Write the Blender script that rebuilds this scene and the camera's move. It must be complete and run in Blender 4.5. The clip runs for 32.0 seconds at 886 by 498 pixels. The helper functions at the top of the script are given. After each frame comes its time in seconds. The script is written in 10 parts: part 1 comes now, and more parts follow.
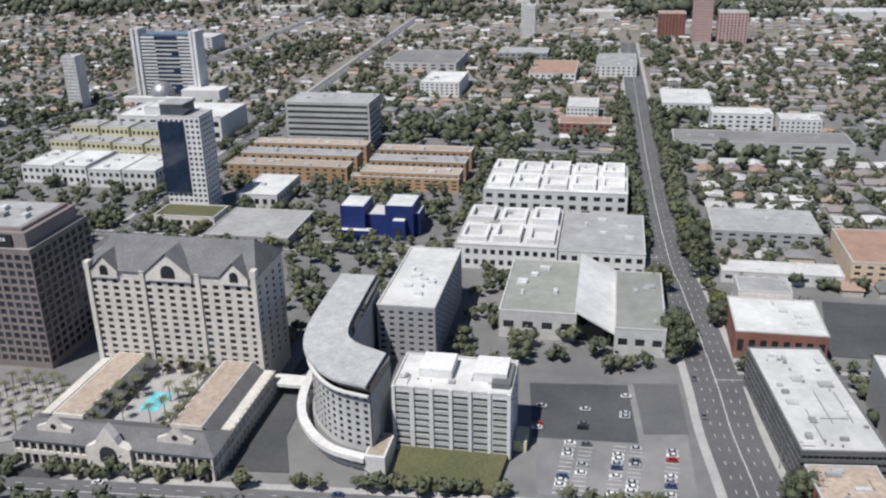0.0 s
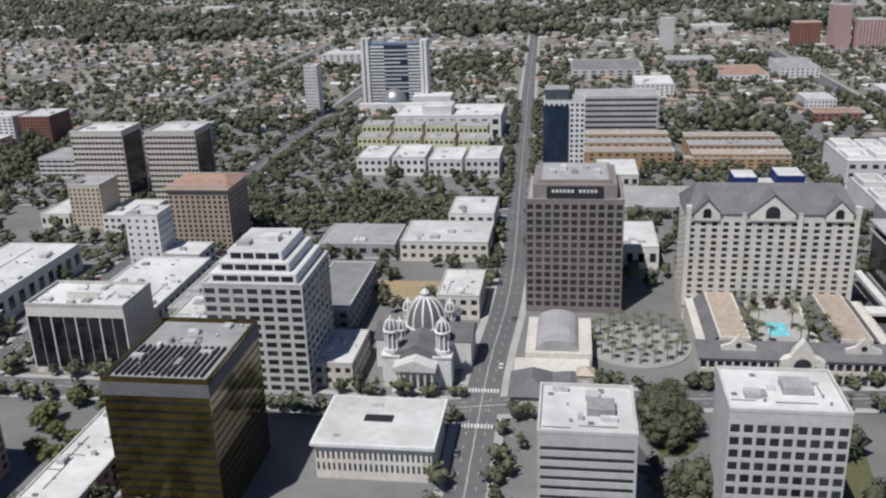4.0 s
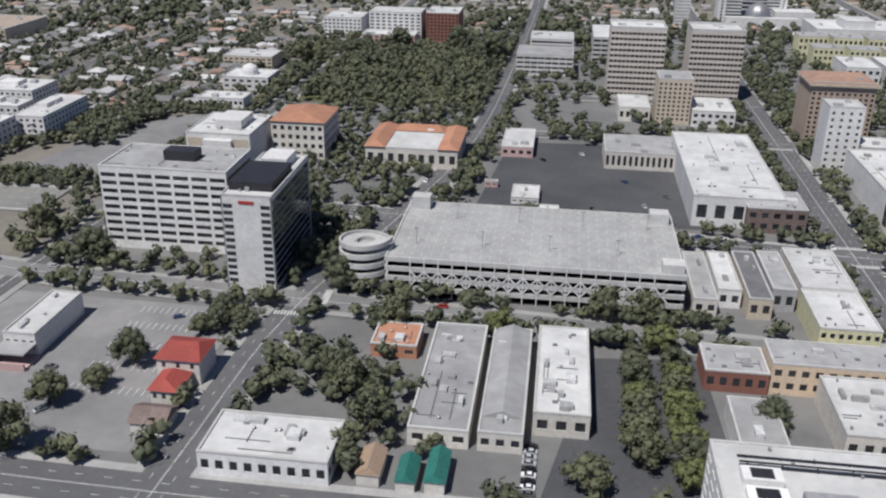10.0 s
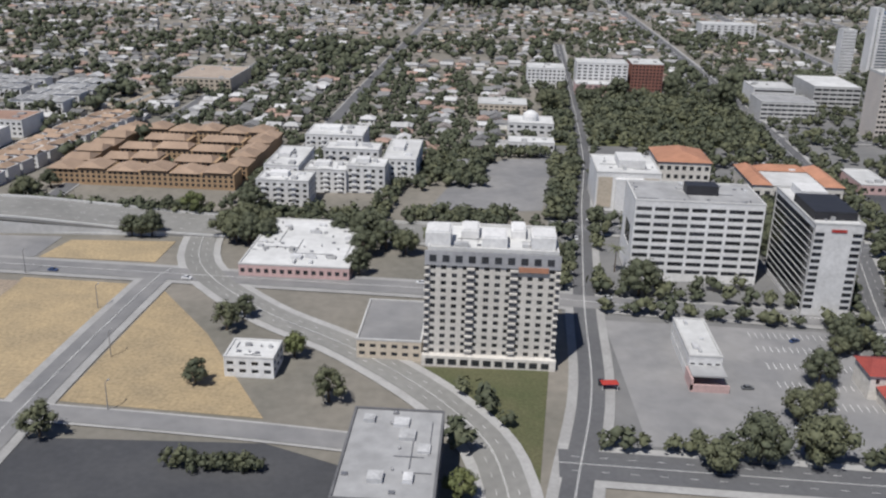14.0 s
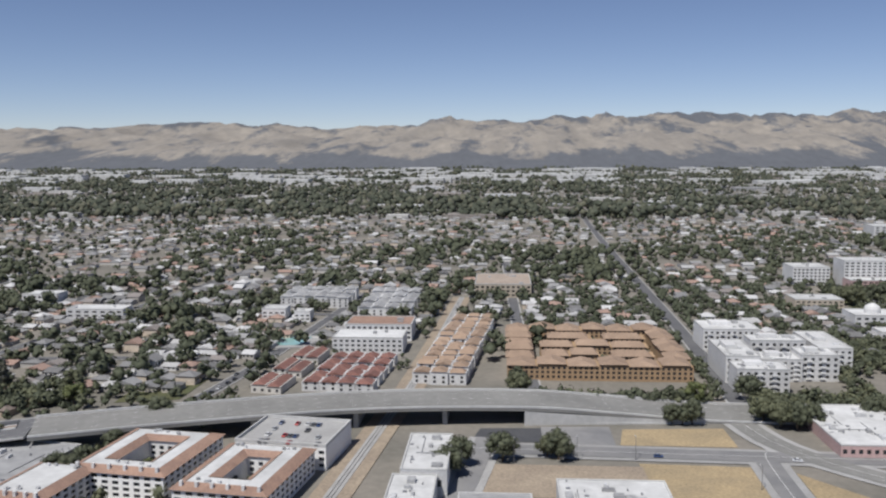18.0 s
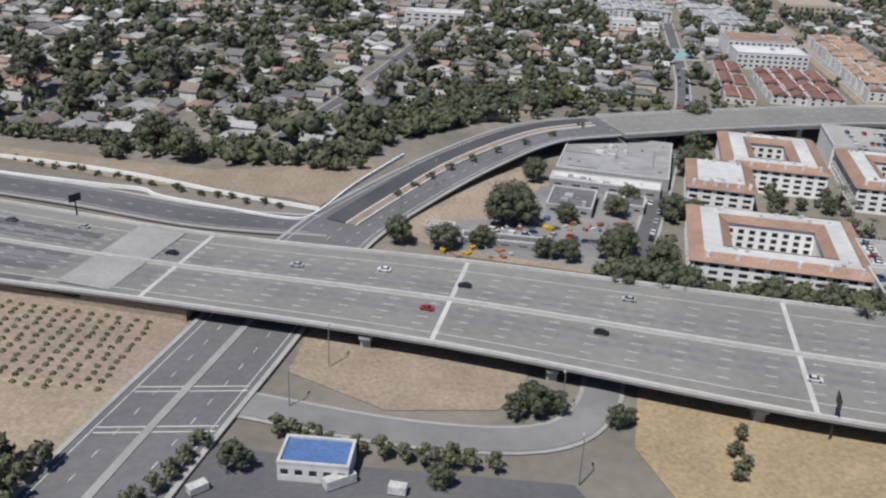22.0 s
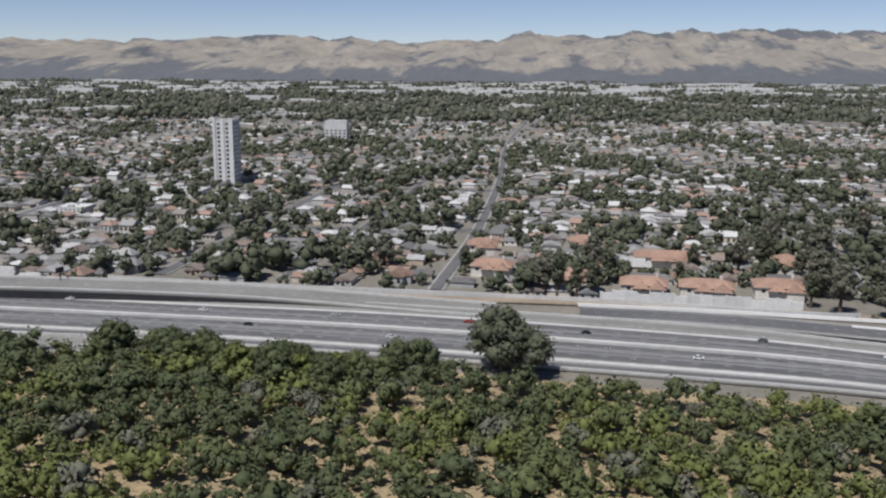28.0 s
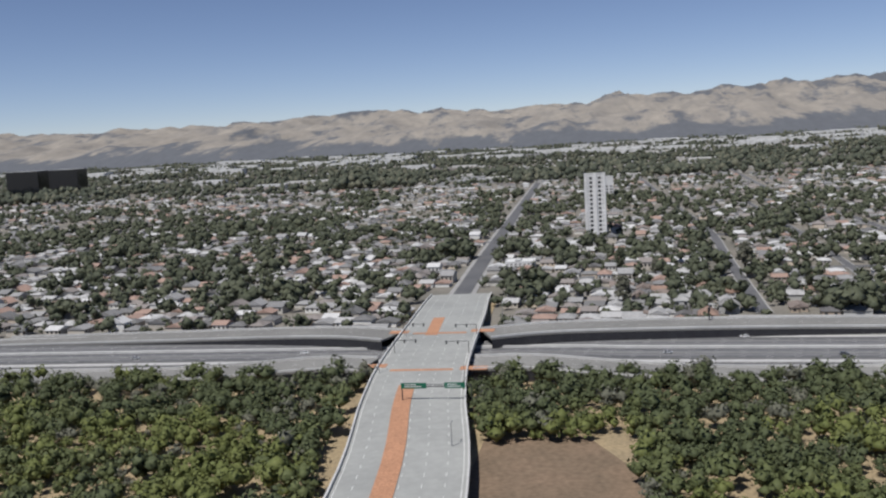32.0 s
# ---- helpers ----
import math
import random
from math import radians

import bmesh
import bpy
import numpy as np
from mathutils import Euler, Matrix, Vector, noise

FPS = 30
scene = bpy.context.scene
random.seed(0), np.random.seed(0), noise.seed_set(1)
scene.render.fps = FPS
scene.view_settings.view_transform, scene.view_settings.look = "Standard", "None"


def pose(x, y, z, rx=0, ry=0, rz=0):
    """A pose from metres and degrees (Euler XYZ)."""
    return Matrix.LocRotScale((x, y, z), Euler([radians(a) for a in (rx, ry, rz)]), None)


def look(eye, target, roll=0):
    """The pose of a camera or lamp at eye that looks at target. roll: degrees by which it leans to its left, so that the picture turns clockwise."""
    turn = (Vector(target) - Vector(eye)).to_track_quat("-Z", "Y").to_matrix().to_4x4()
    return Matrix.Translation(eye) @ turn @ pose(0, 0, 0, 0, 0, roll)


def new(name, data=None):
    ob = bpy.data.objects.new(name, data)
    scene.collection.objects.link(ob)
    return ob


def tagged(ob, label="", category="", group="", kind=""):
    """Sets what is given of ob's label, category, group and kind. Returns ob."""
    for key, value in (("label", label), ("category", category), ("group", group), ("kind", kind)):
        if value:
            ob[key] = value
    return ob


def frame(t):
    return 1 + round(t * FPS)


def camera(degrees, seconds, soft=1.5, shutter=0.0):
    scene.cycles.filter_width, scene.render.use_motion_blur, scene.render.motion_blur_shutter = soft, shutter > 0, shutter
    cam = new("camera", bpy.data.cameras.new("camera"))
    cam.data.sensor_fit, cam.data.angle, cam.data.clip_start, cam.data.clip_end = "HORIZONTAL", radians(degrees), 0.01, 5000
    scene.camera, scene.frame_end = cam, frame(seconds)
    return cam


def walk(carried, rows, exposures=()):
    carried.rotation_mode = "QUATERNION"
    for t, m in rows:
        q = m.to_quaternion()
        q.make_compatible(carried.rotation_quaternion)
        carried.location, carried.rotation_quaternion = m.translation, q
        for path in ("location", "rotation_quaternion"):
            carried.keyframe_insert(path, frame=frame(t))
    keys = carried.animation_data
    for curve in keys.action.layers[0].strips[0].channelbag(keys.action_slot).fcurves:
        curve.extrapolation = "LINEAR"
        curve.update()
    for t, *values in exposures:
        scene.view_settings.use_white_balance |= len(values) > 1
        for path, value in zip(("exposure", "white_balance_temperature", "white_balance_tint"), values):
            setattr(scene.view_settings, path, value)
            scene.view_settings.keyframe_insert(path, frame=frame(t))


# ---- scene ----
cam = camera(52.73, 32.0, soft=2.3)
PATH = [
    (0.0, -0.00, 0.00, 94.85, 68.37, 1.06, 10.62),
    (0.5, -16.36, -6.96, 94.30, 67.81, 1.39, 9.83),
    (1.0, -32.73, -12.95, 93.93, 67.28, 1.31, 9.53),
    (1.5, -49.06, -18.43, 93.34, 70.54, 2.65, 5.26),
    (2.0, -65.16, -24.79, 91.67, 71.32, 3.04, 5.50),
    (2.5, -81.03, -32.25, 88.79, 72.88, 4.04, 6.93),
    (3.0, -97.01, -37.89, 87.00, 72.50, 4.91, 6.93),
    (3.5, -113.18, -41.10, 86.52, 71.97, 3.60, 7.33),
    (4.0, -129.26, -44.27, 86.03, 70.52, 1.91, 7.90),
    (4.5, -145.24, -47.39, 85.54, 68.41, 2.33, 8.37),
    (6.5, -208.50, -59.47, 83.50, 70.70, 3.53, 3.79),
    (7.0, -224.23, -62.39, 82.97, 73.95, 3.12, 1.25),
    (7.5, -239.95, -65.26, 82.43, 74.34, 2.12, 0.81),
    (8.0, -255.67, -68.10, 81.87, 73.72, 3.45, 2.15),
    (8.5, -271.40, -70.89, 81.31, 67.42, 1.21, 6.23),
    (9.0, -287.15, -73.64, 80.74, 63.83, 0.08, 6.75),
    (9.5, -302.91, -76.35, 80.16, 64.34, 0.07, 7.31),
    (10.0, -318.70, -79.03, 79.57, 66.11, -0.67, 7.67),
    (10.5, -334.51, -81.67, 78.97, 67.25, -0.99, 6.38),
    (11.0, -350.35, -84.27, 78.37, 68.69, -0.08, 5.41),
    (11.5, -366.23, -86.85, 77.76, 69.39, -1.35, 3.81),
    (12.0, -382.13, -89.41, 77.15, 70.21, -3.05, 2.66),
    (12.5, -398.07, -91.94, 76.54, 71.62, -1.49, 3.30),
    (13.0, -414.04, -94.45, 75.91, 69.66, -1.01, 3.68),
    (13.5, -430.04, -96.94, 75.29, 69.25, -0.48, 4.49),
    (14.0, -446.08, -99.41, 74.65, 69.79, -1.44, 3.46),
    (14.5, -462.16, -101.87, 74.01, 70.50, -2.94, 1.68),
    (16.5, -526.92, -111.55, 71.43, 77.17, -4.01, -0.34),
    (17.0, -543.25, -113.94, 70.79, 78.86, -0.94, 3.40),
    (17.5, -559.64, -116.30, 70.15, 80.34, -1.19, 2.09),
    (18.0, -576.10, -118.64, 69.51, 83.49, 0.20, 3.70),
    (18.5, -592.64, -120.95, 68.89, 84.28, -0.68, 3.11),
    (19.0, -609.25, -123.25, 68.26, 81.98, -1.00, 4.98),
    (19.5, -625.94, -125.51, 67.65, 74.54, 0.21, 5.45),
    (20.0, -642.71, -127.76, 67.03, 68.20, -1.76, 6.80),
    (20.5, -659.56, -129.98, 66.42, 66.74, -1.53, 6.94),
    (21.0, -676.50, -132.18, 65.82, 66.84, -1.00, 6.74),
    (21.5, -693.53, -134.37, 65.22, 65.59, -1.09, 5.98),
    (22.0, -710.65, -136.53, 64.62, 65.92, -2.23, 4.67),
    (22.5, -727.86, -138.69, 64.03, 67.22, -3.17, 4.72),
    (23.0, -745.16, -140.83, 63.44, 69.62, -2.74, 3.78),
    (23.5, -762.56, -142.96, 62.86, 71.29, -3.07, 2.39),
    (24.0, -780.05, -145.09, 62.28, 76.30, -2.35, 0.98),
    (24.5, -797.63, -147.21, 61.71, 78.15, -2.26, -0.21),
    (26.5, -868.85, -155.73, 59.48, 79.46, -1.29, 2.56),
    (27.0, -886.86, -157.88, 58.95, 76.74, -1.63, 3.73),
    (27.5, -904.96, -160.04, 58.43, 77.68, -1.58, 3.55),
    (28.0, -923.13, -162.20, 57.91, 78.34, -0.33, 4.09),
    (28.5, -941.38, -164.37, 57.41, 79.07, 0.91, 2.99),
    (29.0, -959.71, -166.56, 56.91, 79.97, 0.24, 2.97),
    (29.5, -978.11, -168.74, 56.43, 78.97, -1.92, 1.19),
    (30.0, -996.60, -170.94, 55.95, 80.77, -0.83, 1.83),
    (30.5, -1015.16, -173.15, 55.47, 81.86, 2.75, 4.70),
    (31.0, -1033.80, -175.37, 55.00, 80.52, 5.37, 6.13),
    (31.5, -1052.52, -177.59, 54.53, 81.28, 4.80, 7.23),
    (32.0, -1071.31, -179.82, 54.07, 82.73, 3.10, 7.91),
]
walk(cam, [(t, pose(x, y, z, rx, ry, rz)) for t, x, y, z, rx, ry, rz in PATH],
     [(0, 0.28), (1, 0.12), (4, 0.1), (7, 0.06), (14.5, 0.1), (17, 0.06), (19.5, 0.06), (20.5, 0.08), (24.5, 0.02), (27, 0.06), (32, 0.04)])

# ---- light ----
SUN_EL, SUN_AZ = 60.0, 212.0  # degrees; the azimuth is clockwise from +y
world = bpy.data.worlds.new("sky")
scene.world = world
world.use_nodes = True
wn = world.node_tree.nodes
sky = wn.new("ShaderNodeTexSky")
sky.sky_type = "NISHITA"
sky.sun_disc = False
sky.sun_elevation, sky.sun_rotation = radians(SUN_EL), radians(SUN_AZ)
sky.air_density, sky.dust_density, sky.ozone_density = 1.0, 0.1, 1.6
sky.altitude = 4200
wn["Background"].inputs["Strength"].default_value = 0.084
tint = wn.new("ShaderNodeMix")  # a dry summer haze takes some green out of the sky
tint.data_type, tint.blend_type = "RGBA", "MULTIPLY"
tint.inputs["Factor"].default_value = 1.0
tint.inputs["B"].default_value = (0.967, 0.905, 0.966, 1)
world.node_tree.links.new(sky.outputs["Color"], tint.inputs["A"])
world.node_tree.links.new(tint.outputs["Result"], wn["Background"].inputs["Color"])
sun = new("sun", bpy.data.lights.new("sun", "SUN"))
sun.data.energy, sun.data.angle, sun.data.color = 4.4, radians(0.6), (0.985, 0.957, 0.925)
sx = math.sin(radians(SUN_AZ)) * math.cos(radians(SUN_EL))
sy = math.cos(radians(SUN_AZ)) * math.cos(radians(SUN_EL))
sun.matrix_basis = look((sx * 500, sy * 500, math.sin(radians(SUN_EL)) * 500), (0, 0, 0))


# ---- materials ----
def surface(name, c1, c2, rough=0.85, big=0.08, fine=2.5, bump=0.15, metal=0.0, spread=0.10, island=False, coat=0.0, amount=0.28):
    """A weathered surface: two colours mixed by broad stains, fine grain on top, and a shift from object to object."""
    m = bpy.data.materials.new(name)
    m.use_nodes = True
    nt = m.node_tree
    n, ln = nt.nodes, nt.links
    b = n["Principled BSDF"]
    geo = n.new("ShaderNodeNewGeometry")
    info = n.new("ShaderNodeObjectInfo")
    n1 = n.new("ShaderNodeTexNoise")
    n1.inputs["Scale"].default_value, n1.inputs["Detail"].default_value, n1.inputs["Roughness"].default_value = big, 6, 0.62
    n2 = n.new("ShaderNodeTexNoise")
    n2.inputs["Scale"].default_value, n2.inputs["Detail"].default_value = fine, 3
    ln.new(geo.outputs["Position"], n1.inputs["Vector"])
    ln.new(geo.outputs["Position"], n2.inputs["Vector"])
    ramp = n.new("ShaderNodeMapRange")
    ramp.inputs["From Min"].default_value, ramp.inputs["From Max"].default_value = 0.36, 0.64
    ln.new(n1.outputs["Fac"], ramp.inputs["Value"])
    mix = n.new("ShaderNodeMix")
    mix.data_type = "RGBA"
    mix.inputs["A"].default_value, mix.inputs["B"].default_value = (*c1, 1), (*c2, 1)
    ln.new(ramp.outputs["Result"], mix.inputs["Factor"])
    v = n.new("ShaderNodeMapRange")
    v.inputs["From Min"].default_value, v.inputs["From Max"].default_value = 0.25, 0.75
    v.inputs["To Min"].default_value, v.inputs["To Max"].default_value = 1 - amount, 1 + amount * 0.6
    ln.new(n2.outputs["Fac"], v.inputs["Value"])
    r = n.new("ShaderNodeMapRange")
    r.inputs["To Min"].default_value, r.inputs["To Max"].default_value = 1 - spread, 1 + spread
    ln.new(geo.outputs["Random Per Island"] if island else info.outputs["Random"], r.inputs["Value"])
    mul = n.new("ShaderNodeMath")
    mul.operation = "MULTIPLY"
    ln.new(v.outputs["Result"], mul.inputs[0])
    ln.new(r.outputs["Result"], mul.inputs[1])
    hsv = n.new("ShaderNodeHueSaturation")
    ln.new(mix.outputs["Result"], hsv.inputs["Color"])
    ln.new(mul.outputs["Value"], hsv.inputs["Value"])
    ln.new(hsv.outputs["Color"], b.inputs["Base Color"])
    b.inputs["Roughness"].default_value, b.inputs["Metallic"].default_value = rough, metal
    b.inputs["Coat Weight"].default_value = coat
    b.inputs["Specular IOR Level"].default_value = 0.3
    if bump:
        bp = n.new("ShaderNodeBump")
        bp.inputs["Strength"].default_value, bp.inputs["Distance"].default_value = bump, 0.1
        ln.new(n2.outputs["Fac"], bp.inputs["Height"])
        ln.new(bp.outputs["Normal"], b.inputs["Normal"])
    return m


def coloured(name, stops, rough=0.85, fine=3.0, amount=0.3):
    """One of several colours for each loose island of a mesh, with fine grain."""
    m = surface(name, (0.3, 0.3, 0.3), (0.3, 0.3, 0.3), rough, 0.1, fine, 0.1, spread=0.12, island=True, amount=amount)
    n, ln = m.node_tree.nodes, m.node_tree.links
    geo = next(k for k in n if k.bl_idname == "ShaderNodeNewGeometry")
    hsv = next(k for k in n if k.bl_idname == "ShaderNodeHueSaturation")
    cr = n.new("ShaderNodeValToRGB")
    cr.color_ramp.interpolation = "CONSTANT"
    el = cr.color_ramp.elements
    while len(el) < len(stops):
        el.new(0.5)
    for i, c in enumerate(stops):
        el[i].position, el[i].color = i / len(stops), (*c, 1)
    ln.new(geo.outputs["Random Per Island"], cr.inputs["Fac"])
    ln.new(cr.outputs["Color"], hsv.inputs["Color"])
    return m


def glazing(name, tint, rough=0.12, metal=0.0):
    m = surface(name, tint, tuple(c * 0.7 for c in tint), rough, 0.3, 0.8, 0.04, metal, 0.35, amount=0.25)
    m.node_tree.nodes["Principled BSDF"].inputs["Specular IOR Level"].default_value = 0.6
    return m


M = {
    "ground": surface("ground", (0.225, 0.205, 0.175), (0.155, 0.147, 0.125), 0.95, 0.03, 0.5, 0.1, amount=0.15),
    "asphalt": surface("asphalt", (0.105, 0.106, 0.112), (0.135, 0.135, 0.138), 0.9, 0.06, 1.2, 0.02, amount=0.12, spread=0.08),
    "dark_asphalt": surface("dark_asphalt", (0.06, 0.062, 0.068), (0.085, 0.086, 0.09), 0.9, 0.05, 0.9, 0.02, amount=0.12),
    "pale_asphalt": surface("pale_asphalt", (0.175, 0.175, 0.178), (0.245, 0.24, 0.236), 0.9, 0.06, 0.35, 0.02, amount=0.10),
    "freeway": surface("freeway_concrete", (0.232, 0.228, 0.214), (0.188, 0.185, 0.174), 0.88, 0.05, 0.7, 0.02, amount=0.12),
    "walk": surface("pavement_concrete", (0.36, 0.355, 0.345), (0.30, 0.295, 0.285), 0.9, 0.15, 1.5, 0.02, amount=0.12),
    "concrete": surface("concrete", (0.40, 0.40, 0.39), (0.32, 0.32, 0.315), 0.85, 0.12, 0.8, 0.08, amount=0.14),
    "pale_concrete": surface("pale_concrete", (0.52, 0.515, 0.50), (0.44, 0.435, 0.425), 0.85, 0.12, 0.8, 0.06, amount=0.14),
    "white_wall": surface("white_wall", (0.66, 0.655, 0.645), (0.57, 0.565, 0.555), 0.8, 0.15, 1.5, 0.08, amount=0.15),
    "cream_wall": surface("cream_wall", (0.63, 0.60, 0.55), (0.55, 0.52, 0.475), 0.85, 0.15, 1.5, 0.08, amount=0.18),
    "beige_wall": surface("beige_wall", (0.52, 0.45, 0.36), (0.46, 0.40, 0.32), 0.85, 0.15, 1.5, 0.08, amount=0.18),
    "tan_wall": surface("tan_wall", (0.40, 0.32, 0.26), (0.34, 0.27, 0.22), 0.85, 0.15, 1.5, 0.1, amount=0.18),
    "granite": surface("rose_granite", (0.25, 0.215, 0.205), (0.205, 0.18, 0.172), 0.5, 0.15, 1.8, 0.05, amount=0.2),
    "brown_wall": surface("brown_wall", (0.19, 0.145, 0.13), (0.15, 0.115, 0.105), 0.8, 0.15, 1.5, 0.08),
    "brick": surface("red_brick", (0.27, 0.125, 0.095), (0.21, 0.10, 0.08), 0.9, 0.2, 4.0, 0.2),
    "ochre_wall": surface("ochre_wall", (0.40, 0.27, 0.16), (0.35, 0.24, 0.145), 0.85, 0.15, 1.5, 0.08, amount=0.18),
    "lemon_wall": surface("lemon_wall", (0.62, 0.60, 0.40), (0.56, 0.54, 0.36), 0.85, 0.15, 1.5, 0.08, amount=0.18),
    "peach_wall": surface("peach_wall", (0.62, 0.49, 0.36), (0.56, 0.44, 0.33), 0.85, 0.15, 1.5, 0.08, amount=0.18),
    "pink_wall": surface("pink_wall", (0.50, 0.35, 0.33), (0.44, 0.31, 0.295), 0.85, 0.15, 1.5, 0.08, amount=0.18),
    "blue_wall": surface("cobalt_wall", (0.018, 0.035, 0.16), (0.014, 0.028, 0.12), 0.6, 0.15, 1.5, 0.05),
    "grey_wall": surface("grey_wall", (0.34, 0.34, 0.35), (0.29, 0.29, 0.30), 0.8, 0.15, 1.5, 0.08, amount=0.18),
    "white_roof": surface("white_roof", (0.6, 0.6, 0.59), (0.46, 0.46, 0.45), 0.85, 0.11, 0.6, 0.05, amount=0.10),
    "grey_roof": surface("grey_roof", (0.36, 0.36, 0.36), (0.28, 0.28, 0.28), 0.88, 0.14, 0.5, 0.06, amount=0.14),
    "green_roof": surface("green_grey_roof", (0.275, 0.28, 0.26), (0.225, 0.232, 0.212), 0.88, 0.12, 0.5, 0.06, amount=0.12),
    "slate_roof": surface("slate_roof", (0.16, 0.16, 0.165), (0.12, 0.12, 0.125), 0.85, 0.2, 3.0, 0.2),
    "tan_roof": surface("tan_gravel_roof", (0.40, 0.33, 0.27), (0.34, 0.28, 0.23), 0.9, 0.2, 1.2, 0.12),
    "tile": surface("clay_tile", (0.385, 0.25, 0.185), (0.30, 0.195, 0.15), 0.85, 0.25, 4.0, 0.35, amount=0.4),
    "orange_tile": surface("orange_tile", (0.47, 0.235, 0.15), (0.38, 0.19, 0.12), 0.85, 0.25, 4.0, 0.35),
    "tan_tile": surface("tan_tile", (0.37, 0.265, 0.19), (0.30, 0.215, 0.155), 0.85, 0.25, 4.0, 0.35),
    "red_tile": surface("red_tile", (0.25, 0.125, 0.10), (0.19, 0.10, 0.085), 0.85, 0.25, 4.0, 0.35),
    "glass": glazing("window_glass", (0.035, 0.038, 0.045)),
    "glass_dark": glazing("dark_glass", (0.014, 0.016, 0.02), 0.08),
    "glass_blue": glazing("blue_glass", (0.03, 0.05, 0.09), 0.08),
    "glass_gold": glazing("gold_glass", (0.15, 0.11, 0.035), 0.10, 0.7),
    "glass_pale": glazing("pale_glass", (0.20, 0.24, 0.28), 0.12, 0.3),
    "grass": surface("lawn", (0.085, 0.095, 0.045), (0.115, 0.112, 0.06), 0.95, 0.1, 2.0, 0.2),
    "dry": surface("dry_grass", (0.37, 0.285, 0.17), (0.29, 0.23, 0.145), 0.95, 0.12, 1.5, 0.2),
    "dirt": surface("bare_dirt", (0.34, 0.28, 0.21), (0.27, 0.22, 0.17), 0.95, 0.12, 1.5, 0.2),
    "mulch": surface("mulch_bank", (0.33, 0.265, 0.21), (0.27, 0.215, 0.17), 0.95, 0.12, 1.5, 0.2),
    "water": glazing("pool_water", (0.16, 0.55, 0.62), 0.06),
    "paint": surface("road_paint", (0.72, 0.72, 0.70), (0.60, 0.60, 0.58), 0.8, 0.4, 3.0, 0.0),
    "worn": surface("worn_lane", (0.215, 0.217, 0.22), (0.18, 0.182, 0.187), 0.88, 0.05, 0.7, 0.02, amount=0.2),
    "street": surface("street_asphalt", (0.165, 0.165, 0.168), (0.135, 0.135, 0.138), 0.9, 0.06, 1.2, 0.02, amount=0.14),
    "steel": surface("steel", (0.35, 0.35, 0.36), (0.28, 0.28, 0.29), 0.45, 0.5, 3.0, 0.03, 0.6),
    "dark_steel_and_shade": surface("dark_steel_and_shade", (0.045, 0.045, 0.05), (0.035, 0.035, 0.04), 0.5, 0.5, 3.0, 0.03, 0.3),
    "green_sign": surface("sign_green", (0.01, 0.13, 0.075), (0.01, 0.11, 0.065), 0.5, 0.5, 2.0, 0.0),
    "red_sign": surface("sign_red", (0.45, 0.05, 0.04), (0.38, 0.045, 0.035), 0.5, 0.5, 2.0, 0.0),
    "orange_paving": surface("orange_paving", (0.46, 0.24, 0.14), (0.40, 0.21, 0.125), 0.9, 0.3, 3.0, 0.15),
    "bark": surface("bark", (0.12, 0.09, 0.065), (0.09, 0.07, 0.05), 0.95, 1.0, 5.0, 0.3),
    "tyre": surface("tyre", (0.02, 0.02, 0.02), (0.025, 0.025, 0.025), 0.9, 1.0, 5.0, 0.0),
    "teal_roof": surface("teal_roof", (0.03, 0.17, 0.14), (0.03, 0.14, 0.12), 0.7, 0.3, 2.0, 0.05),
    "blue_roof": surface("blue_roof", (0.10, 0.18, 0.37), (0.085, 0.155, 0.33), 0.6, 0.3, 2.0, 0.05),
    "clutter": surface("roof_unit_paint", (0.50, 0.50, 0.50), (0.38, 0.38, 0.38), 0.6, 0.5, 2.0, 0.05, spread=0.4),
}
def leaf(k, a, c):
    return surface("leaf_" + k, a, c, 0.75, 0.35, 2.0, 0.0, spread=0.13, island=True, amount=0.2)


LEAF = [leaf("deep", (0.074, 0.083, 0.052), (0.094, 0.102, 0.062)), leaf("olive", (0.100, 0.108, 0.064), (0.122, 0.127, 0.073)),
        leaf("bright", (0.105, 0.122, 0.05), (0.13, 0.142, 0.058)), leaf("dusty", (0.11, 0.11, 0.08), (0.13, 0.126, 0.094))]
SHADY = leaf("shady", (0.064, 0.074, 0.046), (0.082, 0.091, 0.057))
WOOD = [leaf("wood_deep", (0.060, 0.074, 0.034), (0.076, 0.090, 0.040)), leaf("wood_olive", (0.078, 0.094, 0.036), (0.095, 0.109, 0.043)),
        leaf("wood_bright", (0.105, 0.123, 0.036), (0.126, 0.140, 0.043)), leaf("wood_dusty", (0.108, 0.110, 0.080), (0.125, 0.125, 0.092))]
M["lane_asphalt"] = surface("lane_asphalt", (0.1, 0.1, 0.104), (0.13, 0.13, 0.132), 0.9, 0.05, 0.8, 0.02, amount=0.14)
M["bridge"] = surface("bridge_concrete", (0.37, 0.375, 0.355), (0.31, 0.315, 0.30), 0.88, 0.06, 0.7, 0.02, amount=0.1)
M["town_paving"] = surface("town_paving", (0.15, 0.15, 0.15), (0.2, 0.198, 0.194), 0.9, 0.05, 0.3, 0.02, amount=0.1)
M["brown_field"] = surface("brown_field", (0.24, 0.17, 0.115), (0.19, 0.14, 0.095), 0.95, 0.12, 1.0, 0.2)
M["crimson_tile"] = surface("crimson_tile", (0.36, 0.075, 0.06), (0.29, 0.065, 0.055), 0.8, 0.3, 4.0, 0.3)
M["rose_stone"] = surface("rose_stone", (0.40, 0.335, 0.30), (0.35, 0.295, 0.265), 0.7, 0.15, 1.5, 0.05, amount=0.15)
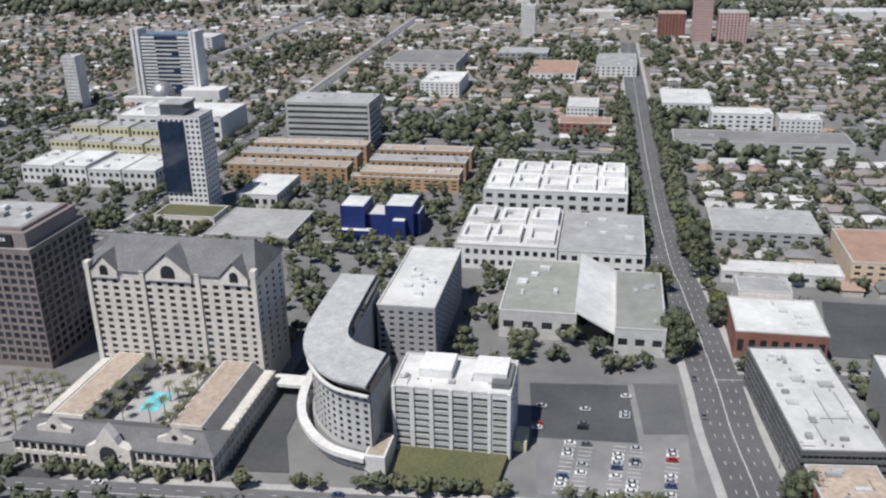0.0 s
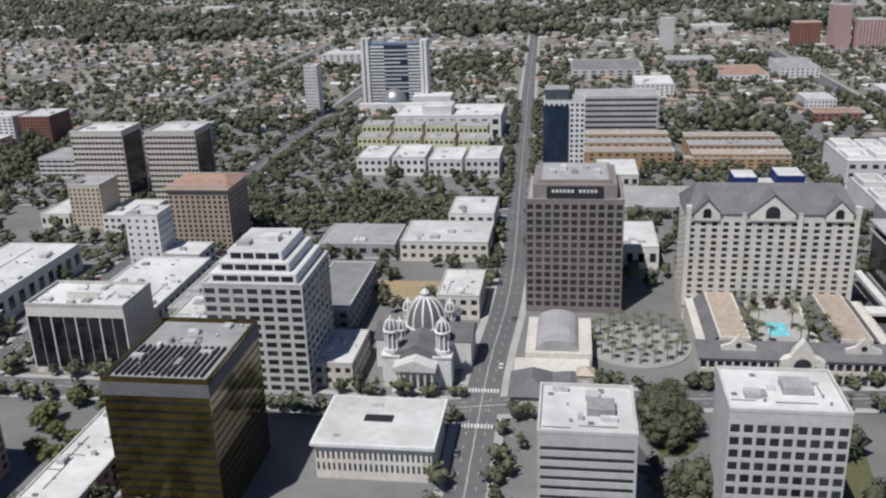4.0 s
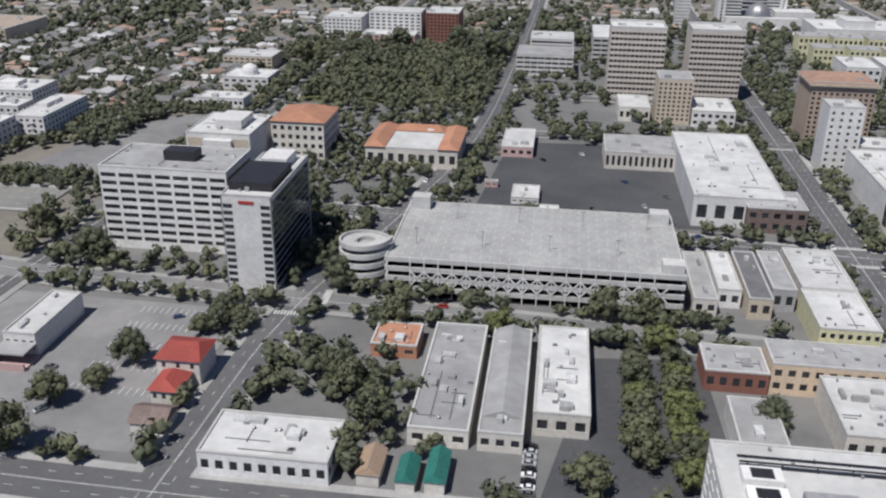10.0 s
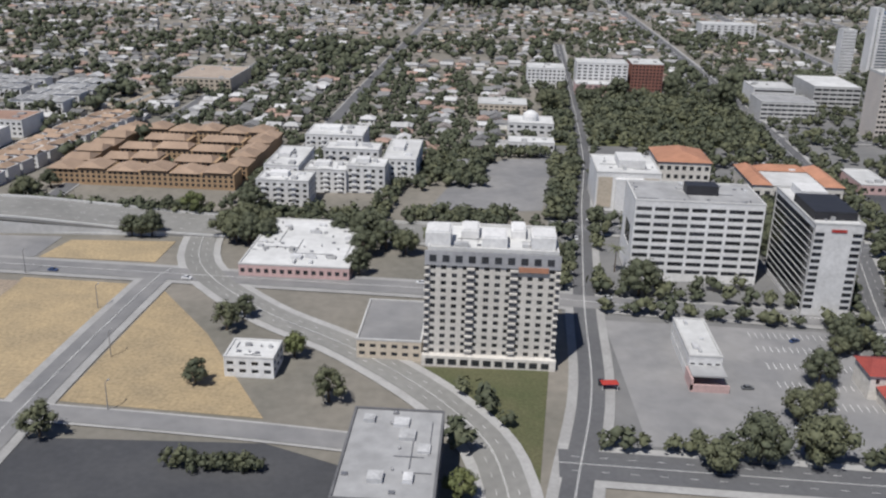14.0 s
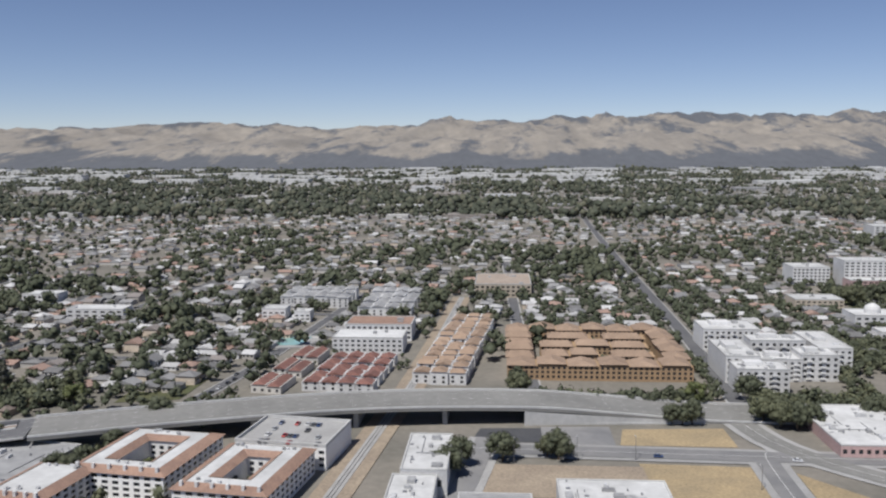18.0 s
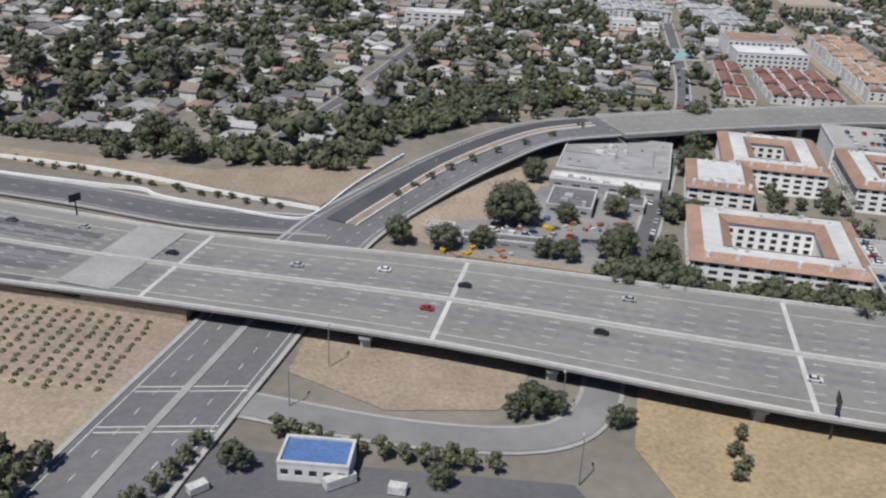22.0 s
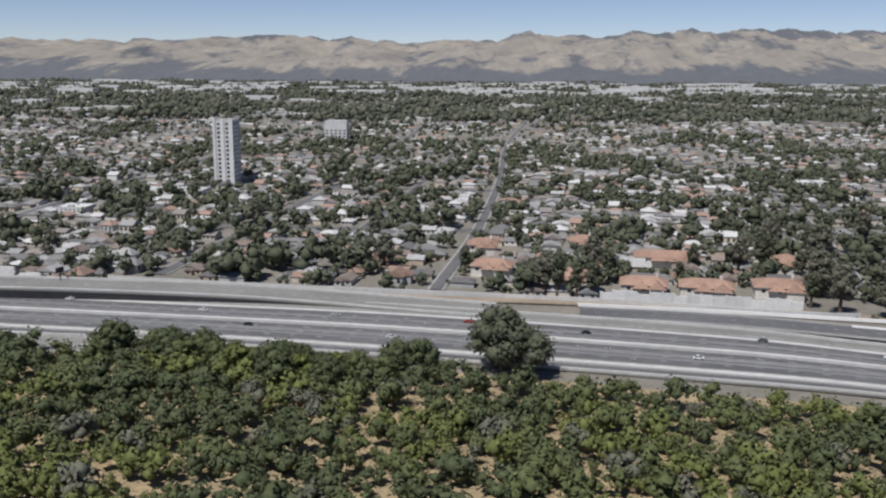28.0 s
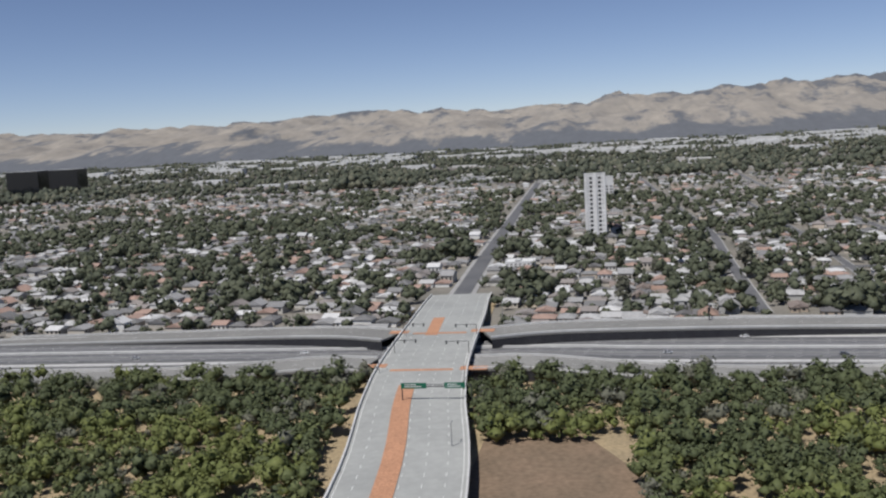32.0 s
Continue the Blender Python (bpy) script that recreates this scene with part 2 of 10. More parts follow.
M["pool"] = surface("pool_water", (0.30, 0.50, 0.47), (0.27, 0.46, 0.44), 0.1, 0.3, 2.0, 0.03, amount=0.06)
M["tower_stone"] = surface("tower_stone", (0.56, 0.51, 0.46), (0.5, 0.455, 0.415), 0.8, 0.15, 1.5, 0.05, amount=0.12)
M["white_trim"] = surface("white_trim", (0.8, 0.795, 0.78), (0.74, 0.73, 0.71), 0.7, 0.3, 3.0, 0.05, amount=0.12)
M["far_leaf"] = coloured("far_leaf", [(0.07, 0.08, 0.056), (0.085, 0.094, 0.066), (0.10, 0.107, 0.075), (0.065, 0.073, 0.052), (0.115, 0.115, 0.08)], 0.85)
M["house_walls"] = coloured("house_walls", [(0.6, 0.58, 0.54), (0.5, 0.46, 0.4), (0.68, 0.67, 0.64), (0.42, 0.4, 0.37), (0.55, 0.47, 0.38)])
M["house_roofs"] = coloured("house_roofs", [(0.24, 0.238, 0.236), (0.32, 0.317, 0.314), (0.17, 0.168, 0.166), (0.25, 0.225, 0.21), (0.52, 0.516, 0.51), (0.4, 0.396, 0.39), (0.31, 0.215, 0.175)])
M["far_roofs"] = coloured("far_roofs", [(0.6, 0.6, 0.6), (0.32, 0.32, 0.32), (0.38, 0.37, 0.35), (0.26, 0.235, 0.215), (0.45, 0.44, 0.42)])
CAR_PAINT = [surface("car_paint_" + k, c, c, 0.3, 1.0, 2.0, 0.0, spread=0.1, coat=0.6, amount=0.05) for k, c in (
    ("white", (0.7, 0.7, 0.7)), ("silver", (0.42, 0.43, 0.44)), ("black", (0.02, 0.02, 0.022)), ("grey", (0.12, 0.125, 0.13)),
    ("red", (0.35, 0.03, 0.025)), ("blue", (0.04, 0.07, 0.16)))]


# ---- mesh helpers ----
def box(bm, x0, x1, y0, y1, z0, z1):
    v = [bm.verts.new(p) for p in ((x0, y0, z0), (x1, y0, z0), (x1, y1, z0), (x0, y1, z0), (x0, y0, z1), (x1, y0, z1), (x1, y1, z1), (x0, y1, z1))]
    for f in ((3, 2, 1, 0), (4, 5, 6, 7), (0, 1, 5, 4), (1, 2, 6, 5), (2, 3, 7, 6), (3, 0, 4, 7)):
        bm.faces.new([v[i] for i in f])


def prism(bm, pts, z0, z1):
    n = len(pts)
    a = [bm.verts.new((x, y, z0)) for x, y in pts]
    b = [bm.verts.new((x, y, z1)) for x, y in pts]
    bm.faces.new(b)
    bm.faces.new(a[::-1])
    for i in range(n):
        bm.faces.new((a[i], a[(i + 1) % n], b[(i + 1) % n], b[i]))


def hip(bm, x0, x1, y0, y1, z0, z1, inset):
    """A hipped (inset > 0) or gabled (inset = 0) roof whose ridge runs along the longer side."""
    lo = [bm.verts.new(p) for p in ((x0, y0, z0), (x1, y0, z0), (x1, y1, z0), (x0, y1, z0))]
    if x1 - x0 >= y1 - y0:
        r = [bm.verts.new((x0 + inset, (y0 + y1) / 2, z1)), bm.verts.new((x1 - inset, (y0 + y1) / 2, z1))]
        faces = ((lo[0], lo[1], r[1], r[0]), (lo[1], lo[2], r[1]), (lo[2], lo[3], r[0], r[1]), (lo[3], lo[0], r[0]))
    else:
        r = [bm.verts.new(((x0 + x1) / 2, y0 + inset, z1)), bm.verts.new(((x0 + x1) / 2, y1 - inset, z1))]
        faces = ((lo[0], lo[1], r[0]), (lo[1], lo[2], r[1], r[0]), (lo[2], lo[3], r[1]), (lo[3], lo[0], r[0], r[1]))
    for f in faces:
        bm.faces.new(f)
    bm.faces.new(lo[::-1])


def cyl(bm, x, y, z0, z1, r0, r1=None, seg=10):
    r1 = r0 if r1 is None else r1
    a = [bm.verts.new((x + r0 * math.cos(2 * math.pi * i / seg), y + r0 * math.sin(2 * math.pi * i / seg), z0)) for i in range(seg)]
    b = [bm.verts.new((x + r1 * math.cos(2 * math.pi * i / seg), y + r1 * math.sin(2 * math.pi * i / seg), z1)) for i in range(seg)]
    bm.faces.new(b)
    bm.faces.new(a[::-1])
    for i in range(seg):
        bm.faces.new((a[i], a[(i + 1) % seg], b[(i + 1) % seg], b[i]))


def lathe(bm, x, y, prof, seg=20):
    rings = [[bm.verts.new((x + r * math.cos(2 * math.pi * i / seg), y + r * math.sin(2 * math.pi * i / seg), z)) for i in range(seg)] for r, z in prof]
    for a, b in zip(rings, rings[1:]):
        for i in range(seg):
            bm.faces.new((a[i], a[(i + 1) % seg], b[(i + 1) % seg], b[i]))
    bm.faces.new(rings[-1])


def mesh_of(name, bm, material):
    me = bpy.data.meshes.new(name)
    bm.to_mesh(me)
    bm.free()
    me.materials.append(material)
    return me


def thing(name, label, category, x=0, y=0, z=0, rz=0, group="", kind=""):
    ob = new(name)
    ob.empty_display_size = 0.5
    ob.matrix_basis = pose(x, y, z, 0, 0, rz)
    return tagged(ob, label, category, group, kind)


def part(name, bm, material, parent, label="", kind=""):
    ob = new(name, bm if isinstance(bm, bpy.types.Mesh) else mesh_of(name, bm, material))
    ob.parent = parent
    return tagged(ob, label, kind=kind)


def setting(name, bm, material, label, category=""):
    return tagged(new(name, mesh_of(name, bm, material)), label, category or name, kind="structure")


def B():
    return bmesh.new()


PANES = {}


def pane(w, h, material):
    key = (round(w, 2), round(h, 2), material.name)
    if key not in PANES:
        b = B()
        box(b, -w / 2, w / 2, -0.03, 0.03, 0, h)
        PANES[key] = mesh_of("window", b, material)
    return PANES[key]


SIDE = {"S": 0, "E": 90, "N": 180, "W": 270}


def facade(wall, parent, side, w, d, zb, zt, cols, rows, fw, fh, glass, t=0.22, h=None, joined=False):
    """One side of a block: a wall sheet with deep openings, and a pane in each. (w, d): the plan; the front is y = 0."""
    span = w if side in "SN" else d
    ox, oy = {"S": (0, 0), "N": (0, d), "E": (w / 2, d / 2), "W": (-w / 2, d / 2)}[side]
    m = pose(ox, oy, 0, 0, 0, SIDE[side])
    cw, ch = span / cols, (zt - zb) / rows
    fw, fh = min(fw, 1 - 0.04 / cw), min(fh, 1 - 0.04 / ch)
    xs, zs = [-span / 2], [0.0] if zb > 0.01 else []
    for i in range(cols):
        xs += [-span / 2 + (i + 0.5 - fw / 2) * cw, -span / 2 + (i + 0.5 + fw / 2) * cw]
    xs.append(span / 2)
    z_open = []
    for j in range(rows):
        z_open.append(len(zs))
        zs += [zb + (j + 0.5 - fh / 2) * ch, zb + (j + 0.5 + fh / 2) * ch]
    zs.append(h if h else zt)
    front = [[wall.verts.new(m @ Vector((x, 0, z))) for z in zs] for x in xs]
    for i in range(len(xs) - 1):
        for j in range(len(zs) - 1):
            q = [front[i][j], front[i + 1][j], front[i + 1][j + 1], front[i][j + 1]]
            if i % 2 == 1 and j in z_open:
                r = [wall.verts.new(m @ Vector((x, t, z))) for x, z in ((xs[i], zs[j]), (xs[i + 1], zs[j]), (xs[i + 1], zs[j + 1]), (xs[i], zs[j + 1]))]
                for k in range(4):
                    wall.faces.new((q[k], q[(k + 1) % 4], r[(k + 1) % 4], r[k]))
            else:
                wall.faces.new(q)
    if joined:
        b = B()
        for i in range(cols):
            for j in range(rows):
                x, z = -span / 2 + (i + 0.5) * cw, zb + (j + 0.5 - fh / 2) * ch
                b.faces.new([b.verts.new(m @ Vector(p)) for p in ((x - cw * fw / 2, 0.15, z), (x + cw * fw / 2, 0.15, z), (x + cw * fw / 2, 0.15, z + ch * fh), (x - cw * fw / 2, 0.15, z + ch * fh))])
        part("glazing", b, glass, parent, kind="stuff")
        return
    me = pane(cw * fw, ch * fh, glass)
    for i in range(cols):
        for j in range(rows):
            ob = new("window", me)
            ob.parent = parent
            ob.matrix_basis = m @ pose(-span / 2 + (i + 0.5) * cw, 0.14, zb + (j + 0.5 - fh / 2) * ch)


def building(name, label, x0, x1, y0, y1, h, wall="white_wall", roof="white_roof", sides=(), glass="glass", parapet=0.35, units=3, rz=0, category="building", seed=1, z=0.0, far=False):
    """A flat-roofed block. sides: (side, columns, rows, lower z, upper z, open share across, open share up)."""
    w, d = x1 - x0, y1 - y0
    rnd = random.Random(seed * 7919 + int(abs(x0) * 10))
    ob = thing(name, label, category, (x0 + x1) / 2, y0, z, rz)
    t = 0.22
    done = {q[0] for q in sides}
    b = B()
    box(b, -w / 2 + t * ("W" in done), w / 2 - t * ("E" in done), t * ("S" in done), d - t * ("N" in done), 0, h - 0.02)
    part("core", b, M[wall], ob)
    b = B()
    for s, cols, rows, zb, zt, fw, fh in sides:
        if name == "gold_office" and s != sides[0][0]:
            part("wall", b, M[wall], ob)
            b = B()
        facade(b, ob, s, w, d, zb, zt, cols, rows, fw, fh, M[glass], t, h, far or cols * rows > 220 or y0 > 122 and name == "commercial_building" or y0 > 150)
    if done:
        part("wall", b, M[wall], ob)
    else:
        b.free()
    if parapet:
        b = B()
        q = 0.3
        for a in ((-w / 2 - 0.05, w / 2 + 0.05, -0.05, q), (-w / 2 - 0.05, w / 2 + 0.05, d - q, d + 0.05), (-w / 2 - 0.05, -w / 2 + q, q, d - q), (w / 2 - q, w / 2 + 0.05, q, d - q)):
            box(b, *a, h, h + parapet)
        part("parapet", b, M[wall if wall in ("granite", "rose_stone", "glass_gold", "slate_roof") else "pale_concrete"], ob)
    b = B()
    box(b, -w / 2 + 0.3, w / 2 - 0.3, 0.3, d - 0.3, h - 0.02, h + 0.06)
    part("roof", b, M[roof], ob)
    heap = B() if y0 > 150 else None
    for k in range(units):
        uw, ud, uh = rnd.uniform(0.5, min(2.6, w / 4)), rnd.uniform(0.5, min(2.4, d / 4)), rnd.uniform(0.35, 0.9)
        ux, uy = rnd.uniform(-w / 2 + 1 + uw / 2, w / 2 - 1 - uw / 2), rnd.uniform(0.8 + ud / 2, d - 0.8 - ud / 2)
        b = heap or B()
        box(b, ux - uw / 2, ux + uw / 2, uy - ud / 2, uy + ud / 2, h + 0.06, h + 0.06 + uh)
        box(b, ux - uw / 3, ux + uw / 3, uy - ud / 3, uy + ud / 3, h + 0.06 + uh, h + 0.12 + uh)
        if not heap:
            part("roof_unit", b, M["clutter"], ob)
    if heap is None and w > 7 and units:
        b = B()
        for k in range(int(4 + w * d / 60)):  # vents and hatches
            ux, uy, ur = rnd.uniform(-w / 2 + 0.9, w / 2 - 0.9), rnd.uniform(0.9, d - 0.9), rnd.uniform(0.1, 0.22)
            if k % 3:
                cyl(b, ux, uy, h + 0.05, h + 0.45, ur, ur, 6)
                cyl(b, ux, uy, h + 0.45, h + 0.55, ur * 1.5, ur * 0.7, 6)
            else:
                box(b, ux - 0.4, ux + 0.4, uy - 0.3, uy + 0.3, h + 0.05, h + 0.28)
        for k in range(2 + units // 3):  # pipe runs
            ux, uy, ln_ = rnd.uniform(-w / 2 + 0.8, w / 2 - 0.8), rnd.uniform(0.8, d / 2), rnd.uniform(0.25, 0.45)
            if k % 2:
                box(b, ux - 0.06, ux + 0.06, uy, min(uy + ln_ * d, d - 0.6), h + 0.1, h + 0.22)
            else:
                box(b, max(ux - ln_ * w, -w / 2 + 0.6), ux, uy - 0.06, uy + 0.06, h + 0.1, h + 0.22)
        part("roof_fittings", b, M["steel"], ob, "grey vents and pipe runs", kind="stuff")
    if heap and units:
        part("roof_plant", heap, M["clutter"], ob, kind="stuff")
    return ob


def flat(name, pts, z, material, label, category="", thick=0.05):
    b = B()
    area = sum(p[0] * q[1] - q[0] * p[1] for p, q in zip(pts, pts[1:] + pts[:1]))
    prism(b, pts if area > 0 else pts[::-1], z - thick, z)
    return setting(name, b, M[material], label, category)


def along(pts, n=None):
    """Points along a smooth curve through pts (tuples of any length)."""
    p = [np.array(q, float) for q in pts]
    p = [2 * p[0] - p[1]] + p + [2 * p[-1] - p[-2]]
    out = []
    n = n or 6
    for i in range(1, len(p) - 2):
        for k in range(n):
            t = k / n
            a, b_, c, d_ = p[i - 1], p[i], p[i + 1], p[i + 2]
            out.append(0.5 * (2 * b_ + (c - a) * t + (2 * a - 5 * b_ + 4 * c - d_) * t * t + (3 * b_ - a - 3 * c + d_) * t ** 3))
    out.append(p[-2])
    return out


def ribbon(bm, line, a, c, thick=0.0, dz=0.0):
    """A strip along line, from a to c metres to its left (negative: right), with a thickness downwards."""
    pts = [np.array(q, float) for q in line]
    rows = []
    for i, p in enumerate(pts):
        t = pts[min(i + 1, len(pts) - 1)] - pts[max(i - 1, 0)]
        nrm = np.array([-t[1], t[0]]) / math.hypot(t[0], t[1])
        l, r = p[:2] + nrm * c, p[:2] + nrm * a
        z = p[2] + dz
        row = [bm.verts.new((*l, z)), bm.verts.new((*r, z))]
        if thick:
            row += [bm.verts.new((*r, z - thick)), bm.verts.new((*l, z - thick))]
        rows.append(row)
    for u, v in zip(rows, rows[1:]):
        n = len(u)
        if n == 2:
            bm.faces.new((u[0], u[1], v[1], v[0]))
        else:
            for k in range(4):
                bm.faces.new((u[k], u[(k + 1) % 4], v[(k + 1) % 4], v[k]))
    if thick:
        bm.faces.new(rows[0][::-1])
        bm.faces.new(rows[-1])


def dashes(bm, line, off, length=1.4, gap=4.2, width=0.09, dz=0.03):
    pts = [np.array(q, float) for q in line]
    seg = [np.linalg.norm(v[:2] - u[:2]) for u, v in zip(pts, pts[1:])]
    s, total, cum = 0.0, sum(seg), np.concatenate([[0], np.cumsum(seg)])

    def at(q):
        i = min(int(np.searchsorted(cum, q, "right")) - 1, len(seg) - 1)
        return pts[i] + (pts[i + 1] - pts[i]) * ((q - cum[i]) / seg[i])
    while s + length < total:
        ribbon(bm, [at(s), at(s + length)], off - width / 2, off + width / 2, 0, dz)
        s += length + gap


# ---- plan: what is taken, on a grid of 2 m ----
GX, GY, CELL = -1500, -140, 2.0
TAKEN = np.zeros((1150, 900), bool)


def take(x0, x1, y0, y1):
    i0, i1, j0, j1 = (int((x0 - GX) / CELL), int((x1 - GX) / CELL) + 1, int((y0 - GY) / CELL), int((y1 - GY) / CELL) + 1)
    TAKEN[max(i0, 0):max(i1, 0), max(j0, 0):max(j1, 0)] = True


def take_poly(pts):
    xs, ys = [p[0] for p in pts], [p[1] for p in pts]
    for x in np.arange(min(xs), max(xs), CELL):
        for y in np.arange(min(ys), max(ys), CELL):
            inside = False
            for (ax, ay), (bx, by) in zip(pts, pts[1:] + pts[:1]):
                if (ay > y) != (by > y) and x < (bx - ax) * (y - ay) / (by - ay) + ax:
                    inside = not inside
            if inside:
                TAKEN[int((x - GX) / CELL), int((y - GY) / CELL)] = True


def take_line(line, r):
    for (a, b_) in zip(line, line[1:]):
        n = max(2, int(math.hypot(b_[0] - a[0], b_[1] - a[1])))
        for k in range(n):
            x, y = a[0] + (b_[0] - a[0]) * k / n, a[1] + (b_[1] - a[1]) * k / n
            if abs(y) < 1300:
                take(x - r, x + r, y - r, y + r)


def free(x, y):
    i, j = int((x - GX) / CELL), int((y - GY) / CELL)
    return not (0 <= i < TAKEN.shape[0] and 0 <= j < TAKEN.shape[1]) or not TAKEN[i, j]


# ---- ground ----
b = B()
box(b, -9000, 9000, -6000, 4700, -1.0, -0.01)
setting("ground", b, M["ground"], "broad flat valley floor of earth and paving", "ground")
flat("ground_city", [(-430, 84), (-430, 20), (-300, -40), (80, -40), (140, 420), (-330, 420), (-430, 235)], 0.012, "town_paving", "worn grey paving of the town blocks", "ground", 0.02)

LOTS = [
    ("parking_lot", [(-338, 121), (-277, 119), (-281, 184), (-332, 182)], "dark_asphalt", "wide dark asphalt parking lot"),
    ("parking_lot", [(-422, 66), (-374, 65), (-377, 20), (-420, 20)], "pale_asphalt", "pale worn parking lot"),
    ("parking_lot", [(-14, 163), (16.4, 166), (17.6, 128), (-9, 126)], "pale_asphalt", "parking lot with marked bays"),
    ("parking_lot", [(7.1, 166), (16.3, 167), (17.3, 148.4), (9, 147.1)], "asphalt", "darker resurfaced corner of the lot"),
    ("parking_lot", [(-14, 163), (6, 165), (8, 144), (-11.5, 143)], "dark_asphalt", "dark rear half of the lot"),
    ("parking_lot", [(-463, 131), (-431, 137), (-425, 196), (-441, 193), (-456, 168)], "pale_asphalt", "empty pale parking lot"),
    ("parking_lot", [(-310, 57), (-291.5, 59), (-290, 20), (-318, 17)], "dark_asphalt", "dark asphalt lot with two rows of trees"),
    ("lawn", [(-458, 42), (-434, 43), (-437, 8), (-441, 8), (-451, 28)], "grass", "patchy green lawn beside the road"),
    ("field", [(-546, 24), (-522, 24), (-520.5, 73), (-545.5, 74)], "dry", "empty field of dry grass"),
    ("field", [(-514, 24), (-480, 22), (-498, 51), (-513, 70)], "dry", "empty field of dry grass"),
    ("parking_lot", [(-516, 13), (-478, 15), (-465, 10), (-464, -24), (-522, -24)], "dark_asphalt", "dark asphalt lot"),
    ("parking_lot", [(-566, 86), (-549, 86), (-549, 100), (-566, 99)], "pale_asphalt", "empty grey lot beside the overpass"),
    ("parking_lot", [(-583, 87), (-566, 87), (-566, 98), (-581, 97)], "dark_asphalt", "fenced dark lot"),
    ("field", [(-548, 86), (-521, 86), (-521, 100), (-546, 98)], "dry", "small dry field"),
    ("dirt_lot", [(-582, 53), (-545, 54), (-545, 72), (-579, 72)], "dirt", "bare dirt yard"),
    ("parking_lot", [(-612, -14), (-590, -14), (-584, 29), (-606, 29)], "dry", "dry verge beside the tracks"),
    ("lawn", [(-425, 215), (-344, 223), (-341, 279), (-425, 318)], "grass", "town park lawn"),
    ("field", [(-181, 155), (-159, 160), (-162, 171), (-182, 171)], "dry", "vacant lot of dry grass"),
    ("lawn", [(-104, 55), (-84, 52), (-78, 104), (-100, 101)], "grass", "plaza lawn"),
    ("lawn", [(-72, 52), (-22, 52), (-22, 108), (-72, 104)], "grass", "plaza lawn"),
    ("lawn", [(-682, 114), (-665, 118), (-664, 140), (-682, 138)], "grass", "small park lawn"),
    ("field", [(-690, -30), (-692.4, -46.7), (-687, -60), (-690, -110), (-540, -110), (-560, -55), (-633, -36)], "dry", "dry grass beside the viaduct"),
    ("dirt_lot", [(-737, -22), (-704, -27), (-706, -36), (-709, -41), (-723, -43), (-737, -36)], "dirt", "bare dirt strip under the viaduct"),
    ("parking_lot", [(-742, -52.5), (-724, -54.5), (-700, -54.6), (-697, -60), (-697, -110), (-748, -110)], "asphalt", "service yard lot"),
    ("creek_bank", [(-1400, 16), (-1060, 14), (-985, 9), (-922, -1), (-873, -9), (-818, -18), (-800, -28), (-786, -44), (-778, -60), (-776, -140), (-1400, -140)], "dry", "dry grass creek bank"),
    ("dirt_lot", [(-754, -42), (-757.5, -56), (-766, -140), (-778, -140), (-779, -57), (-784, -42)], "dirt", "pale bare earth at the foot of the slope"),
    ("mulch_slope", [(-802, -13), (-762.6, -19), (-751.5, -28), (-754, -42), (-784, -42), (-787, -35), (-796, -24)], "mulch", "planted mulch slope beside the freeway"),
    ("verge", [(-745.6, 23.7), (-734.8, 54.7), (-760, 45), (-772, 41), (-803, 44.5), (-845, 51), (-850, 47), (-795, 33), (-781, 30), (-752, 27)], "dirt", "dry verge with young trees"),
    ("dirt_lot", [(-735, 36), (-729, 13), (-716, 5), (-690, 1), (-676, 44), (-700, 46), (-707, 62), (-716, 60)], "dirt", "bare brown earth inside the ramp"),
    ("junk_yard", [(-722, 9), (-690, 2.5), (-679, 46), (-702, 44), (-706, 26), (-721, 20)], "pale_asphalt", "worn grey yard among the sheds"),
    ("planting_bed", [(-115.5, 98.5), (-114, 108.6), (-110.5, 111), (-106.5, 109.5), (-106.5, 96), (-109, 92.4), (-113, 91.8)], "grass", "planted bed inside the curved drive"),
    ("parking_lot", [(49, 184), (92, 184), (95, 213), (53, 213)], "dark_asphalt", "wide dark lot behind the brick building"),
    ("field", [(-1088, -28), (-1070, -26), (-1061, -46), (-1062, -60), (-1090, -66)], "brown_field", "brown dry clearing among trees"),
    ("grass_lot", [(-1120, 70), (-1096, 72), (-1096, 100), (-1120, 104)], "dry", "dry vacant lot"),
]
take(49, 95, 183, 214)
for k, (nm, pts, mt, lab) in enumerate(LOTS):
    flat(nm, pts, 0.03 + 0.004 * k, mt, lab, "", 0.03)
    if nm == "parking_lot":
        take_poly(pts)

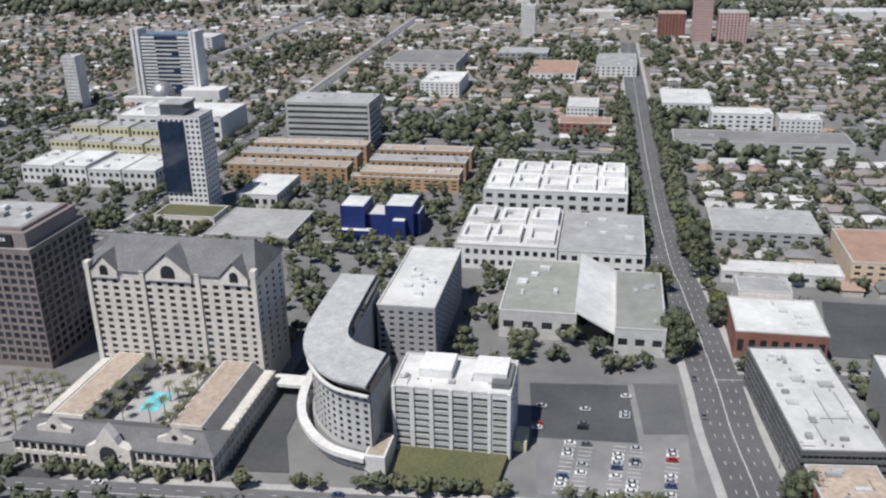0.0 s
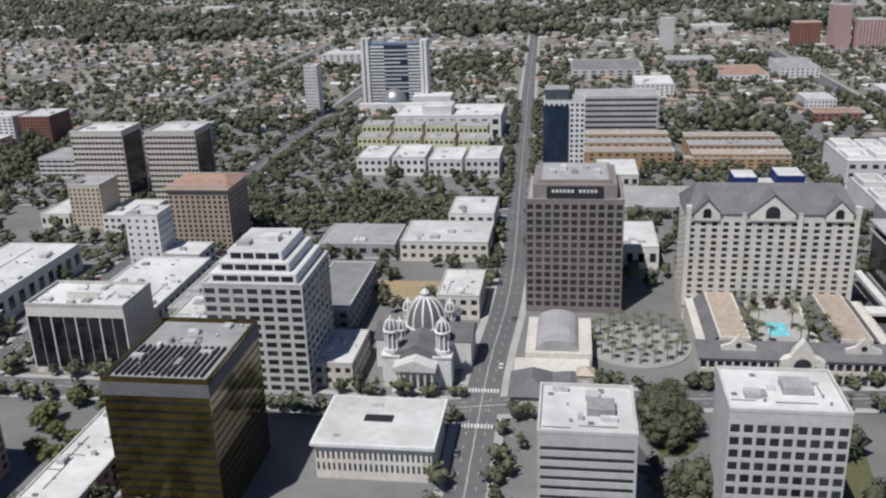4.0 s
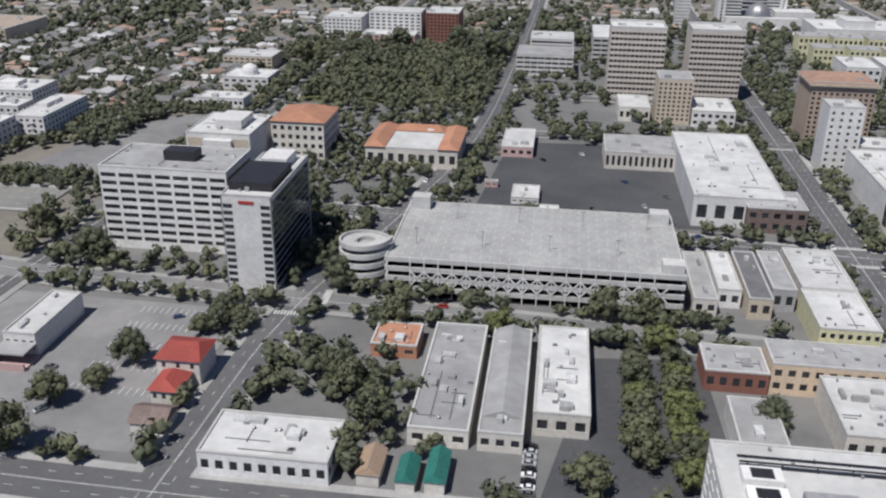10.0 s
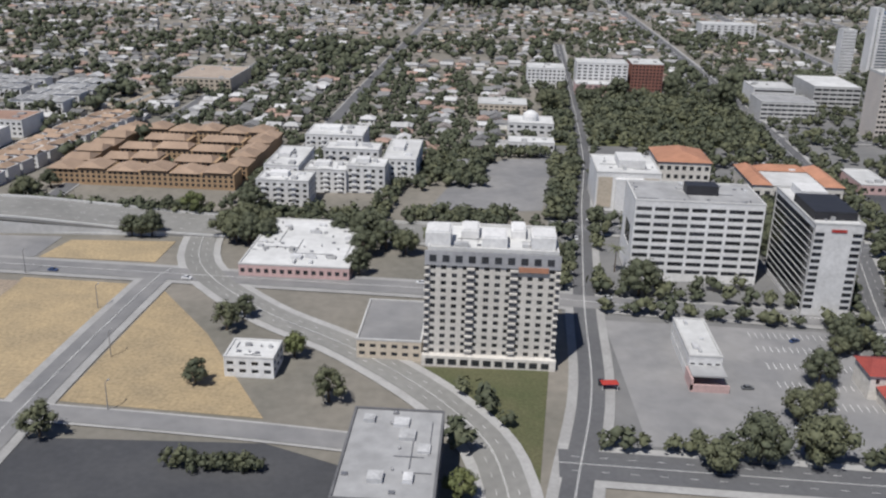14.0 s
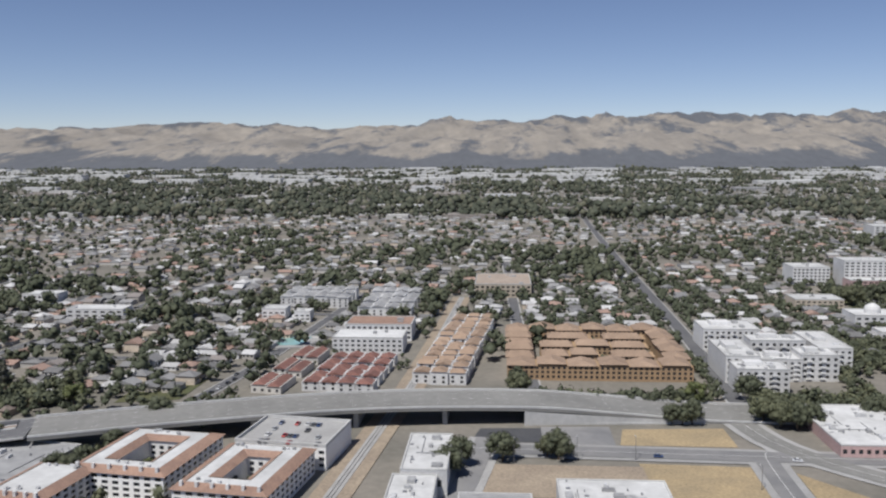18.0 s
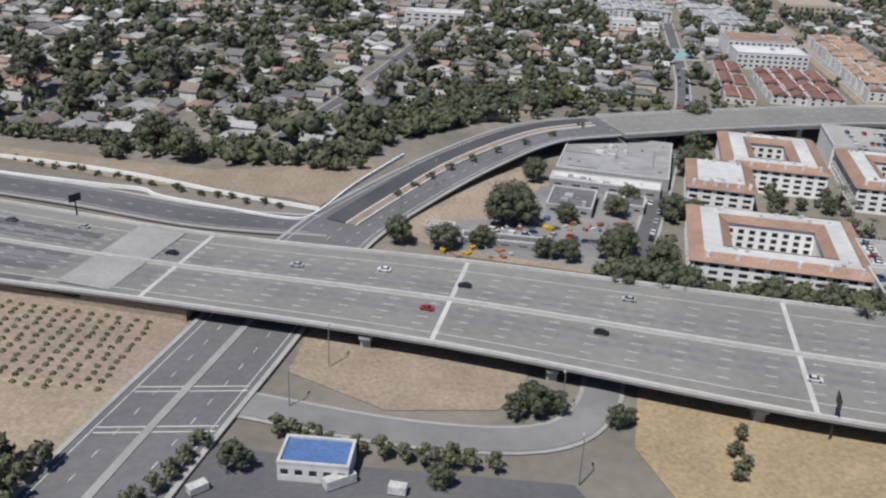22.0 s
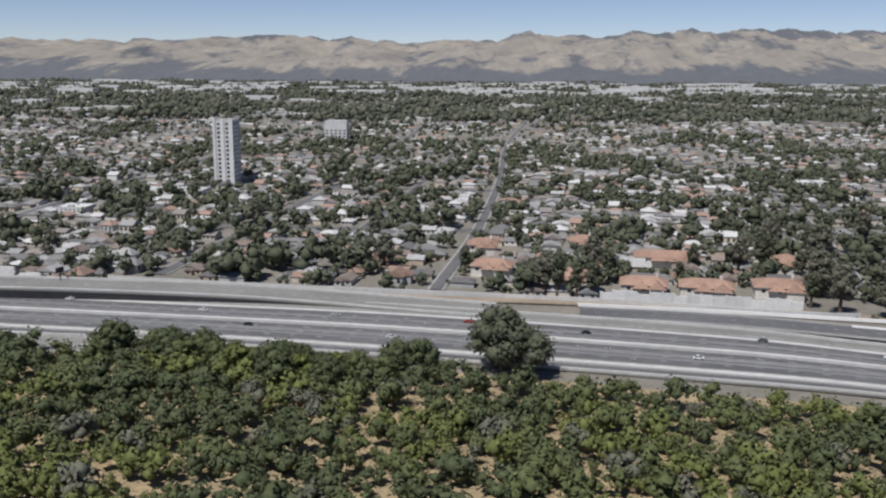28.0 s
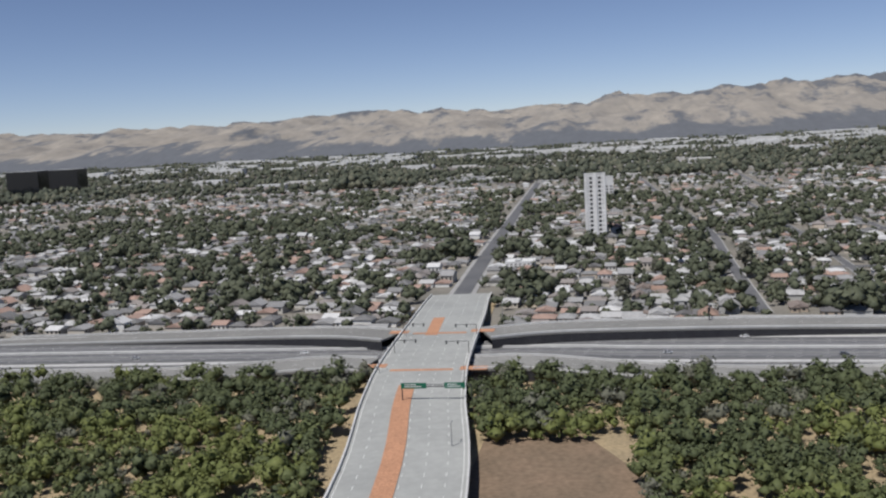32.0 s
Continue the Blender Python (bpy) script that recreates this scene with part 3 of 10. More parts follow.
# ---- streets ----
STREETS = [
    ("road", [(31, 60, 0), (28.5, 115, 0), (27.2, 132, 0), (25.1, 150, 0), (24, 168, 0), (21.2, 200, 0), (19.6, 217, 0), (17.4, 238, 0), (14, 330, 0), (8, 620, 0)], 10.2, "asphalt", 3),
    ("road", [(-145.5, 20, 0), (-145.6, 80, 0), (-145.7, 123, 0), (-144.2, 175, 0), (-148, 288, 0), (-158, 600, 0), (-178, 1300, 0)], 6.8, "asphalt", 2),
    ("road", [(-253, -60, 0), (-252.8, 115, 0), (-252.6, 173, 0), (-252, 370, 0), (-249, 800, 0), (-245, 1900, 0)], 8.6, "asphalt", 3),
    ("road", [(-199.4, 40, 0), (-199.2, 108, 0)], 5.8, "asphalt", 1),
    ("road", [(-372, -40, 0), (-369.2, 20, 0), (-366.3, 64, 0), (-354, 118, 0), (-343, 181, 0), (-338, 279, 0), (-333, 520, 0), (-330, 1200, 0)], 6.8, "asphalt", 2),
    ("road", [(-440, -40, 0), (-432, 7, 0), (-427, 37, 0), (-425, 75, 0), (-420, 140, 0), (-413, 230, 0), (-405, 500, 0)], 4.6, "asphalt", 1),
    ("road", [(90, 128, 0), (20, 122, 0), (-40, 117.5, 0), (-90, 113.5, 0), (-125, 110.5, 0), (-160, 104.5, 0), (-200, 108, 0), (-252, 108, 0), (-300, 113, 0), (-354, 117, 0), (-430, 124, 0)], 6.6, "asphalt", 2),
    ("road", [(-252, 62, 0), (-300, 66, 0), (-366, 70.5, 0), (-420, 74, 0), (-450, 77, 0), (-520, 79.5, 0), (-590, 82, 0)], 6.6, "pale_asphalt", 1),
    ("road", [(-200, 10, 0), (-252, 11, 0), (-300, 12, 0), (-370, 12, 0), (-434, 14, 0)], 7.4, "asphalt", 2),
    ("road", [(-517.5, -30, 0), (-518.5, 27, 0), (-517.4, 72, 0), (-516, 82, 0)], 5.2, "pale_asphalt", 1),
    ("road", [(-590, 22, 0), (-540, 21, 0), (-512, 20, 0), (-480, 18, 0), (-452, 15, 0)], 4.4, "pale_asphalt", 0),
    ("road", [(-517.5, 116, 0), (-510.5, 86, 0), (-491, 63, 0), (-469.4, 47.2, 0), (-450, 27, 0), (-441.7, 7, 0), (-439, -40, 0)], 6.4, "freeway", 2),
    ("road", [(-598, -40, 0), (-594, -11.5, 0), (-579, 89.5, 0)], 5.4, "pale_asphalt", 0),
    ("road", [(-689, -6, 0), (-671, 70, 0), (-655, 150, 0), (-640, 300, 0)], 3.6, "asphalt", 0),
    ("road", [(24, 169.5, 0), (60, 174, 0), (120, 180, 0)], 5.0, "asphalt", 1),
    ("road", [(-160, 190, 0), (-250, 192, 0), (-340, 190, 0)], 5.0, "asphalt", 1),
    ("road", [(15, 236, 0), (-60, 232, 0), (-150, 232, 0), (-250, 236, 0), (-340, 240, 0)], 5.0, "asphalt", 1),
    ("road", [(12, 340, 0), (-150, 342, 0), (-250, 345, 0), (-335, 350, 0), (-420, 352, 0)], 5.0, "asphalt", 1),
    ("road", [(-693.5, -5, 0), (-694.5, -28, 0), (-697, -40, 0), (-704, -46.5, 0), (-720, -47.5, 0), (-742, -44, 0)], 4.6, "pale_asphalt", 0),
    ("road", [(-812, -16, 0), (-794, -26.5, 0), (-786.6, -38, 0), (-783, -48.5, 0), (-777, -58, 0), (-772, -100, 0)], 2.4, "pale_asphalt", 0),
    ("road", [(-566, 118, 0), (-569, 210, 0), (-573, 420, 0)], 4.0, "asphalt", 0),
    ("road", [(-512, 118, 0), (-508, 220, 0), (-500, 600, 0), (-480, 1200, 0)], 4.6, "asphalt", 0),
    ("road", [(-764, 66, 0), (-752, 130, 0), (-735, 260, 0), (-700, 520, 0)], 3.0, "asphalt", 0),
    ("road", [(-830, 64, 0), (-806, 200, 0), (-780, 420, 0)], 2.8, "asphalt", 0),
    ("road", [(-941, 64, 0), (-933, 150, 0), (-926, 300, 0), (-919.6, 561, 0), (-875.5, 1066, 0)], 3.2, "asphalt", 0),
    ("road", [(-984, 72, 0), (-975, 140, 0), (-966, 260, 0), (-958, 420, 0)], 2.6, "asphalt", 0),
    ("road", [(-1019, 74, 0), (-1011.5, 178, 0), (-1004, 280, 0), (-1004, 420, 0), (-1000, 900, 0)], 3.6, "asphalt", 0),
    ("road", [(-1109, 112, 0), (-1108, 300, 0), (-1102, 900, 0)], 6.0, "asphalt", 0),
    ("road", [(-1100, 150, 0), (-950, 150, 0), (-830, 155, 0), (-700, 165, 0)], 3.6, "asphalt", 0),
    ("road", [(-1250, 260, 0), (-950, 255, 0), (-780, 250, 0), (-640, 245, 0)], 3.6, "asphalt", 0),
]
LINES = []
for k, (nm, line, w, mt, lanes) in enumerate(STREETS):
    c = along(line, 5)
    LINES.append((c, w))
    take_line([tuple(p) for p in c], w / 2 + (1.0 if lanes or w > 5 else 0.0))
    b = B()
    side = 1.7 if lanes or w > 5 else 0.6
    ribbon(b, c, -w / 2 - side, w / 2 + side, 0, 0.16 + 0.002 * k)
    setting("pavement", b, M["walk"], "pale concrete pavement along a street", "pavement")
    b = B()
    ribbon(b, c, -w / 2, w / 2, 0, 0.24 + 0.003 * k)
    road = setting("road", b, M[mt], "asphalt street with worn lane markings", "road")
    if lanes:
        b = B()
        ribbon(b, c, -0.12, -0.05, 0, 0.345)
        ribbon(b, c, 0.05, 0.12, 0, 0.345)
        for q in range(1, lanes):
            for sgn in (-1, 1):
                dashes(b, c, sgn * q * w / 2 / lanes, 1.2, 3.0, 0.08, 0.345)
        part("lane_marking", b, M["paint"], road, kind="stuff")


def crossing(x, y, w, along_x):
    b = B()
    n = int(w / 0.62)
    for i in range(n):
        o = -w / 2 + 0.62 * i + 0.15
        if along_x:
            box(b, x + o, x + o + 0.32, y - 0.75, y + 0.75, 0.33, 0.355)
        else:
            box(b, x - 0.75, x + 0.75, y + o, y + o + 0.32, 0.33, 0.355)
    setting("crosswalk", b, M["paint"], "white painted zebra crossing", "crosswalk")


for x, y, w, a in ((-252.8, 103.3, 8.4, True), (-252.8, 112.8, 8.4, True), (-252.8, 67.2, 8.4, True), (-252.8, 57.5, 8.4, True), (-145.6, 112.5, 6.5, True), (-145.6, 99.0, 6.5, True), (-252.8, 186.5, 8.4, True),
                   (-361, 72, 6.2, False), (-372, 71.5, 6.2, False), (-366, 64.5, 6.4, True)):
    crossing(x, y, w, a)

# curved drive beside the palm plaza
b = B()
ribbon(b, [(x, y, 0.2) for x, y in along([(-92.7, 116.6), (-104.6, 116.6), (-112.5, 113.6), (-117.5, 107.7), (-119.3, 100.4), (-118.3, 93.0), (-115.3, 88.0), (-110.5, 85.2)])], -2.0, 2.0, 0.15)
setting("road_drive", b, M["dark_asphalt"], "dark curved drive beside a planted bed", "road")

# ---- hills along the horizon ----
xs, ys = np.linspace(-5200, 5200, 400), np.concatenate([[2500, 2600], np.linspace(2700, 4600, 72)])
verts, faces = [], []
for j, y in enumerate(ys):
    for i, x in enumerate(xs):
        f = max(0, (y - 2700) / 1900)
        ridge = 205 + 38 * math.tanh((x - 250) / 900) + 34 * noise.noise((x * 0.0009, 3.1, 0)) + 30 * noise.noise((x * 0.0026, 7.7, 0)) + 8 * noise.noise((x * 0.009, 1.3, 0))
        bend = x + 160 * noise.noise((x * 0.0016, y * 0.0016, 4.0))
        fold = noise.ridged_multi_fractal((bend * 0.0042, y * 0.0018, 0.5), 1.0, 2.1, 5, 1.0, 2.0)
        spur = noise.noise((bend * 0.0062, y * 0.0011, 8.0))
        z = 40 * min(1, (y - 2500) / 500) + ridge * min(1, f * 1.2) ** 0.85 * (0.72 + (0.52 * (fold - 1) + 0.34 * spur + 0.10 * noise.noise((bend * 0.02, y * 0.005, 2.0))) * (1 - 0.72 * f)) if j else -4
        verts.append((x - 600, y, z))
nx = len(xs)
for j in range(len(ys) - 1):
    for i in range(nx - 1):
        a = j * nx + i
        faces.append((a, a + 1, a + nx + 1, a + nx))
me = bpy.data.meshes.new("hills")
me.from_pydata(verts, [], faces)
M["hill"] = surface("dry_hillside", (0.305, 0.275, 0.235), (0.225, 0.208, 0.186), 0.95, 0.0065, 0.03, 0.0, amount=0.12)
nt = M["hill"].node_tree
geo = next(k for k in nt.nodes if k.bl_idname == "ShaderNodeNewGeometry")
squeeze = nt.nodes.new("ShaderNodeMapping")
squeeze.inputs["Scale"].default_value = (1.5, 0.45, 2.0)
nt.links.new(geo.outputs["Position"], squeeze.inputs["Vector"])
for k in nt.nodes:
    if k.bl_idname == "ShaderNodeTexNoise":
        nt.links.new(squeeze.outputs["Vector"], k.inputs["Vector"])
# oak woods in patches: thick on the lowest slopes, in some ravines and along the crest
sep = nt.nodes.new("ShaderNodeSeparateXYZ")
nt.links.new(geo.outputs["Position"], sep.inputs[0])
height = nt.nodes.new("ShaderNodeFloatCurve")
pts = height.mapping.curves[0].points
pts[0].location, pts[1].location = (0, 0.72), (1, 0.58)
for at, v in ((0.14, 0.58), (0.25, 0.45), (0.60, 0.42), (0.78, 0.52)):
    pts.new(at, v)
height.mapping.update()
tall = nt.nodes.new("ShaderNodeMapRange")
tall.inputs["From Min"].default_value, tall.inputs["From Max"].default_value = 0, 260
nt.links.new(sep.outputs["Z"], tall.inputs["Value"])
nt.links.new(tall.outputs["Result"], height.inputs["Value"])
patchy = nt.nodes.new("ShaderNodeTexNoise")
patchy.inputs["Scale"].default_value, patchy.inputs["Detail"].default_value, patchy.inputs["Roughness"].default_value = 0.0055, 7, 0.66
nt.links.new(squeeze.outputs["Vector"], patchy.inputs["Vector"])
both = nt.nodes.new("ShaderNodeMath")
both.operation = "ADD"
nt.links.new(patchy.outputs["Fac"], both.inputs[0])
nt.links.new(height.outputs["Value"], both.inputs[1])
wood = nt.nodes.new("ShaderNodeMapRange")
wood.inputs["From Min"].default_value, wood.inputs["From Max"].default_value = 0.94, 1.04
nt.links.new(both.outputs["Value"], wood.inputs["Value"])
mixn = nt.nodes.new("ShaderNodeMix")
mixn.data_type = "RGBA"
# blue-grey woods: distance haze is mixed into this base colour
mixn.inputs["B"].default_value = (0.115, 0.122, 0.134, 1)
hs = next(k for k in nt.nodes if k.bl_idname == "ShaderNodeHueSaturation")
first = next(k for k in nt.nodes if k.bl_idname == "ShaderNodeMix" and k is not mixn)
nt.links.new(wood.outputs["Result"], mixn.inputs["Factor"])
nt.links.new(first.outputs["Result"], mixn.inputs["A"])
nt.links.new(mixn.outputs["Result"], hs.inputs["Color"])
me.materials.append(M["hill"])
for p in me.polygons:
    p.use_smooth = True
tagged(new("backdrop_hills", me), "dry golden hills with dark wooded folds tinted by painted haze", "hills", kind="structure")

# ---- the town: large buildings ----
def low(x0, x1, y0, y1, h, wall="white_wall", roof="white_roof", label="low flat-roofed commercial building", cols=6, rows=1, units=4, glass="glass", sides="SE", fw=0.55, fh=0.5, rz=0, z0=0.5, name="commercial_building"):
    take(x0, x1, y0, y1)
    label = label if len(label.split()) > 3 else label + " with a flat roof"
    q = []
    for s in sides:
        n = cols if s == "S" else max(2, int(cols * (y1 - y0) / max(x1 - x0, 1)))
        n = min(n, 14)
        q.append((s, n, rows, z0, h - 0.3, fw, fh))
    return building(name, label, x0, x1, y0, y1, h, wall, roof, q, glass, 0.3, units, rz, seed=int(x0 * 3 + y0), far=y0 > 150 or sum(k[1] * k[2] for k in q) > 60)


def hotel_tower():
    x0, x1, y0, y1, h = -103.5, -67.2, 151, 166, 25.6
    take(-105, -64, 119, 168)
    ob = building("hotel_tower", "cream hotel tower with small windows and a grey gabled roof", x0, x1, y0, y1, h, "cream_wall", "slate_roof",
                  [("S", 15, 13, 4.5, 23.8, 0.5, 0.62), ("E", 4, 13, 4.5, 23.8, 0.35, 0.5), ("W", 4, 13, 4.5, 23.8, 0.35, 0.5)], parapet=0, units=0, category="hotel")
    w, d = x1 - x0, y1 - y0
    b = B()
    hip(b, -w / 2 - 0.4, w / 2 + 0.4, -0.4, d + 0.4, h, h + 5.0, 3.0)
    part("pitched_roof", b, M["slate_roof"], ob)
    for cx, cw, hh in ((-w / 2 + 4.2, 5.6, 3.0), (0, 9.6, 4.2), (w / 2 - 4.2, 5.6, 3.0)):
        b = B()
        v = [b.verts.new(p) for p in ((cx - cw / 2, -0.5, h - 1.6), (cx + cw / 2, -0.5, h - 1.6), (cx + cw / 2, -0.5, h), (cx, -0.5, h + hh), (cx - cw / 2, -0.5, h),
                                      (cx - cw / 2, 0.0, h - 1.6), (cx + cw / 2, 0.0, h - 1.6), (cx + cw / 2, 2, h), (cx, 5.2, h + hh), (cx - cw / 2, 2, h))]
        b.faces.new(v[:5])
        for a, c in ((0, 1), (1, 2), (2, 3), (3, 4), (4, 0)):
            b.faces.new((v[a], v[a + 5], v[c + 5], v[c]))
        g = part("gable", b, M["cream_wall"], ob, "cream gable with a round-arched window")
        b = B()
        for sg in (-1, 1):
            e = [b.verts.new(p) for p in ((cx, -0.8, h + hh + 0.25), (cx + sg * (cw / 2 + 0.5), -0.8, h - 0.15), (cx + sg * (cw / 2 + 0.5), 2.2, h - 0.15), (cx, 5.6, h + hh + 0.25))]
            b.faces.new(e if sg < 0 else e[::-1])
        part("gable_roof", b, M["slate_roof"], ob)
        b = B()
        prism_pts = [(cx - cw * 0.16, h - 1.0), (cx + cw * 0.16, h - 1.0)] + [(cx + cw * 0.16 * math.cos(a), h + 0.3 + cw * 0.16 * math.sin(a)) for a in np.linspace(0, math.pi, 9)]
        f0 = [b.verts.new((x, -0.53, z)) for x, z in prism_pts]
        b.faces.new(f0)
        part("arched_window", b, M["glass"], g)
    for k in range(4):
        x = -w / 2 + 0.3 + k * (w - 0.6) / 3
        b = B()
        box(b, x - 0.5, x + 0.5, -0.35, 0.0, 3.5, h + 0.2)
        if k in (0, 3):
            box(b, x - 0.6, x + 0.6, -0.4, 1.2, h, h + 1.6)
        part("corner_pier", b, M["cream_wall"], ob)
    # the low front with its two wings, roof terraces, gables and the pool between them
    x0, x1, y0 = -103.5, -64.8, 120.5
    pod = thing("hotel_podium", "cream arcaded hotel podium with grey roofs round a pool terrace", "hotel", 0, 0, 0, 0)
    L = x1 - x0
    b = B()
    box(b, x0 + 0.4, x1 - 0.4, y0 + 0.4, y0 + 8, 0, 5.2)
    box(b, x0 + 0.4, x0 + 11, y0 + 8, 151, 0, 5.2)
    box(b, x1 - 11, x1 - 0.4, y0 + 8, 151, 0, 5.2)
    box(b, x0 + 11, x1 - 11, y0 + 8, 151, 0, 3.4)
    part("core", b, M["cream_wall"], pod)
    b = B()
    for k in range(25):
        x = x0 + k * L / 24
        box(b, max(x0, x - 0.22), min(x1, x + 0.22), y0, y0 + 0.4, 0, 5.2)
    for z0, z1 in ((2.1, 2.9), (4.5, 5.2)):
        box(b, x0, x1, y0 - 0.05, y0 + 0.4, z0, z1)
    for k in range(18):
        y = y0 + k * 30 / 17
        box(b, x1 - 0.4, x1, y - 0.22, y + 0.22, 0, 5.2)
    box(b, x1 - 0.42, x1 + 0.04, y0, 151, 2.1, 2.9)
    box(b, x1 - 0.42, x1 + 0.04, y0, 151, 4.5, 5.2)
    part("arcade", b, M["cream_wall"], pod)
    me1, me2 = pane(L / 24 - 0.5, 1.4, M["glass"]), pane(L / 24 - 0.5, 1.9, M["glass"])
    for k in range(24):
        for z, me in ((3.0, me1), (0.1, me2)):
            ob2 = new("window", me)
            ob2.parent = pod
            ob2.matrix_basis = pose(x0 + (k + 0.5) * L / 24, y0 + 0.32, z)
    b = B()
    hip(b, x0 - 0.3, x1 + 0.3, y0 - 0.4, y0 + 8.4, 5.2, 7.2, 3.5)
    part("front_roof", b, M["slate_roof"], pod)
    for cx in (x0 + 7.6, x1 - 7.6):
        b = B()
        box(b, cx - 3.1, cx + 3.1, y0 + 6, 150.6, 5.2, 7.0)
        part("wing", b, M["cream_wall"], pod)
        b = B()
        box(b, cx - 2.7, cx + 2.7, y0 + 6.4, 150.2, 7.0, 7.1)
        part("terrace", b, M["tan_roof"], pod, "tan gravel roof terrace")
        b = B()
        for sg in (-1, 1):
            v = [b.verts.new(p) for p in ((cx + sg * 3.1, y0 + 6, 7.1), (cx + sg * 5.4, y0 + 6, 5.2), (cx + sg * 5.4, 150.6, 5.2), (cx + sg * 3.1, 150.6, 7.1))]
            b.faces.new(v if sg > 0 else v[::-1])
        part("wing_roof", b, M["slate_roof"], pod)
        b = B()
        v = [(cx - 3.4, 5.0), (cx + 3.4, 5.0), (cx + 3.4, 6.9), (cx + 1.5, 7.6), (cx, 9.4), (cx - 1.5, 7.6), (cx - 3.4, 6.9)]
        lo = [b.verts.new((x, y0 + 1.6, z)) for x, z in v]
        hi = [b.verts.new((x, y0 + 2.4, z)) for x, z in v]
        b.faces.new(lo)
        b.faces.new(hi[::-1])
        for i in range(7):
            b.faces.new((lo[i], hi[i], hi[(i + 1) % 7], lo[(i + 1) % 7]))
        g = part("gable", b, M["cream_wall"], pod)
        b = B()
        lo = [b.verts.new((cx + 0.6 * math.cos(a), y0 + 1.57, 7.2 + 0.6 * math.sin(a))) for a in np.linspace(0, 2 * math.pi, 13)[:-1]]
        b.faces.new(lo)
        part("round_window", b, M["glass"], g)
    cx = (x0 + x1) / 2
    b = B()
    v = [(cx - 4.2, 0), (cx + 4.2, 0), (cx + 4.2, 5.4), (cx + 2.2, 6.2), (cx + 1.6, 7.6), (cx, 9.8), (cx - 1.6, 7.6), (cx - 2.2, 6.2), (cx - 4.2, 5.4)]
    lo = [b.verts.new((x, y0 - 0.9, z)) for x, z in v]
    hi = [b.verts.new((x, y0 + 0.9, z)) for x, z in v]
    b.faces.new(lo)
    b.faces.new(hi[::-1])
    for i in range(9):
        b.faces.new((lo[i], hi[i], hi[(i + 1) % 9], lo[(i + 1) % 9]))
    g = part("entrance_gable", b, M["cream_wall"], pod)
    b = B()
    pts = [(cx - 1.7, 2.6), (cx + 1.7, 2.6)] + [(cx + 1.7 * math.cos(a), 4.2 + 1.7 * math.sin(a)) for a in np.linspace(0, math.pi, 9)]
    b.faces.new([b.verts.new((x, y0 - 0.93, z)) for x, z in pts])
    part("arched_window", b, M["glass"], g)
    b = B()
    box(b, x0 + 13.5, x1 - 13.5, y0 + 9, 150.5, 3.4, 3.5)
    part("pool_deck", b, M["walk"], pod, "paved pool terrace")
    b = B()
    pts = [(cx - 2.9, y0 + 14.6), (cx + 1.0, y0 + 14.6), (cx + 1.4, y0 + 21.6), (cx - 0.4, y0 + 21.2), (cx - 2.7, y0 + 21.6)]
    prism(b, pts, 3.5, 3.56)
    part("pool", b, M["water"], pod, "turquoise swimming pool")


hotel_tower()

# granite office tower with a stepped crown and a sign band (its letters are drawn as bars)
take(-140, -116, 152, 178)
ob = building("office_tower", "rose granite office tower with square windows and a stepped crown", -139.5, -117.2, 153, 175, 27.6, "granite", "grey_roof",
              [("S", 11, 14, 1.2, 27.0, 0.68, 0.68), ("E", 9, 14, 1.2, 27.0, 0.68, 0.68)], units=0, category="office building")
b = B()
box(b, -9.6, 9.6, 1.6, 20.4, 27.6, 31.0)
box(b, -8.4, 8.4, 2.6, 19.4, 31.0, 31.7)
part("crown", b, M["granite"], ob)
b = B()
box(b, -6.4, 6.4, 1.2, 1.6, 28.0, 30.6)
part("sign_panel", b, M["dark_steel_and_shade"], ob)
for k in range(12):
    if k != 6:
        b = B()
        box(b, -5.2 + k * 0.88, -4.62 + k * 0.88, 1.12, 1.2, 29.2, 29.9)
        part("sign_bar", b, M["white_wall"], ob)
b = B()
box(b, -7.6, 7.6, 3.4, 18.6, 31.7, 31.78)
part("crown_roof", b, M["grey_roof"], ob)
for k in range(5):
    b = B()
    box(b, -6 + k * 2.6, -4.6 + k * 2.6, 8 + (k % 2) * 4, 10 + (k % 2) * 4, 31.78, 32.7)
    part("roof_unit", b, M["clutter"], ob)


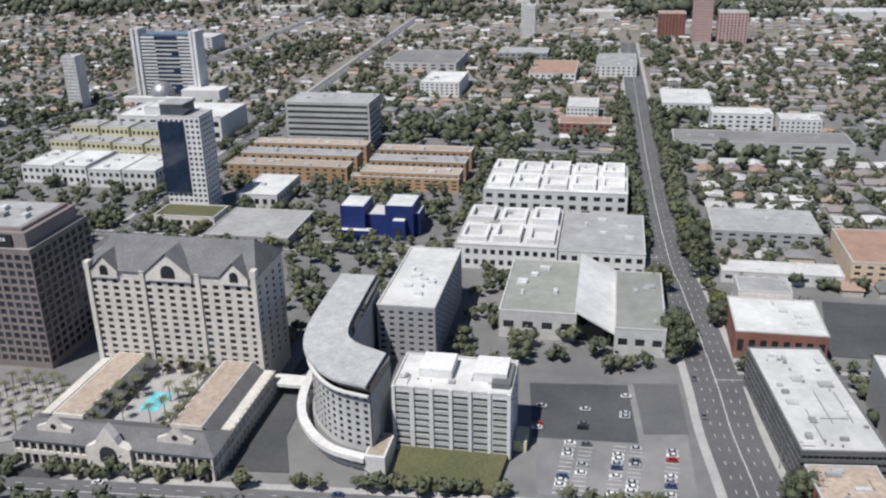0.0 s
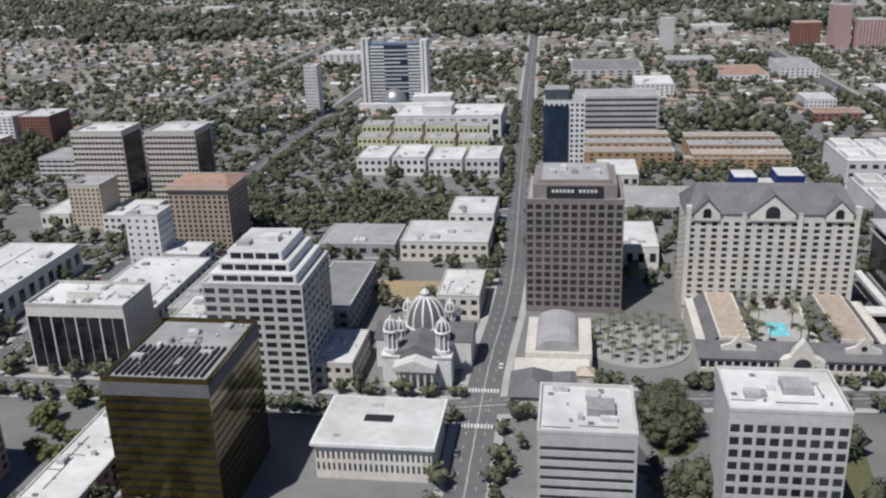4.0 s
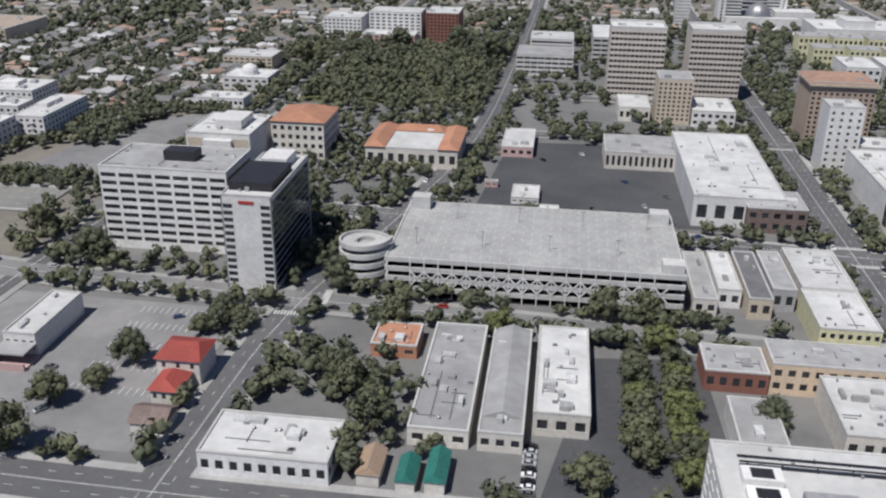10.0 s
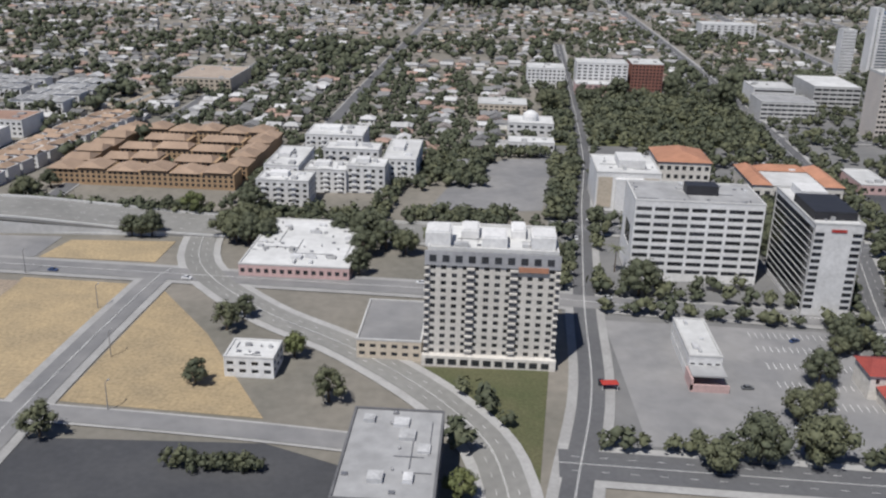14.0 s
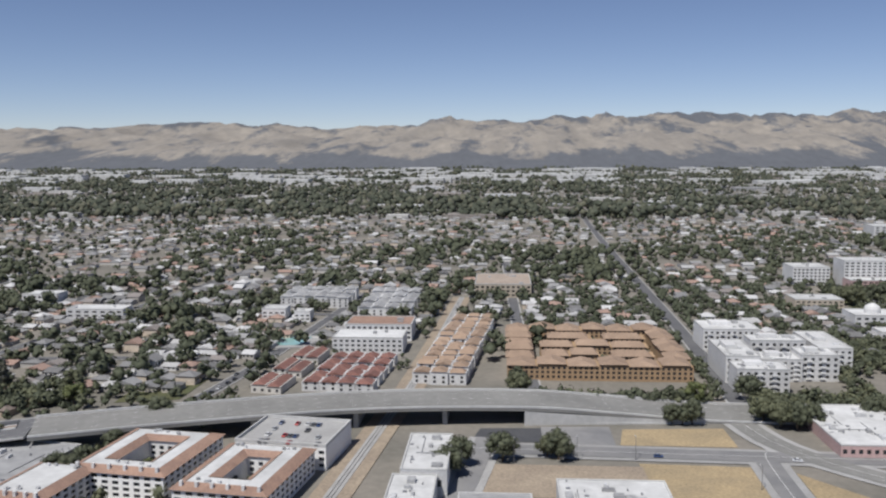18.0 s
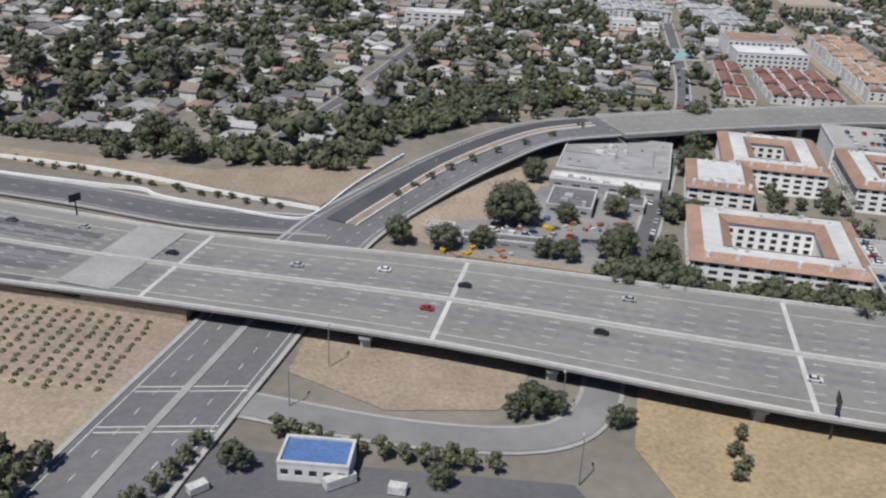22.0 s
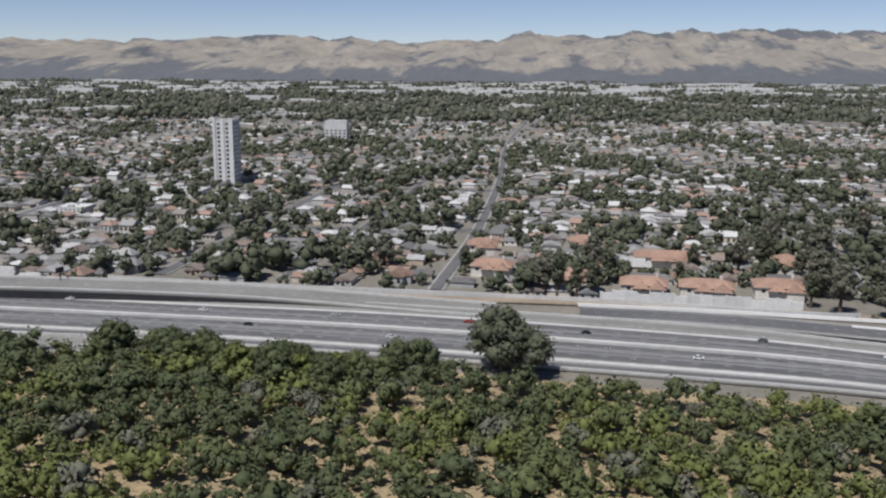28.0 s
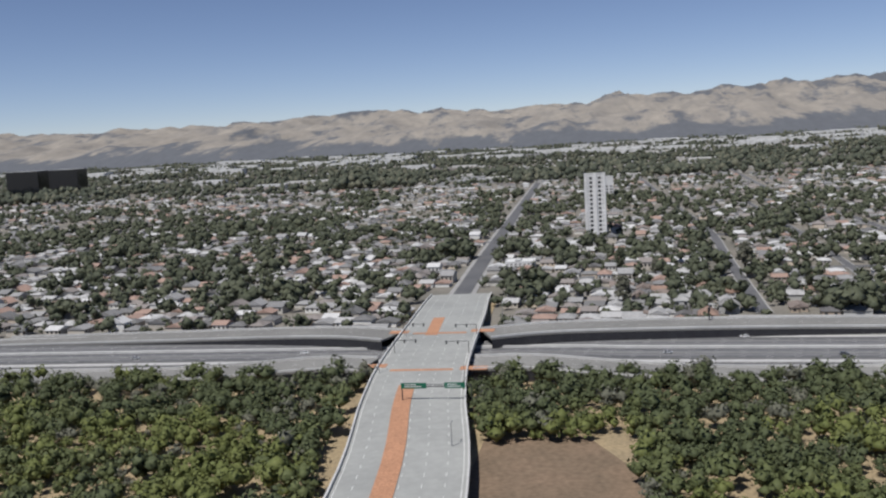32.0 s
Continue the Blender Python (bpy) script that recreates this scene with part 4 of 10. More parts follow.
def curved_hotel():
    """A slab that bends in a quarter circle: windowed wall, dark glass far end, clerestory, broad roof, arcaded base."""
    take(-61, -33, 124, 176)
    ob = thing("curved_hotel", "pale curved hotel slab under a broad grey roof", "hotel")
    outer = [tuple(p) for p in along([(-39.0, 128.2), (-45.4, 130), (-50, 133.8), (-54.1, 140), (-56.3, 148.5), (-57, 160), (-57.2, 175)], 4)]
    inner = [tuple(p) for p in along([(-49.4, 175), (-49, 163), (-48.2, 149.6), (-45.4, 144), (-38.4, 140.4)], 4)]

    def offset(k):
        out = []
        for i, p in enumerate(outer):
            q, r = outer[max(i - 1, 0)], outer[min(i + 1, len(outer) - 1)]
            t = (r[0] - q[0], r[1] - q[1])
            n = math.hypot(*t)
            out.append((p[0] + t[1] / n * k, p[1] - t[0] / n * k))
        return out
    ccw = lambda pts: pts if sum(p[0] * q[1] - q[0] * p[1] for p, q in zip(pts, pts[1:] + pts[:1])) > 0 else pts[::-1]
    back = [(x + 0.6, y + 0.3) for x, y in inner]
    b = B()
    prism(b, ccw(offset(1.7) + back), 0, 14.4)
    part("core", b, M["pale_concrete"], ob)
    # the rooms' wall, cut by openings
    line = offset(1.2)
    seg = [math.dist(p, q) for p, q in zip(line, line[1:])]
    cum = np.concatenate([[0], np.cumsum(seg)])

    def at(s_):
        i = max(0, min(int(np.searchsorted(cum, s_)) - 1, len(seg) - 1))
        f = (s_ - cum[i]) / seg[i]
        p, q = line[i], line[i + 1]
        return p[0] + (q[0] - p[0]) * f, p[1] + (q[1] - p[1]) * f, math.degrees(math.atan2(q[1] - p[1], q[0] - p[0]))
    n, rows, zb, sh = 15, 8, 3.6, 1.34
    room_end = 26.5
    cw = room_end / n
    b = B()
    for k in range(n):
        xs_ = [at(k * cw), at((k + 0.28) * cw), at((k + 0.72) * cw), at((k + 1) * cw)]
        zs = [3.4]
        for j in range(rows):
            zs += [zb + j * sh + 0.35, zb + j * sh + 1.05]
        zs.append(14.4)
        grid = [[b.verts.new((p[0], p[1], z)) for z in zs] for p in xs_]
        for i in range(3):
            for j in range(len(zs) - 1):
                if i == 1 and j % 2 == 1:
                    continue
                b.faces.new((grid[i][j], grid[i][j + 1], grid[i + 1][j + 1], grid[i + 1][j]))
    bmesh.ops.remove_doubles(b, verts=b.verts, dist=0.001)
    part("wall", b, M["pale_concrete"], ob)
    me = pane(cw * 0.48, 0.74, M["glass"])
    for k in range(n):
        x, y, a = at((k + 0.5) * cw)
        dx, dy = math.sin(radians(a)), -math.cos(radians(a))
        for j in range(rows):
            o = new("window", me)
            o.parent = ob
            o.matrix_basis = pose(x + dx * 0.2, y + dy * 0.2, zb + j * sh + 0.33, 0, 0, a)
    # curtain wall of the far end
    b = B()
    far_line = [at(s_)[:2] for s_ in np.linspace(room_end, cum[-1], 12)]
    ribbon(b, [(x, y, 14.4) for x, y in far_line], -0.15, 0.1, 11.0)
    part("curtain_wall", b, M["glass_dark"], ob, "dark glass curtain wall")
    for k in range(12):
        x, y, a = at(room_end + (k + 0.5) * (cum[-1] - room_end) / 12)
        b = B()
        box(b, -0.06, 0.06, -0.16, 0.16, 3.4, 14.4)
        o = part("mullion", b, M["dark_steel_and_shade"], ob)
        o.matrix_basis = pose(x, y, 0, 0, 0, a)
    b = B()
    ribbon(b, [(x, y, 14.75) for x, y in offset(0.9)], -0.1, 0.5, 0.4)
    part("cornice", b, M["white_wall"], ob, "pale cornice band")
    b = B()
    prism(b, ccw(offset(1.5) + back), 14.4, 16.6)
    part("clerestory", b, M["glass_dark"], ob, "band of dark glass under the roof")
    b = B()
    prism(b, ccw(offset(0.0) + inner), 16.6, 17.1)
    part("roof", b, M["clutter"], ob, "broad pale grey curved roof")
    # arcaded base
    b = B()
    ring = offset(-0.4)[:20]
    prism(b, ccw([(x, y) for x, y in offset(0.8)] + back), 0, 3.3)
    part("base", b, M["concrete"], ob)
    b = B()
    ribbon(b, [(x, y, 3.7) for x, y in offset(-0.6)], -0.1, 1.6, 0.9)
    part("base_parapet", b, M["white_wall"], ob, "white parapet of the curved base")
    b = B()
    ribbon(b, [(x, y, 1.0) for x, y in offset(-0.5)], -0.05, 0.3, 0.6)
    part("base_sill", b, M["white_wall"], ob)
    ringline = offset(-0.4)
    for i in range(0, len(ringline) - 1, 2):
        b = B()
        x, y = ringline[i]
        cyl(b, x, y, 0, 2.9, 0.32, 0.32, 8)
        part("pillar", b, M["white_wall"], ob)
    b = B()
    box(b, -39.5, -35.8, 126.6, 134.2, 0, 4.0)
    part("end_wing", b, M["white_wall"], ob)
    b = B()
    box(b, -39.2, -36.2, 127.2, 133.8, 4.0, 4.06)
    part("end_wing_roof", b, M["tan_roof"], ob)
    b = B()
    box(b, -66, -57.5, 149.5, 153.5, 2.4, 3.1)
    part("canopy", b, M["white_wall"], ob, "white canopy over the drive")


curved_hotel()
flat("drive", [(-64.5, 124), (-53, 125), (-57.5, 136), (-59, 168), (-64.5, 168)], 0.17, "dark_asphalt", "dark asphalt hotel drive", "drive", 0.1)
take(-50, -34, 167, 204)
building("hotel_annex", "long pale slab wing with a white roof", -47.5, -34.8, 168, 202, 13.2, "grey_wall", "white_roof", [("S", 6, 8, 1, 12.5, 0.5, 0.5), ("E", 14, 8, 1, 12.5, 0.5, 0.5)], units=7)
take(-37, -13, 134, 150)
ob = building("apartment_block", "white apartment block with stacked balconies between vertical piers", -36.2, -14.8, 135, 147.5, 13.3, "white_wall", "white_roof",
              [("S", 6, 9, 0.8, 12.6, 0.76, 0.68), ("E", 5, 9, 0.8, 12.6, 0.5, 0.5)], units=4, category="apartment block")
for k in range(6):
    b = B()
    for j in range(9):
        box(b, -10.7 + 3.567 * k + 0.5, -10.7 + 3.567 * k + 3.05, -0.1, 0.0, 1.0 + 1.311 * j, 1.42 + 1.311 * j)
    part("balcony", b, M["pale_concrete"], ob, "stacked pale balcony rails", kind="stuff")
for k in range(7):
    x = -10.4 + k * 3.467
    b = B()
    box(b, x - 0.3, x + 0.3, -0.35, 0.0, 0.5, 13.7)
    part("pier", b, M["white_wall"], ob)
for cx in (-3.5, 6.5):
    b = B()
    box(b, cx - 3, cx + 3, 4, 10.5, 13.3, 15.2)
    part("penthouse", b, M["white_wall"], ob)
b = B()
box(b, 7.0, 10.4, 2, 10, 13.36, 14.4)
part("plant_screen", b, M["slate_roof"], ob)
flat("lawn", [(-34.2, 123.5), (-16.2, 124.4), (-15.2, 134.8), (-34.8, 134.8)], 1.3, "grass", "raised lawn terrace", "lawn", 1.2)
b = B()
box(b, -14.6, -12.2, 138, 143, 0, 2.2)
setting("yellow_shed", b, M["lemon_wall"], "small yellow annexe beside the apartment block", "annexe")

low(-23, -5.5, 183, 214, 6.6, "pale_concrete", "green_roof", "large pale hall with a grey-green roof", 4, 1, 6, fh=0.3)
low(3, 14, 178, 210, 6.4, "pale_concrete", "green_roof", "large pale hall with a grey-green roof", 3, 1, 4, fh=0.3)
ob = thing("slanted_hall", "hall with a white sloping roof over a dark glass front", "hall", -1.2, 182, 0)
take(-6, 4, 180, 214)
b = B()
v = [b.verts.new(p) for p in ((-4.2, 2, 0), (4.2, 0, 0), (4.2, 32, 0), (-4.2, 32, 0), (-4.2, 2, 8.6), (4.2, 0, 4.6), (4.2, 32, 4.6), (-4.2, 32, 8.6))]
for f in ((3, 2, 1, 0), (2, 3, 7, 6), (3, 0, 4, 7), (1, 2, 6, 5), (0, 1, 5, 4)):
    b.faces.new([v[i] for i in f])
part("wall", b, M["glass_dark"], ob, "dark glass front")
b = B()
v = [b.verts.new(p) for p in ((-4.6, -1.5, 8.9), (4.4, -3.5, 4.8), (4.4, 32.4, 4.8), (-4.6, 32.4, 8.9), (-4.6, -1.5, 8.5), (4.4, -3.5, 4.4), (4.4, 32.4, 4.4), (-4.6, 32.4, 8.5))]
for f in ((0, 1, 2, 3), (7, 6, 5, 4), (0, 4, 5, 1), (1, 5, 6, 2), (2, 6, 7, 3), (3, 7, 4, 0)):
    b.faces.new([v[i] for i in f])
part("roof", b, M["white_roof"], ob)

# white stepped halls with courts let into their roofs
for x0, x1, y0, y1, h, nx, ny in ((-40, -12.5, 222, 252, 6.8, 3, 2), (-38, 6, 262, 292, 9.6, 5, 2)):
    ob = low(x0, x1, y0, y1, h, "white_wall", "white_roof", "white block with stepped roof terraces", 12, 3 if h > 8 else 2, 4)
    w, d = x1 - x0, y1 - y0
    for i in range(nx):
        for j in range(ny):
            b = B()
            cx, cy = -w / 2 + (i + 0.5) * w / nx, (j + 0.55) * d / ny
            for a in ((-0.4, 0.4, -0.36, -0.26), (-0.4, 0.4, 0.26, 0.36), (-0.4, -0.3, -0.26, 0.26), (0.3, 0.4, -0.26, 0.26)):
                box(b, cx + a[0] * w / nx, cx + a[1] * w / nx, cy + a[2] * d / ny, cy + a[3] * d / ny, h + 0.06, h + 1.3 + 0.5 * ((i + j) % 2))
            part("roof_court_wall", b, M["white_wall"], ob)
low(-12, 10.5, 221, 252, 6.6, "white_wall", "grey_roof", "broad hall with a pale grey roof", 8, 2, 5)
take(-77, -51, 234, 256)
ob = thing("museum", "cobalt blue museum of angular blocks with white roofs", "museum", -67, 239, 0)
for x0, x1, y0, y1, h in ((-11, -3.5, 2, 12, 9.6), (2.5, 11, 3, 14, 9.9), (-4, 3, 4, 13, 6.6), (5, 9, 0.5, 4, 6.0), (-12, -1, 0, 3, 2.6), (9, 12.5, 5, 13, 7.0)):
    b = B()
    box(b, x0, x1, y0, y1, 0, h)
    part("block", b, M["blue_wall"], ob)
    b = B()
    box(b, x0 + 0.3, x1 - 0.3, y0 + 0.3, y1 - 0.3, h, h + 0.12)
    part("roof", b, M["white_roof"], ob)
b = B()
box(b, 6, 8, 0.44, 0.5, 1, 3.5)
part("window", b, M["glass"], ob)

for x0, x1, y0, y1 in ((-136, -91, 292, 326), (-85, -50, 288, 322)):
    take(x0, x1, y0, y1)
    w = x1 - x0
    for k, (a, c) in enumerate(((0, 8), (13, 21), (26, 33))):
        low(x0, x1, y0 + a, y0 + c, 5.8 + 0.5 * k, "ochre_wall", "grey_roof" if k % 2 else "tan_roof", "ochre apartment row with flat gravel roofs", 14, 3, 5, sides="S", fw=0.4, fh=0.5)
low(-88, -50, 286.5, 290, 4.6, "ochre_wall", "tan_roof", "ochre apartment front", 12, 3, 0, sides="S")
low(28.5, 47.5, 180, 198, 6.6, "brick", "white_roof", "red brick building with a pale roof", 8, 1, 4)
low(31, 43, 198.5, 207, 8.0, "cream_wall", "grey_roof", "cream brick hall", 4, 1, 1)
low(33.6, 48, 134.5, 171, 8.0, "slate_roof", "white_roof", "long dark office block with window bands and white roof", 14, 5, 12, sides="SW", fw=0.94, fh=0.5, rz=6.6, glass="glass_dark")
low(35.5, 47, 122, 133.5, 6.0, "brick", "tan_roof", "brown brick corner building with a clay roof", 6, 3, 3, rz=6.6, sides="SW")
low(52, 78, 130, 165, 10.5, "grey_wall", "white_roof", "grey office block", 8, 5, 6)

# the glass and stone blocks in front
take(-152, -116, 103, 140)
ob = thing("art_museum", "brown stone museum with pitched roofs, vaulted hall and clock tower", "museum", -132, 105, 0)
b = B()
box(b, -8, 7, 0, 16, 0, 3.6)
box(b, -6, 7.5, 16, 34, 0, 4.8)
part("wall", b, M["cream_wall"], ob)
b = B()
hip(b, -8.5, 0.5, -0.5, 10, 3.6, 6.2, 3)
hip(b, -1, 7.5, -0.5, 10, 3.6, 5.6, 3)
part("pitched_roof", b, M["slate_roof"], ob)
b = B()
rows = []
for y in (17, 33):
    rows.append([b.verts.new((0.4 + 4.4 * math.cos(a), y, 4.8 + 2.4 * math.sin(a))) for a in np.linspace(0, math.pi, 11)])
for i in range(10):
    b.faces.new((rows[0][i], rows[0][i + 1], rows[1][i + 1], rows[1][i]))
for r in rows:
    b.faces.new(r)
part("vault", b, M["grey_roof"], ob, "pale vaulted metal roof")
b = B()
box(b, 4.4, 7.4, -0.6, 2.6, 0, 8.6)
hip(b, 4.2, 7.6, -0.8, 2.8, 8.6, 9.8, 1.69)
part("clock_tower", b, M["beige_wall"], ob)
b = B()
box(b, 5.2, 6.6, -0.66, -0.6, 6.2, 7.6)
part("clock", b, M["white_wall"], ob)

take(-201, -178, 107, 129)
ob = building("stepped_office", "white stepped office tower with square dark windows", -199.6, -179.6, 108, 127.5, 23.6, "pale_concrete", "white_roof",
              [("S", 7, 12, 0.8, 23.2, 0.74, 0.62), ("E", 7, 12, 0.8, 23.2, 0.72, 0.6), ("W", 1, 12, 0.8, 23.2, 0.96, 0.75)], units=0, category="office building")
for k, (ins, dz) in enumerate(((1.6, 1.9), (3.2, 1.9), (4.8, 2.0))):
    z0 = 23.6 + 1.9 * k
    b = B()
    box(b, -10.25 + ins, 10.25 - ins, ins * 0.7, 19.5 - ins * 0.4, z0, z0 + dz)
    upper = part("upper_storey", b, M["white_wall"], ob)
    for i in range(6 - k):
        w = (20.5 - 2 * ins - 0.8) / (6 - k)
        x = -10.25 + ins + 0.4 + w * i
        b = B()
        box(b, x + 0.2, x + w - 0.2, ins * 0.7 - 0.03, ins * 0.7 + 0.2, z0 + 0.4, z0 + dz - 0.4)
        part("window", b, M["glass"], upper)
    b = B()
    box(b, -10.25 + ins + 0.3, 10.25 - ins - 0.3, ins * 0.7 + 0.3, 19.5 - ins * 0.4 - 0.3, z0 + dz, z0 + dz + 0.06)
    part("roof", b, M["white_roof"], ob)
for x, y, w, d, h in ((-3.2, 6, 2.6, 2.2, 0.9), (1.5, 8.5, 3.4, 2.6, 1.2), (3.2, 13, 1.6, 1.6, 0.7)):
    b = B()
    box(b, x - w / 2, x + w / 2, y, y + d, 29.46, 29.4 + h)
    part("roof_unit", b, M["clutter"], ob)
take(-200, -181, 66, 91)
ob = building("gold_office", "dark office block of gold mirror glass with a crowded roof", -198.6, -181.8, 67, 89, 24.4, "glass_gold", "grey_roof",
              [("S", 1, 14, 0.5, 21.8, 0.97, 0.36), ("W", 1, 14, 0.5, 21.8, 0.97, 0.7), ("E", 1, 14, 0.5, 21.8, 0.97, 0.4)], "glass_dark", units=10, category="office building", parapet=0.8)
b = B()
box(b, -8.55, 8.55, -0.12, 22.1, 22.2, 24.4)
part("fascia", b, M["slate_roof"], ob)
for k in range(14):
    b = B()
    box(b, -7.2 + k * 1.05, -6.9 + k * 1.05, 2, 12, 24.46, 24.9)
    part("roof_rack", b, M["dark_steel_and_shade"], ob)
take(-172, -151, 79, 97)
ob = building("post_office", "low white office building with a deep cornice and closely set windows", -171, -151.2, 80.8, 96, 6.4, "cream_wall", "white_roof",
              [("S", 22, 2, 1.2, 5.6, 0.45, 0.7), ("E", 16, 2, 1.2, 5.6, 0.45, 0.7)], units=3, category="office building")
b = B()
box(b, -10.5, 10.5, -0.6, 15.8, 6.4, 7.0)
part("cornice", b, M["white_wall"], ob)
b = B()
box(b, -10.1, 10.1, -0.2, 15.4, 7.0, 7.06)
part("upper_roof", b, M["white_roof"], ob)
b = B()
box(b, -3, 2, 7, 9, 7.06, 7.3)
part("skylight", b, M["dark_steel_and_shade"], ob)
for x0, x1, y0, y1, h, lab in ((-133.4, -119.6, 65, 79, 20, "white office block with horizontal bands"), (-107.6, -91.8, 66, 78.5, 24, "white office tower with square windows")):
    take(x0, x1, y0, y1)
    ob = building("office_block", lab, x0, x1, y0, y1, h, "pale_concrete", "white_roof",
                  [("S", 1 if h == 20 else 9, 11, 0.8, h - 1.6, 0.94 if h == 20 else 0.72, 0.4 if h == 20 else 0.66), ("E", 1 if h == 20 else 7, 11, 0.8, h - 1.6, 0.9 if h == 20 else 0.7, 0.4 if h == 20 else 0.66)], units=5, category="office building", parapet=0.5)
    b = B()
    box(b, 0, 4, 5, 8.5, h + 0.06, h + 1.2)
    part("plant_room", b, M["clutter"], ob)


def basilica():
    take(-171, -149, 110, 140)
    ob = thing("basilica", "white domed church with grey roofs, twin towers and a columned porch", "church", -159.2, 112, 0)
    b = B()
    box(b, -6, 6, 2, 26, 0, 6.4)
    box(b, -10, 10, 10, 19, 0, 6.4)
    part("wall", b, M["white_wall"], ob)
    b = B()
    hip(b, -6.4, 6.4, 1.6, 26.4, 6.4, 9.3, 0)
    part("nave_roof", b, M["slate_roof"], ob)
    b = B()
    hip(b, -10.4, 10.4, 9.8, 19.2, 6.4, 8.6, 0)
    part("transept_roof", b, M["slate_roof"], ob)
    b = B()
    box(b, -4.6, 4.6, -2, 2, 0, 0.7)
    part("steps", b, M["pale_concrete"], ob)
    for k in range(6):
        b = B()
        cyl(b, -3.5 + k * 1.4, -1.2, 0.7, 5.0, 0.32, 0.27, 10)
        part("column", b, M["white_wall"], ob)
    b = B()
    v = [(-4.3, 5.0), (4.3, 5.0), (4.3, 5.8), (0, 7.4), (-4.3, 5.8)]
    lo, hi = [b.verts.new((x, -1.8, z)) for x, z in v], [b.verts.new((x, 2.2, z)) for x, z in v]
    b.faces.new(lo)
    b.faces.new(hi[::-1])
    for i in range(5):
        b.faces.new((lo[i], hi[i], hi[(i + 1) % 5], lo[(i + 1) % 5]))
    part("pediment", b, M["white_wall"], ob)
    b = B()
    lathe(b, 0, 14.5, [(4.3, 6.4), (4.3, 8.2), (4.6, 8.25), (4.6, 8.55), (4.1, 8.6)], 24)
    part("drum", b, M["white_wall"], ob)
    for k in range(12):
        a = 2 * math.pi * (k + 0.5) / 12
        o = new("window", pane(0.7, 1.0, M["glass"]))
        o.parent = ob
        o.matrix_basis = pose(4.33 * math.cos(a), 14.5 + 4.33 * math.sin(a), 6.9, 0, 0, math.degrees(a) + 90)

    def rib(cx, cy, prof, a, wide):
        b = B()
        t = (-math.sin(a) * wide, math.cos(a) * wide)
        rows = []
        for r, z in prof:
            rows.append([b.verts.new((cx + (r + g) * math.cos(a) + s * t[0], cy + (r + g) * math.sin(a) + s * t[1], z + g * 0.6)) for s, g in ((-1, 0), (-1, 0.16), (1, 0.16), (1, 0))])
        for u, w in zip(rows, rows[1:]):
            for i in range(3):
                b.faces.new((u[i], u[i + 1], w[i + 1], w[i]))
        part("rib", b, M["white_trim"], ob)

    prof = [(4.1 * math.cos(a), 8.6 + 5.9 * math.sin(a)) for a in np.linspace(0, 1.40, 9)]
    b = B()
    lathe(b, 0, 14.5, prof, 32)
    part("dome", b, M["slate_roof"], ob, "dark grey ribbed dome")
    for k in range(12):
        rib(0, 14.5, prof, 2 * math.pi * k / 12, 0.17)
    b = B()
    lathe(b, 0, 14.5, [(0.8, 14.2), (0.8, 15.2), (1.0, 15.3), (0.5, 15.9), (0.08, 16.3)], 12)
    box(b, -0.06, 0.06, 14.44, 14.56, 16.2, 17.4)
    box(b, -0.4, 0.4, 14.44, 14.56, 16.8, 16.95)
    part("lantern", b, M["white_wall"], ob)
    for x, y, z, r in ((-5.2, 3.2, 12.1, 1.35), (5.2, 3.2, 12.1, 1.35), (-4.6, 9.6, 9.2, 1.1), (4.6, 9.6, 9.2, 1.1), (-4.6, 19.4, 9.4, 1.1), (4.6, 19.4, 9.4, 1.1)):
        front = y < 5
        b = B()
        if front:
            box(b, x - 1.75, x + 1.75, y - 1.75, y + 1.75, 0, 6.6)
            box(b, x - 1.95, x + 1.95, y - 1.95, y + 1.95, 6.6, 7.0)
            lathe(b, x, y, [(1.6, 7.0), (1.6, 7.9), (0.8, 7.95)], 12)
        else:
            lathe(b, x, y, [(r, 0), (r, z - 1.9), (0.4, z - 1.85)], 12)
        part("turret", b, M["white_wall"], ob)
        zb, zm = (7.9, z - 0.5) if front else (z - 1.9, z - 0.3)
        b = B()
        cyl(b, x, y, zb, zm, r * 0.72, r * 0.72, 10)
        part("belfry", b, M["grey_wall"], ob)
        for k in range(8):
            a = 2 * math.pi * (k + 0.5) / 8
            b = B()
            cyl(b, x + r * 0.92 * math.cos(a), y + r * 0.92 * math.sin(a), zb, zm, 0.2, 0.17, 6)
            part("column", b, M["white_trim"], ob)
        b = B()
        lathe(b, x, y, [(r * 0.9, zm), (r * 1.2, zm + 0.05), (r * 1.2, zm + 0.35), (r, zm + 0.4)], 14)
        part("cornice", b, M["white_trim"], ob)
        prof = [(r * math.cos(a), zm + 0.4 + r * 1.6 * math.sin(a)) for a in np.linspace(0, 1.4, 6)]
        b = B()
        lathe(b, x, y, prof, 14)
        part("cupola", b, M["slate_roof"], ob)
        for k in range(8):
            rib(x, y, prof, 2 * math.pi * k / 8, 0.11)
        b = B()
        lathe(b, x, y, [(0.28, zm + 0.3 + r * 1.55), (0.28, zm + 0.8 + r * 1.55), (0.05, zm + 1.3 + r * 1.55)], 8)
        part("finial", b, M["white_trim"], ob)
    for k in range(7):
        for sg in (-1, 1):
            b = B()
            box(b, sg * 6.0 - 0.18 + sg * 0.16, sg * 6.0 + 0.18 + sg * 0.16, 5.4 + k * 0.72 - 0.16, 5.4 + k * 0.72 + 0.16, 0, 6.1)
            if k in (0, 6):
                part("pilaster", b, M["white_trim"], ob)
            else:
                b.free()
    me = pane(0.9, 2.2, M["glass"])
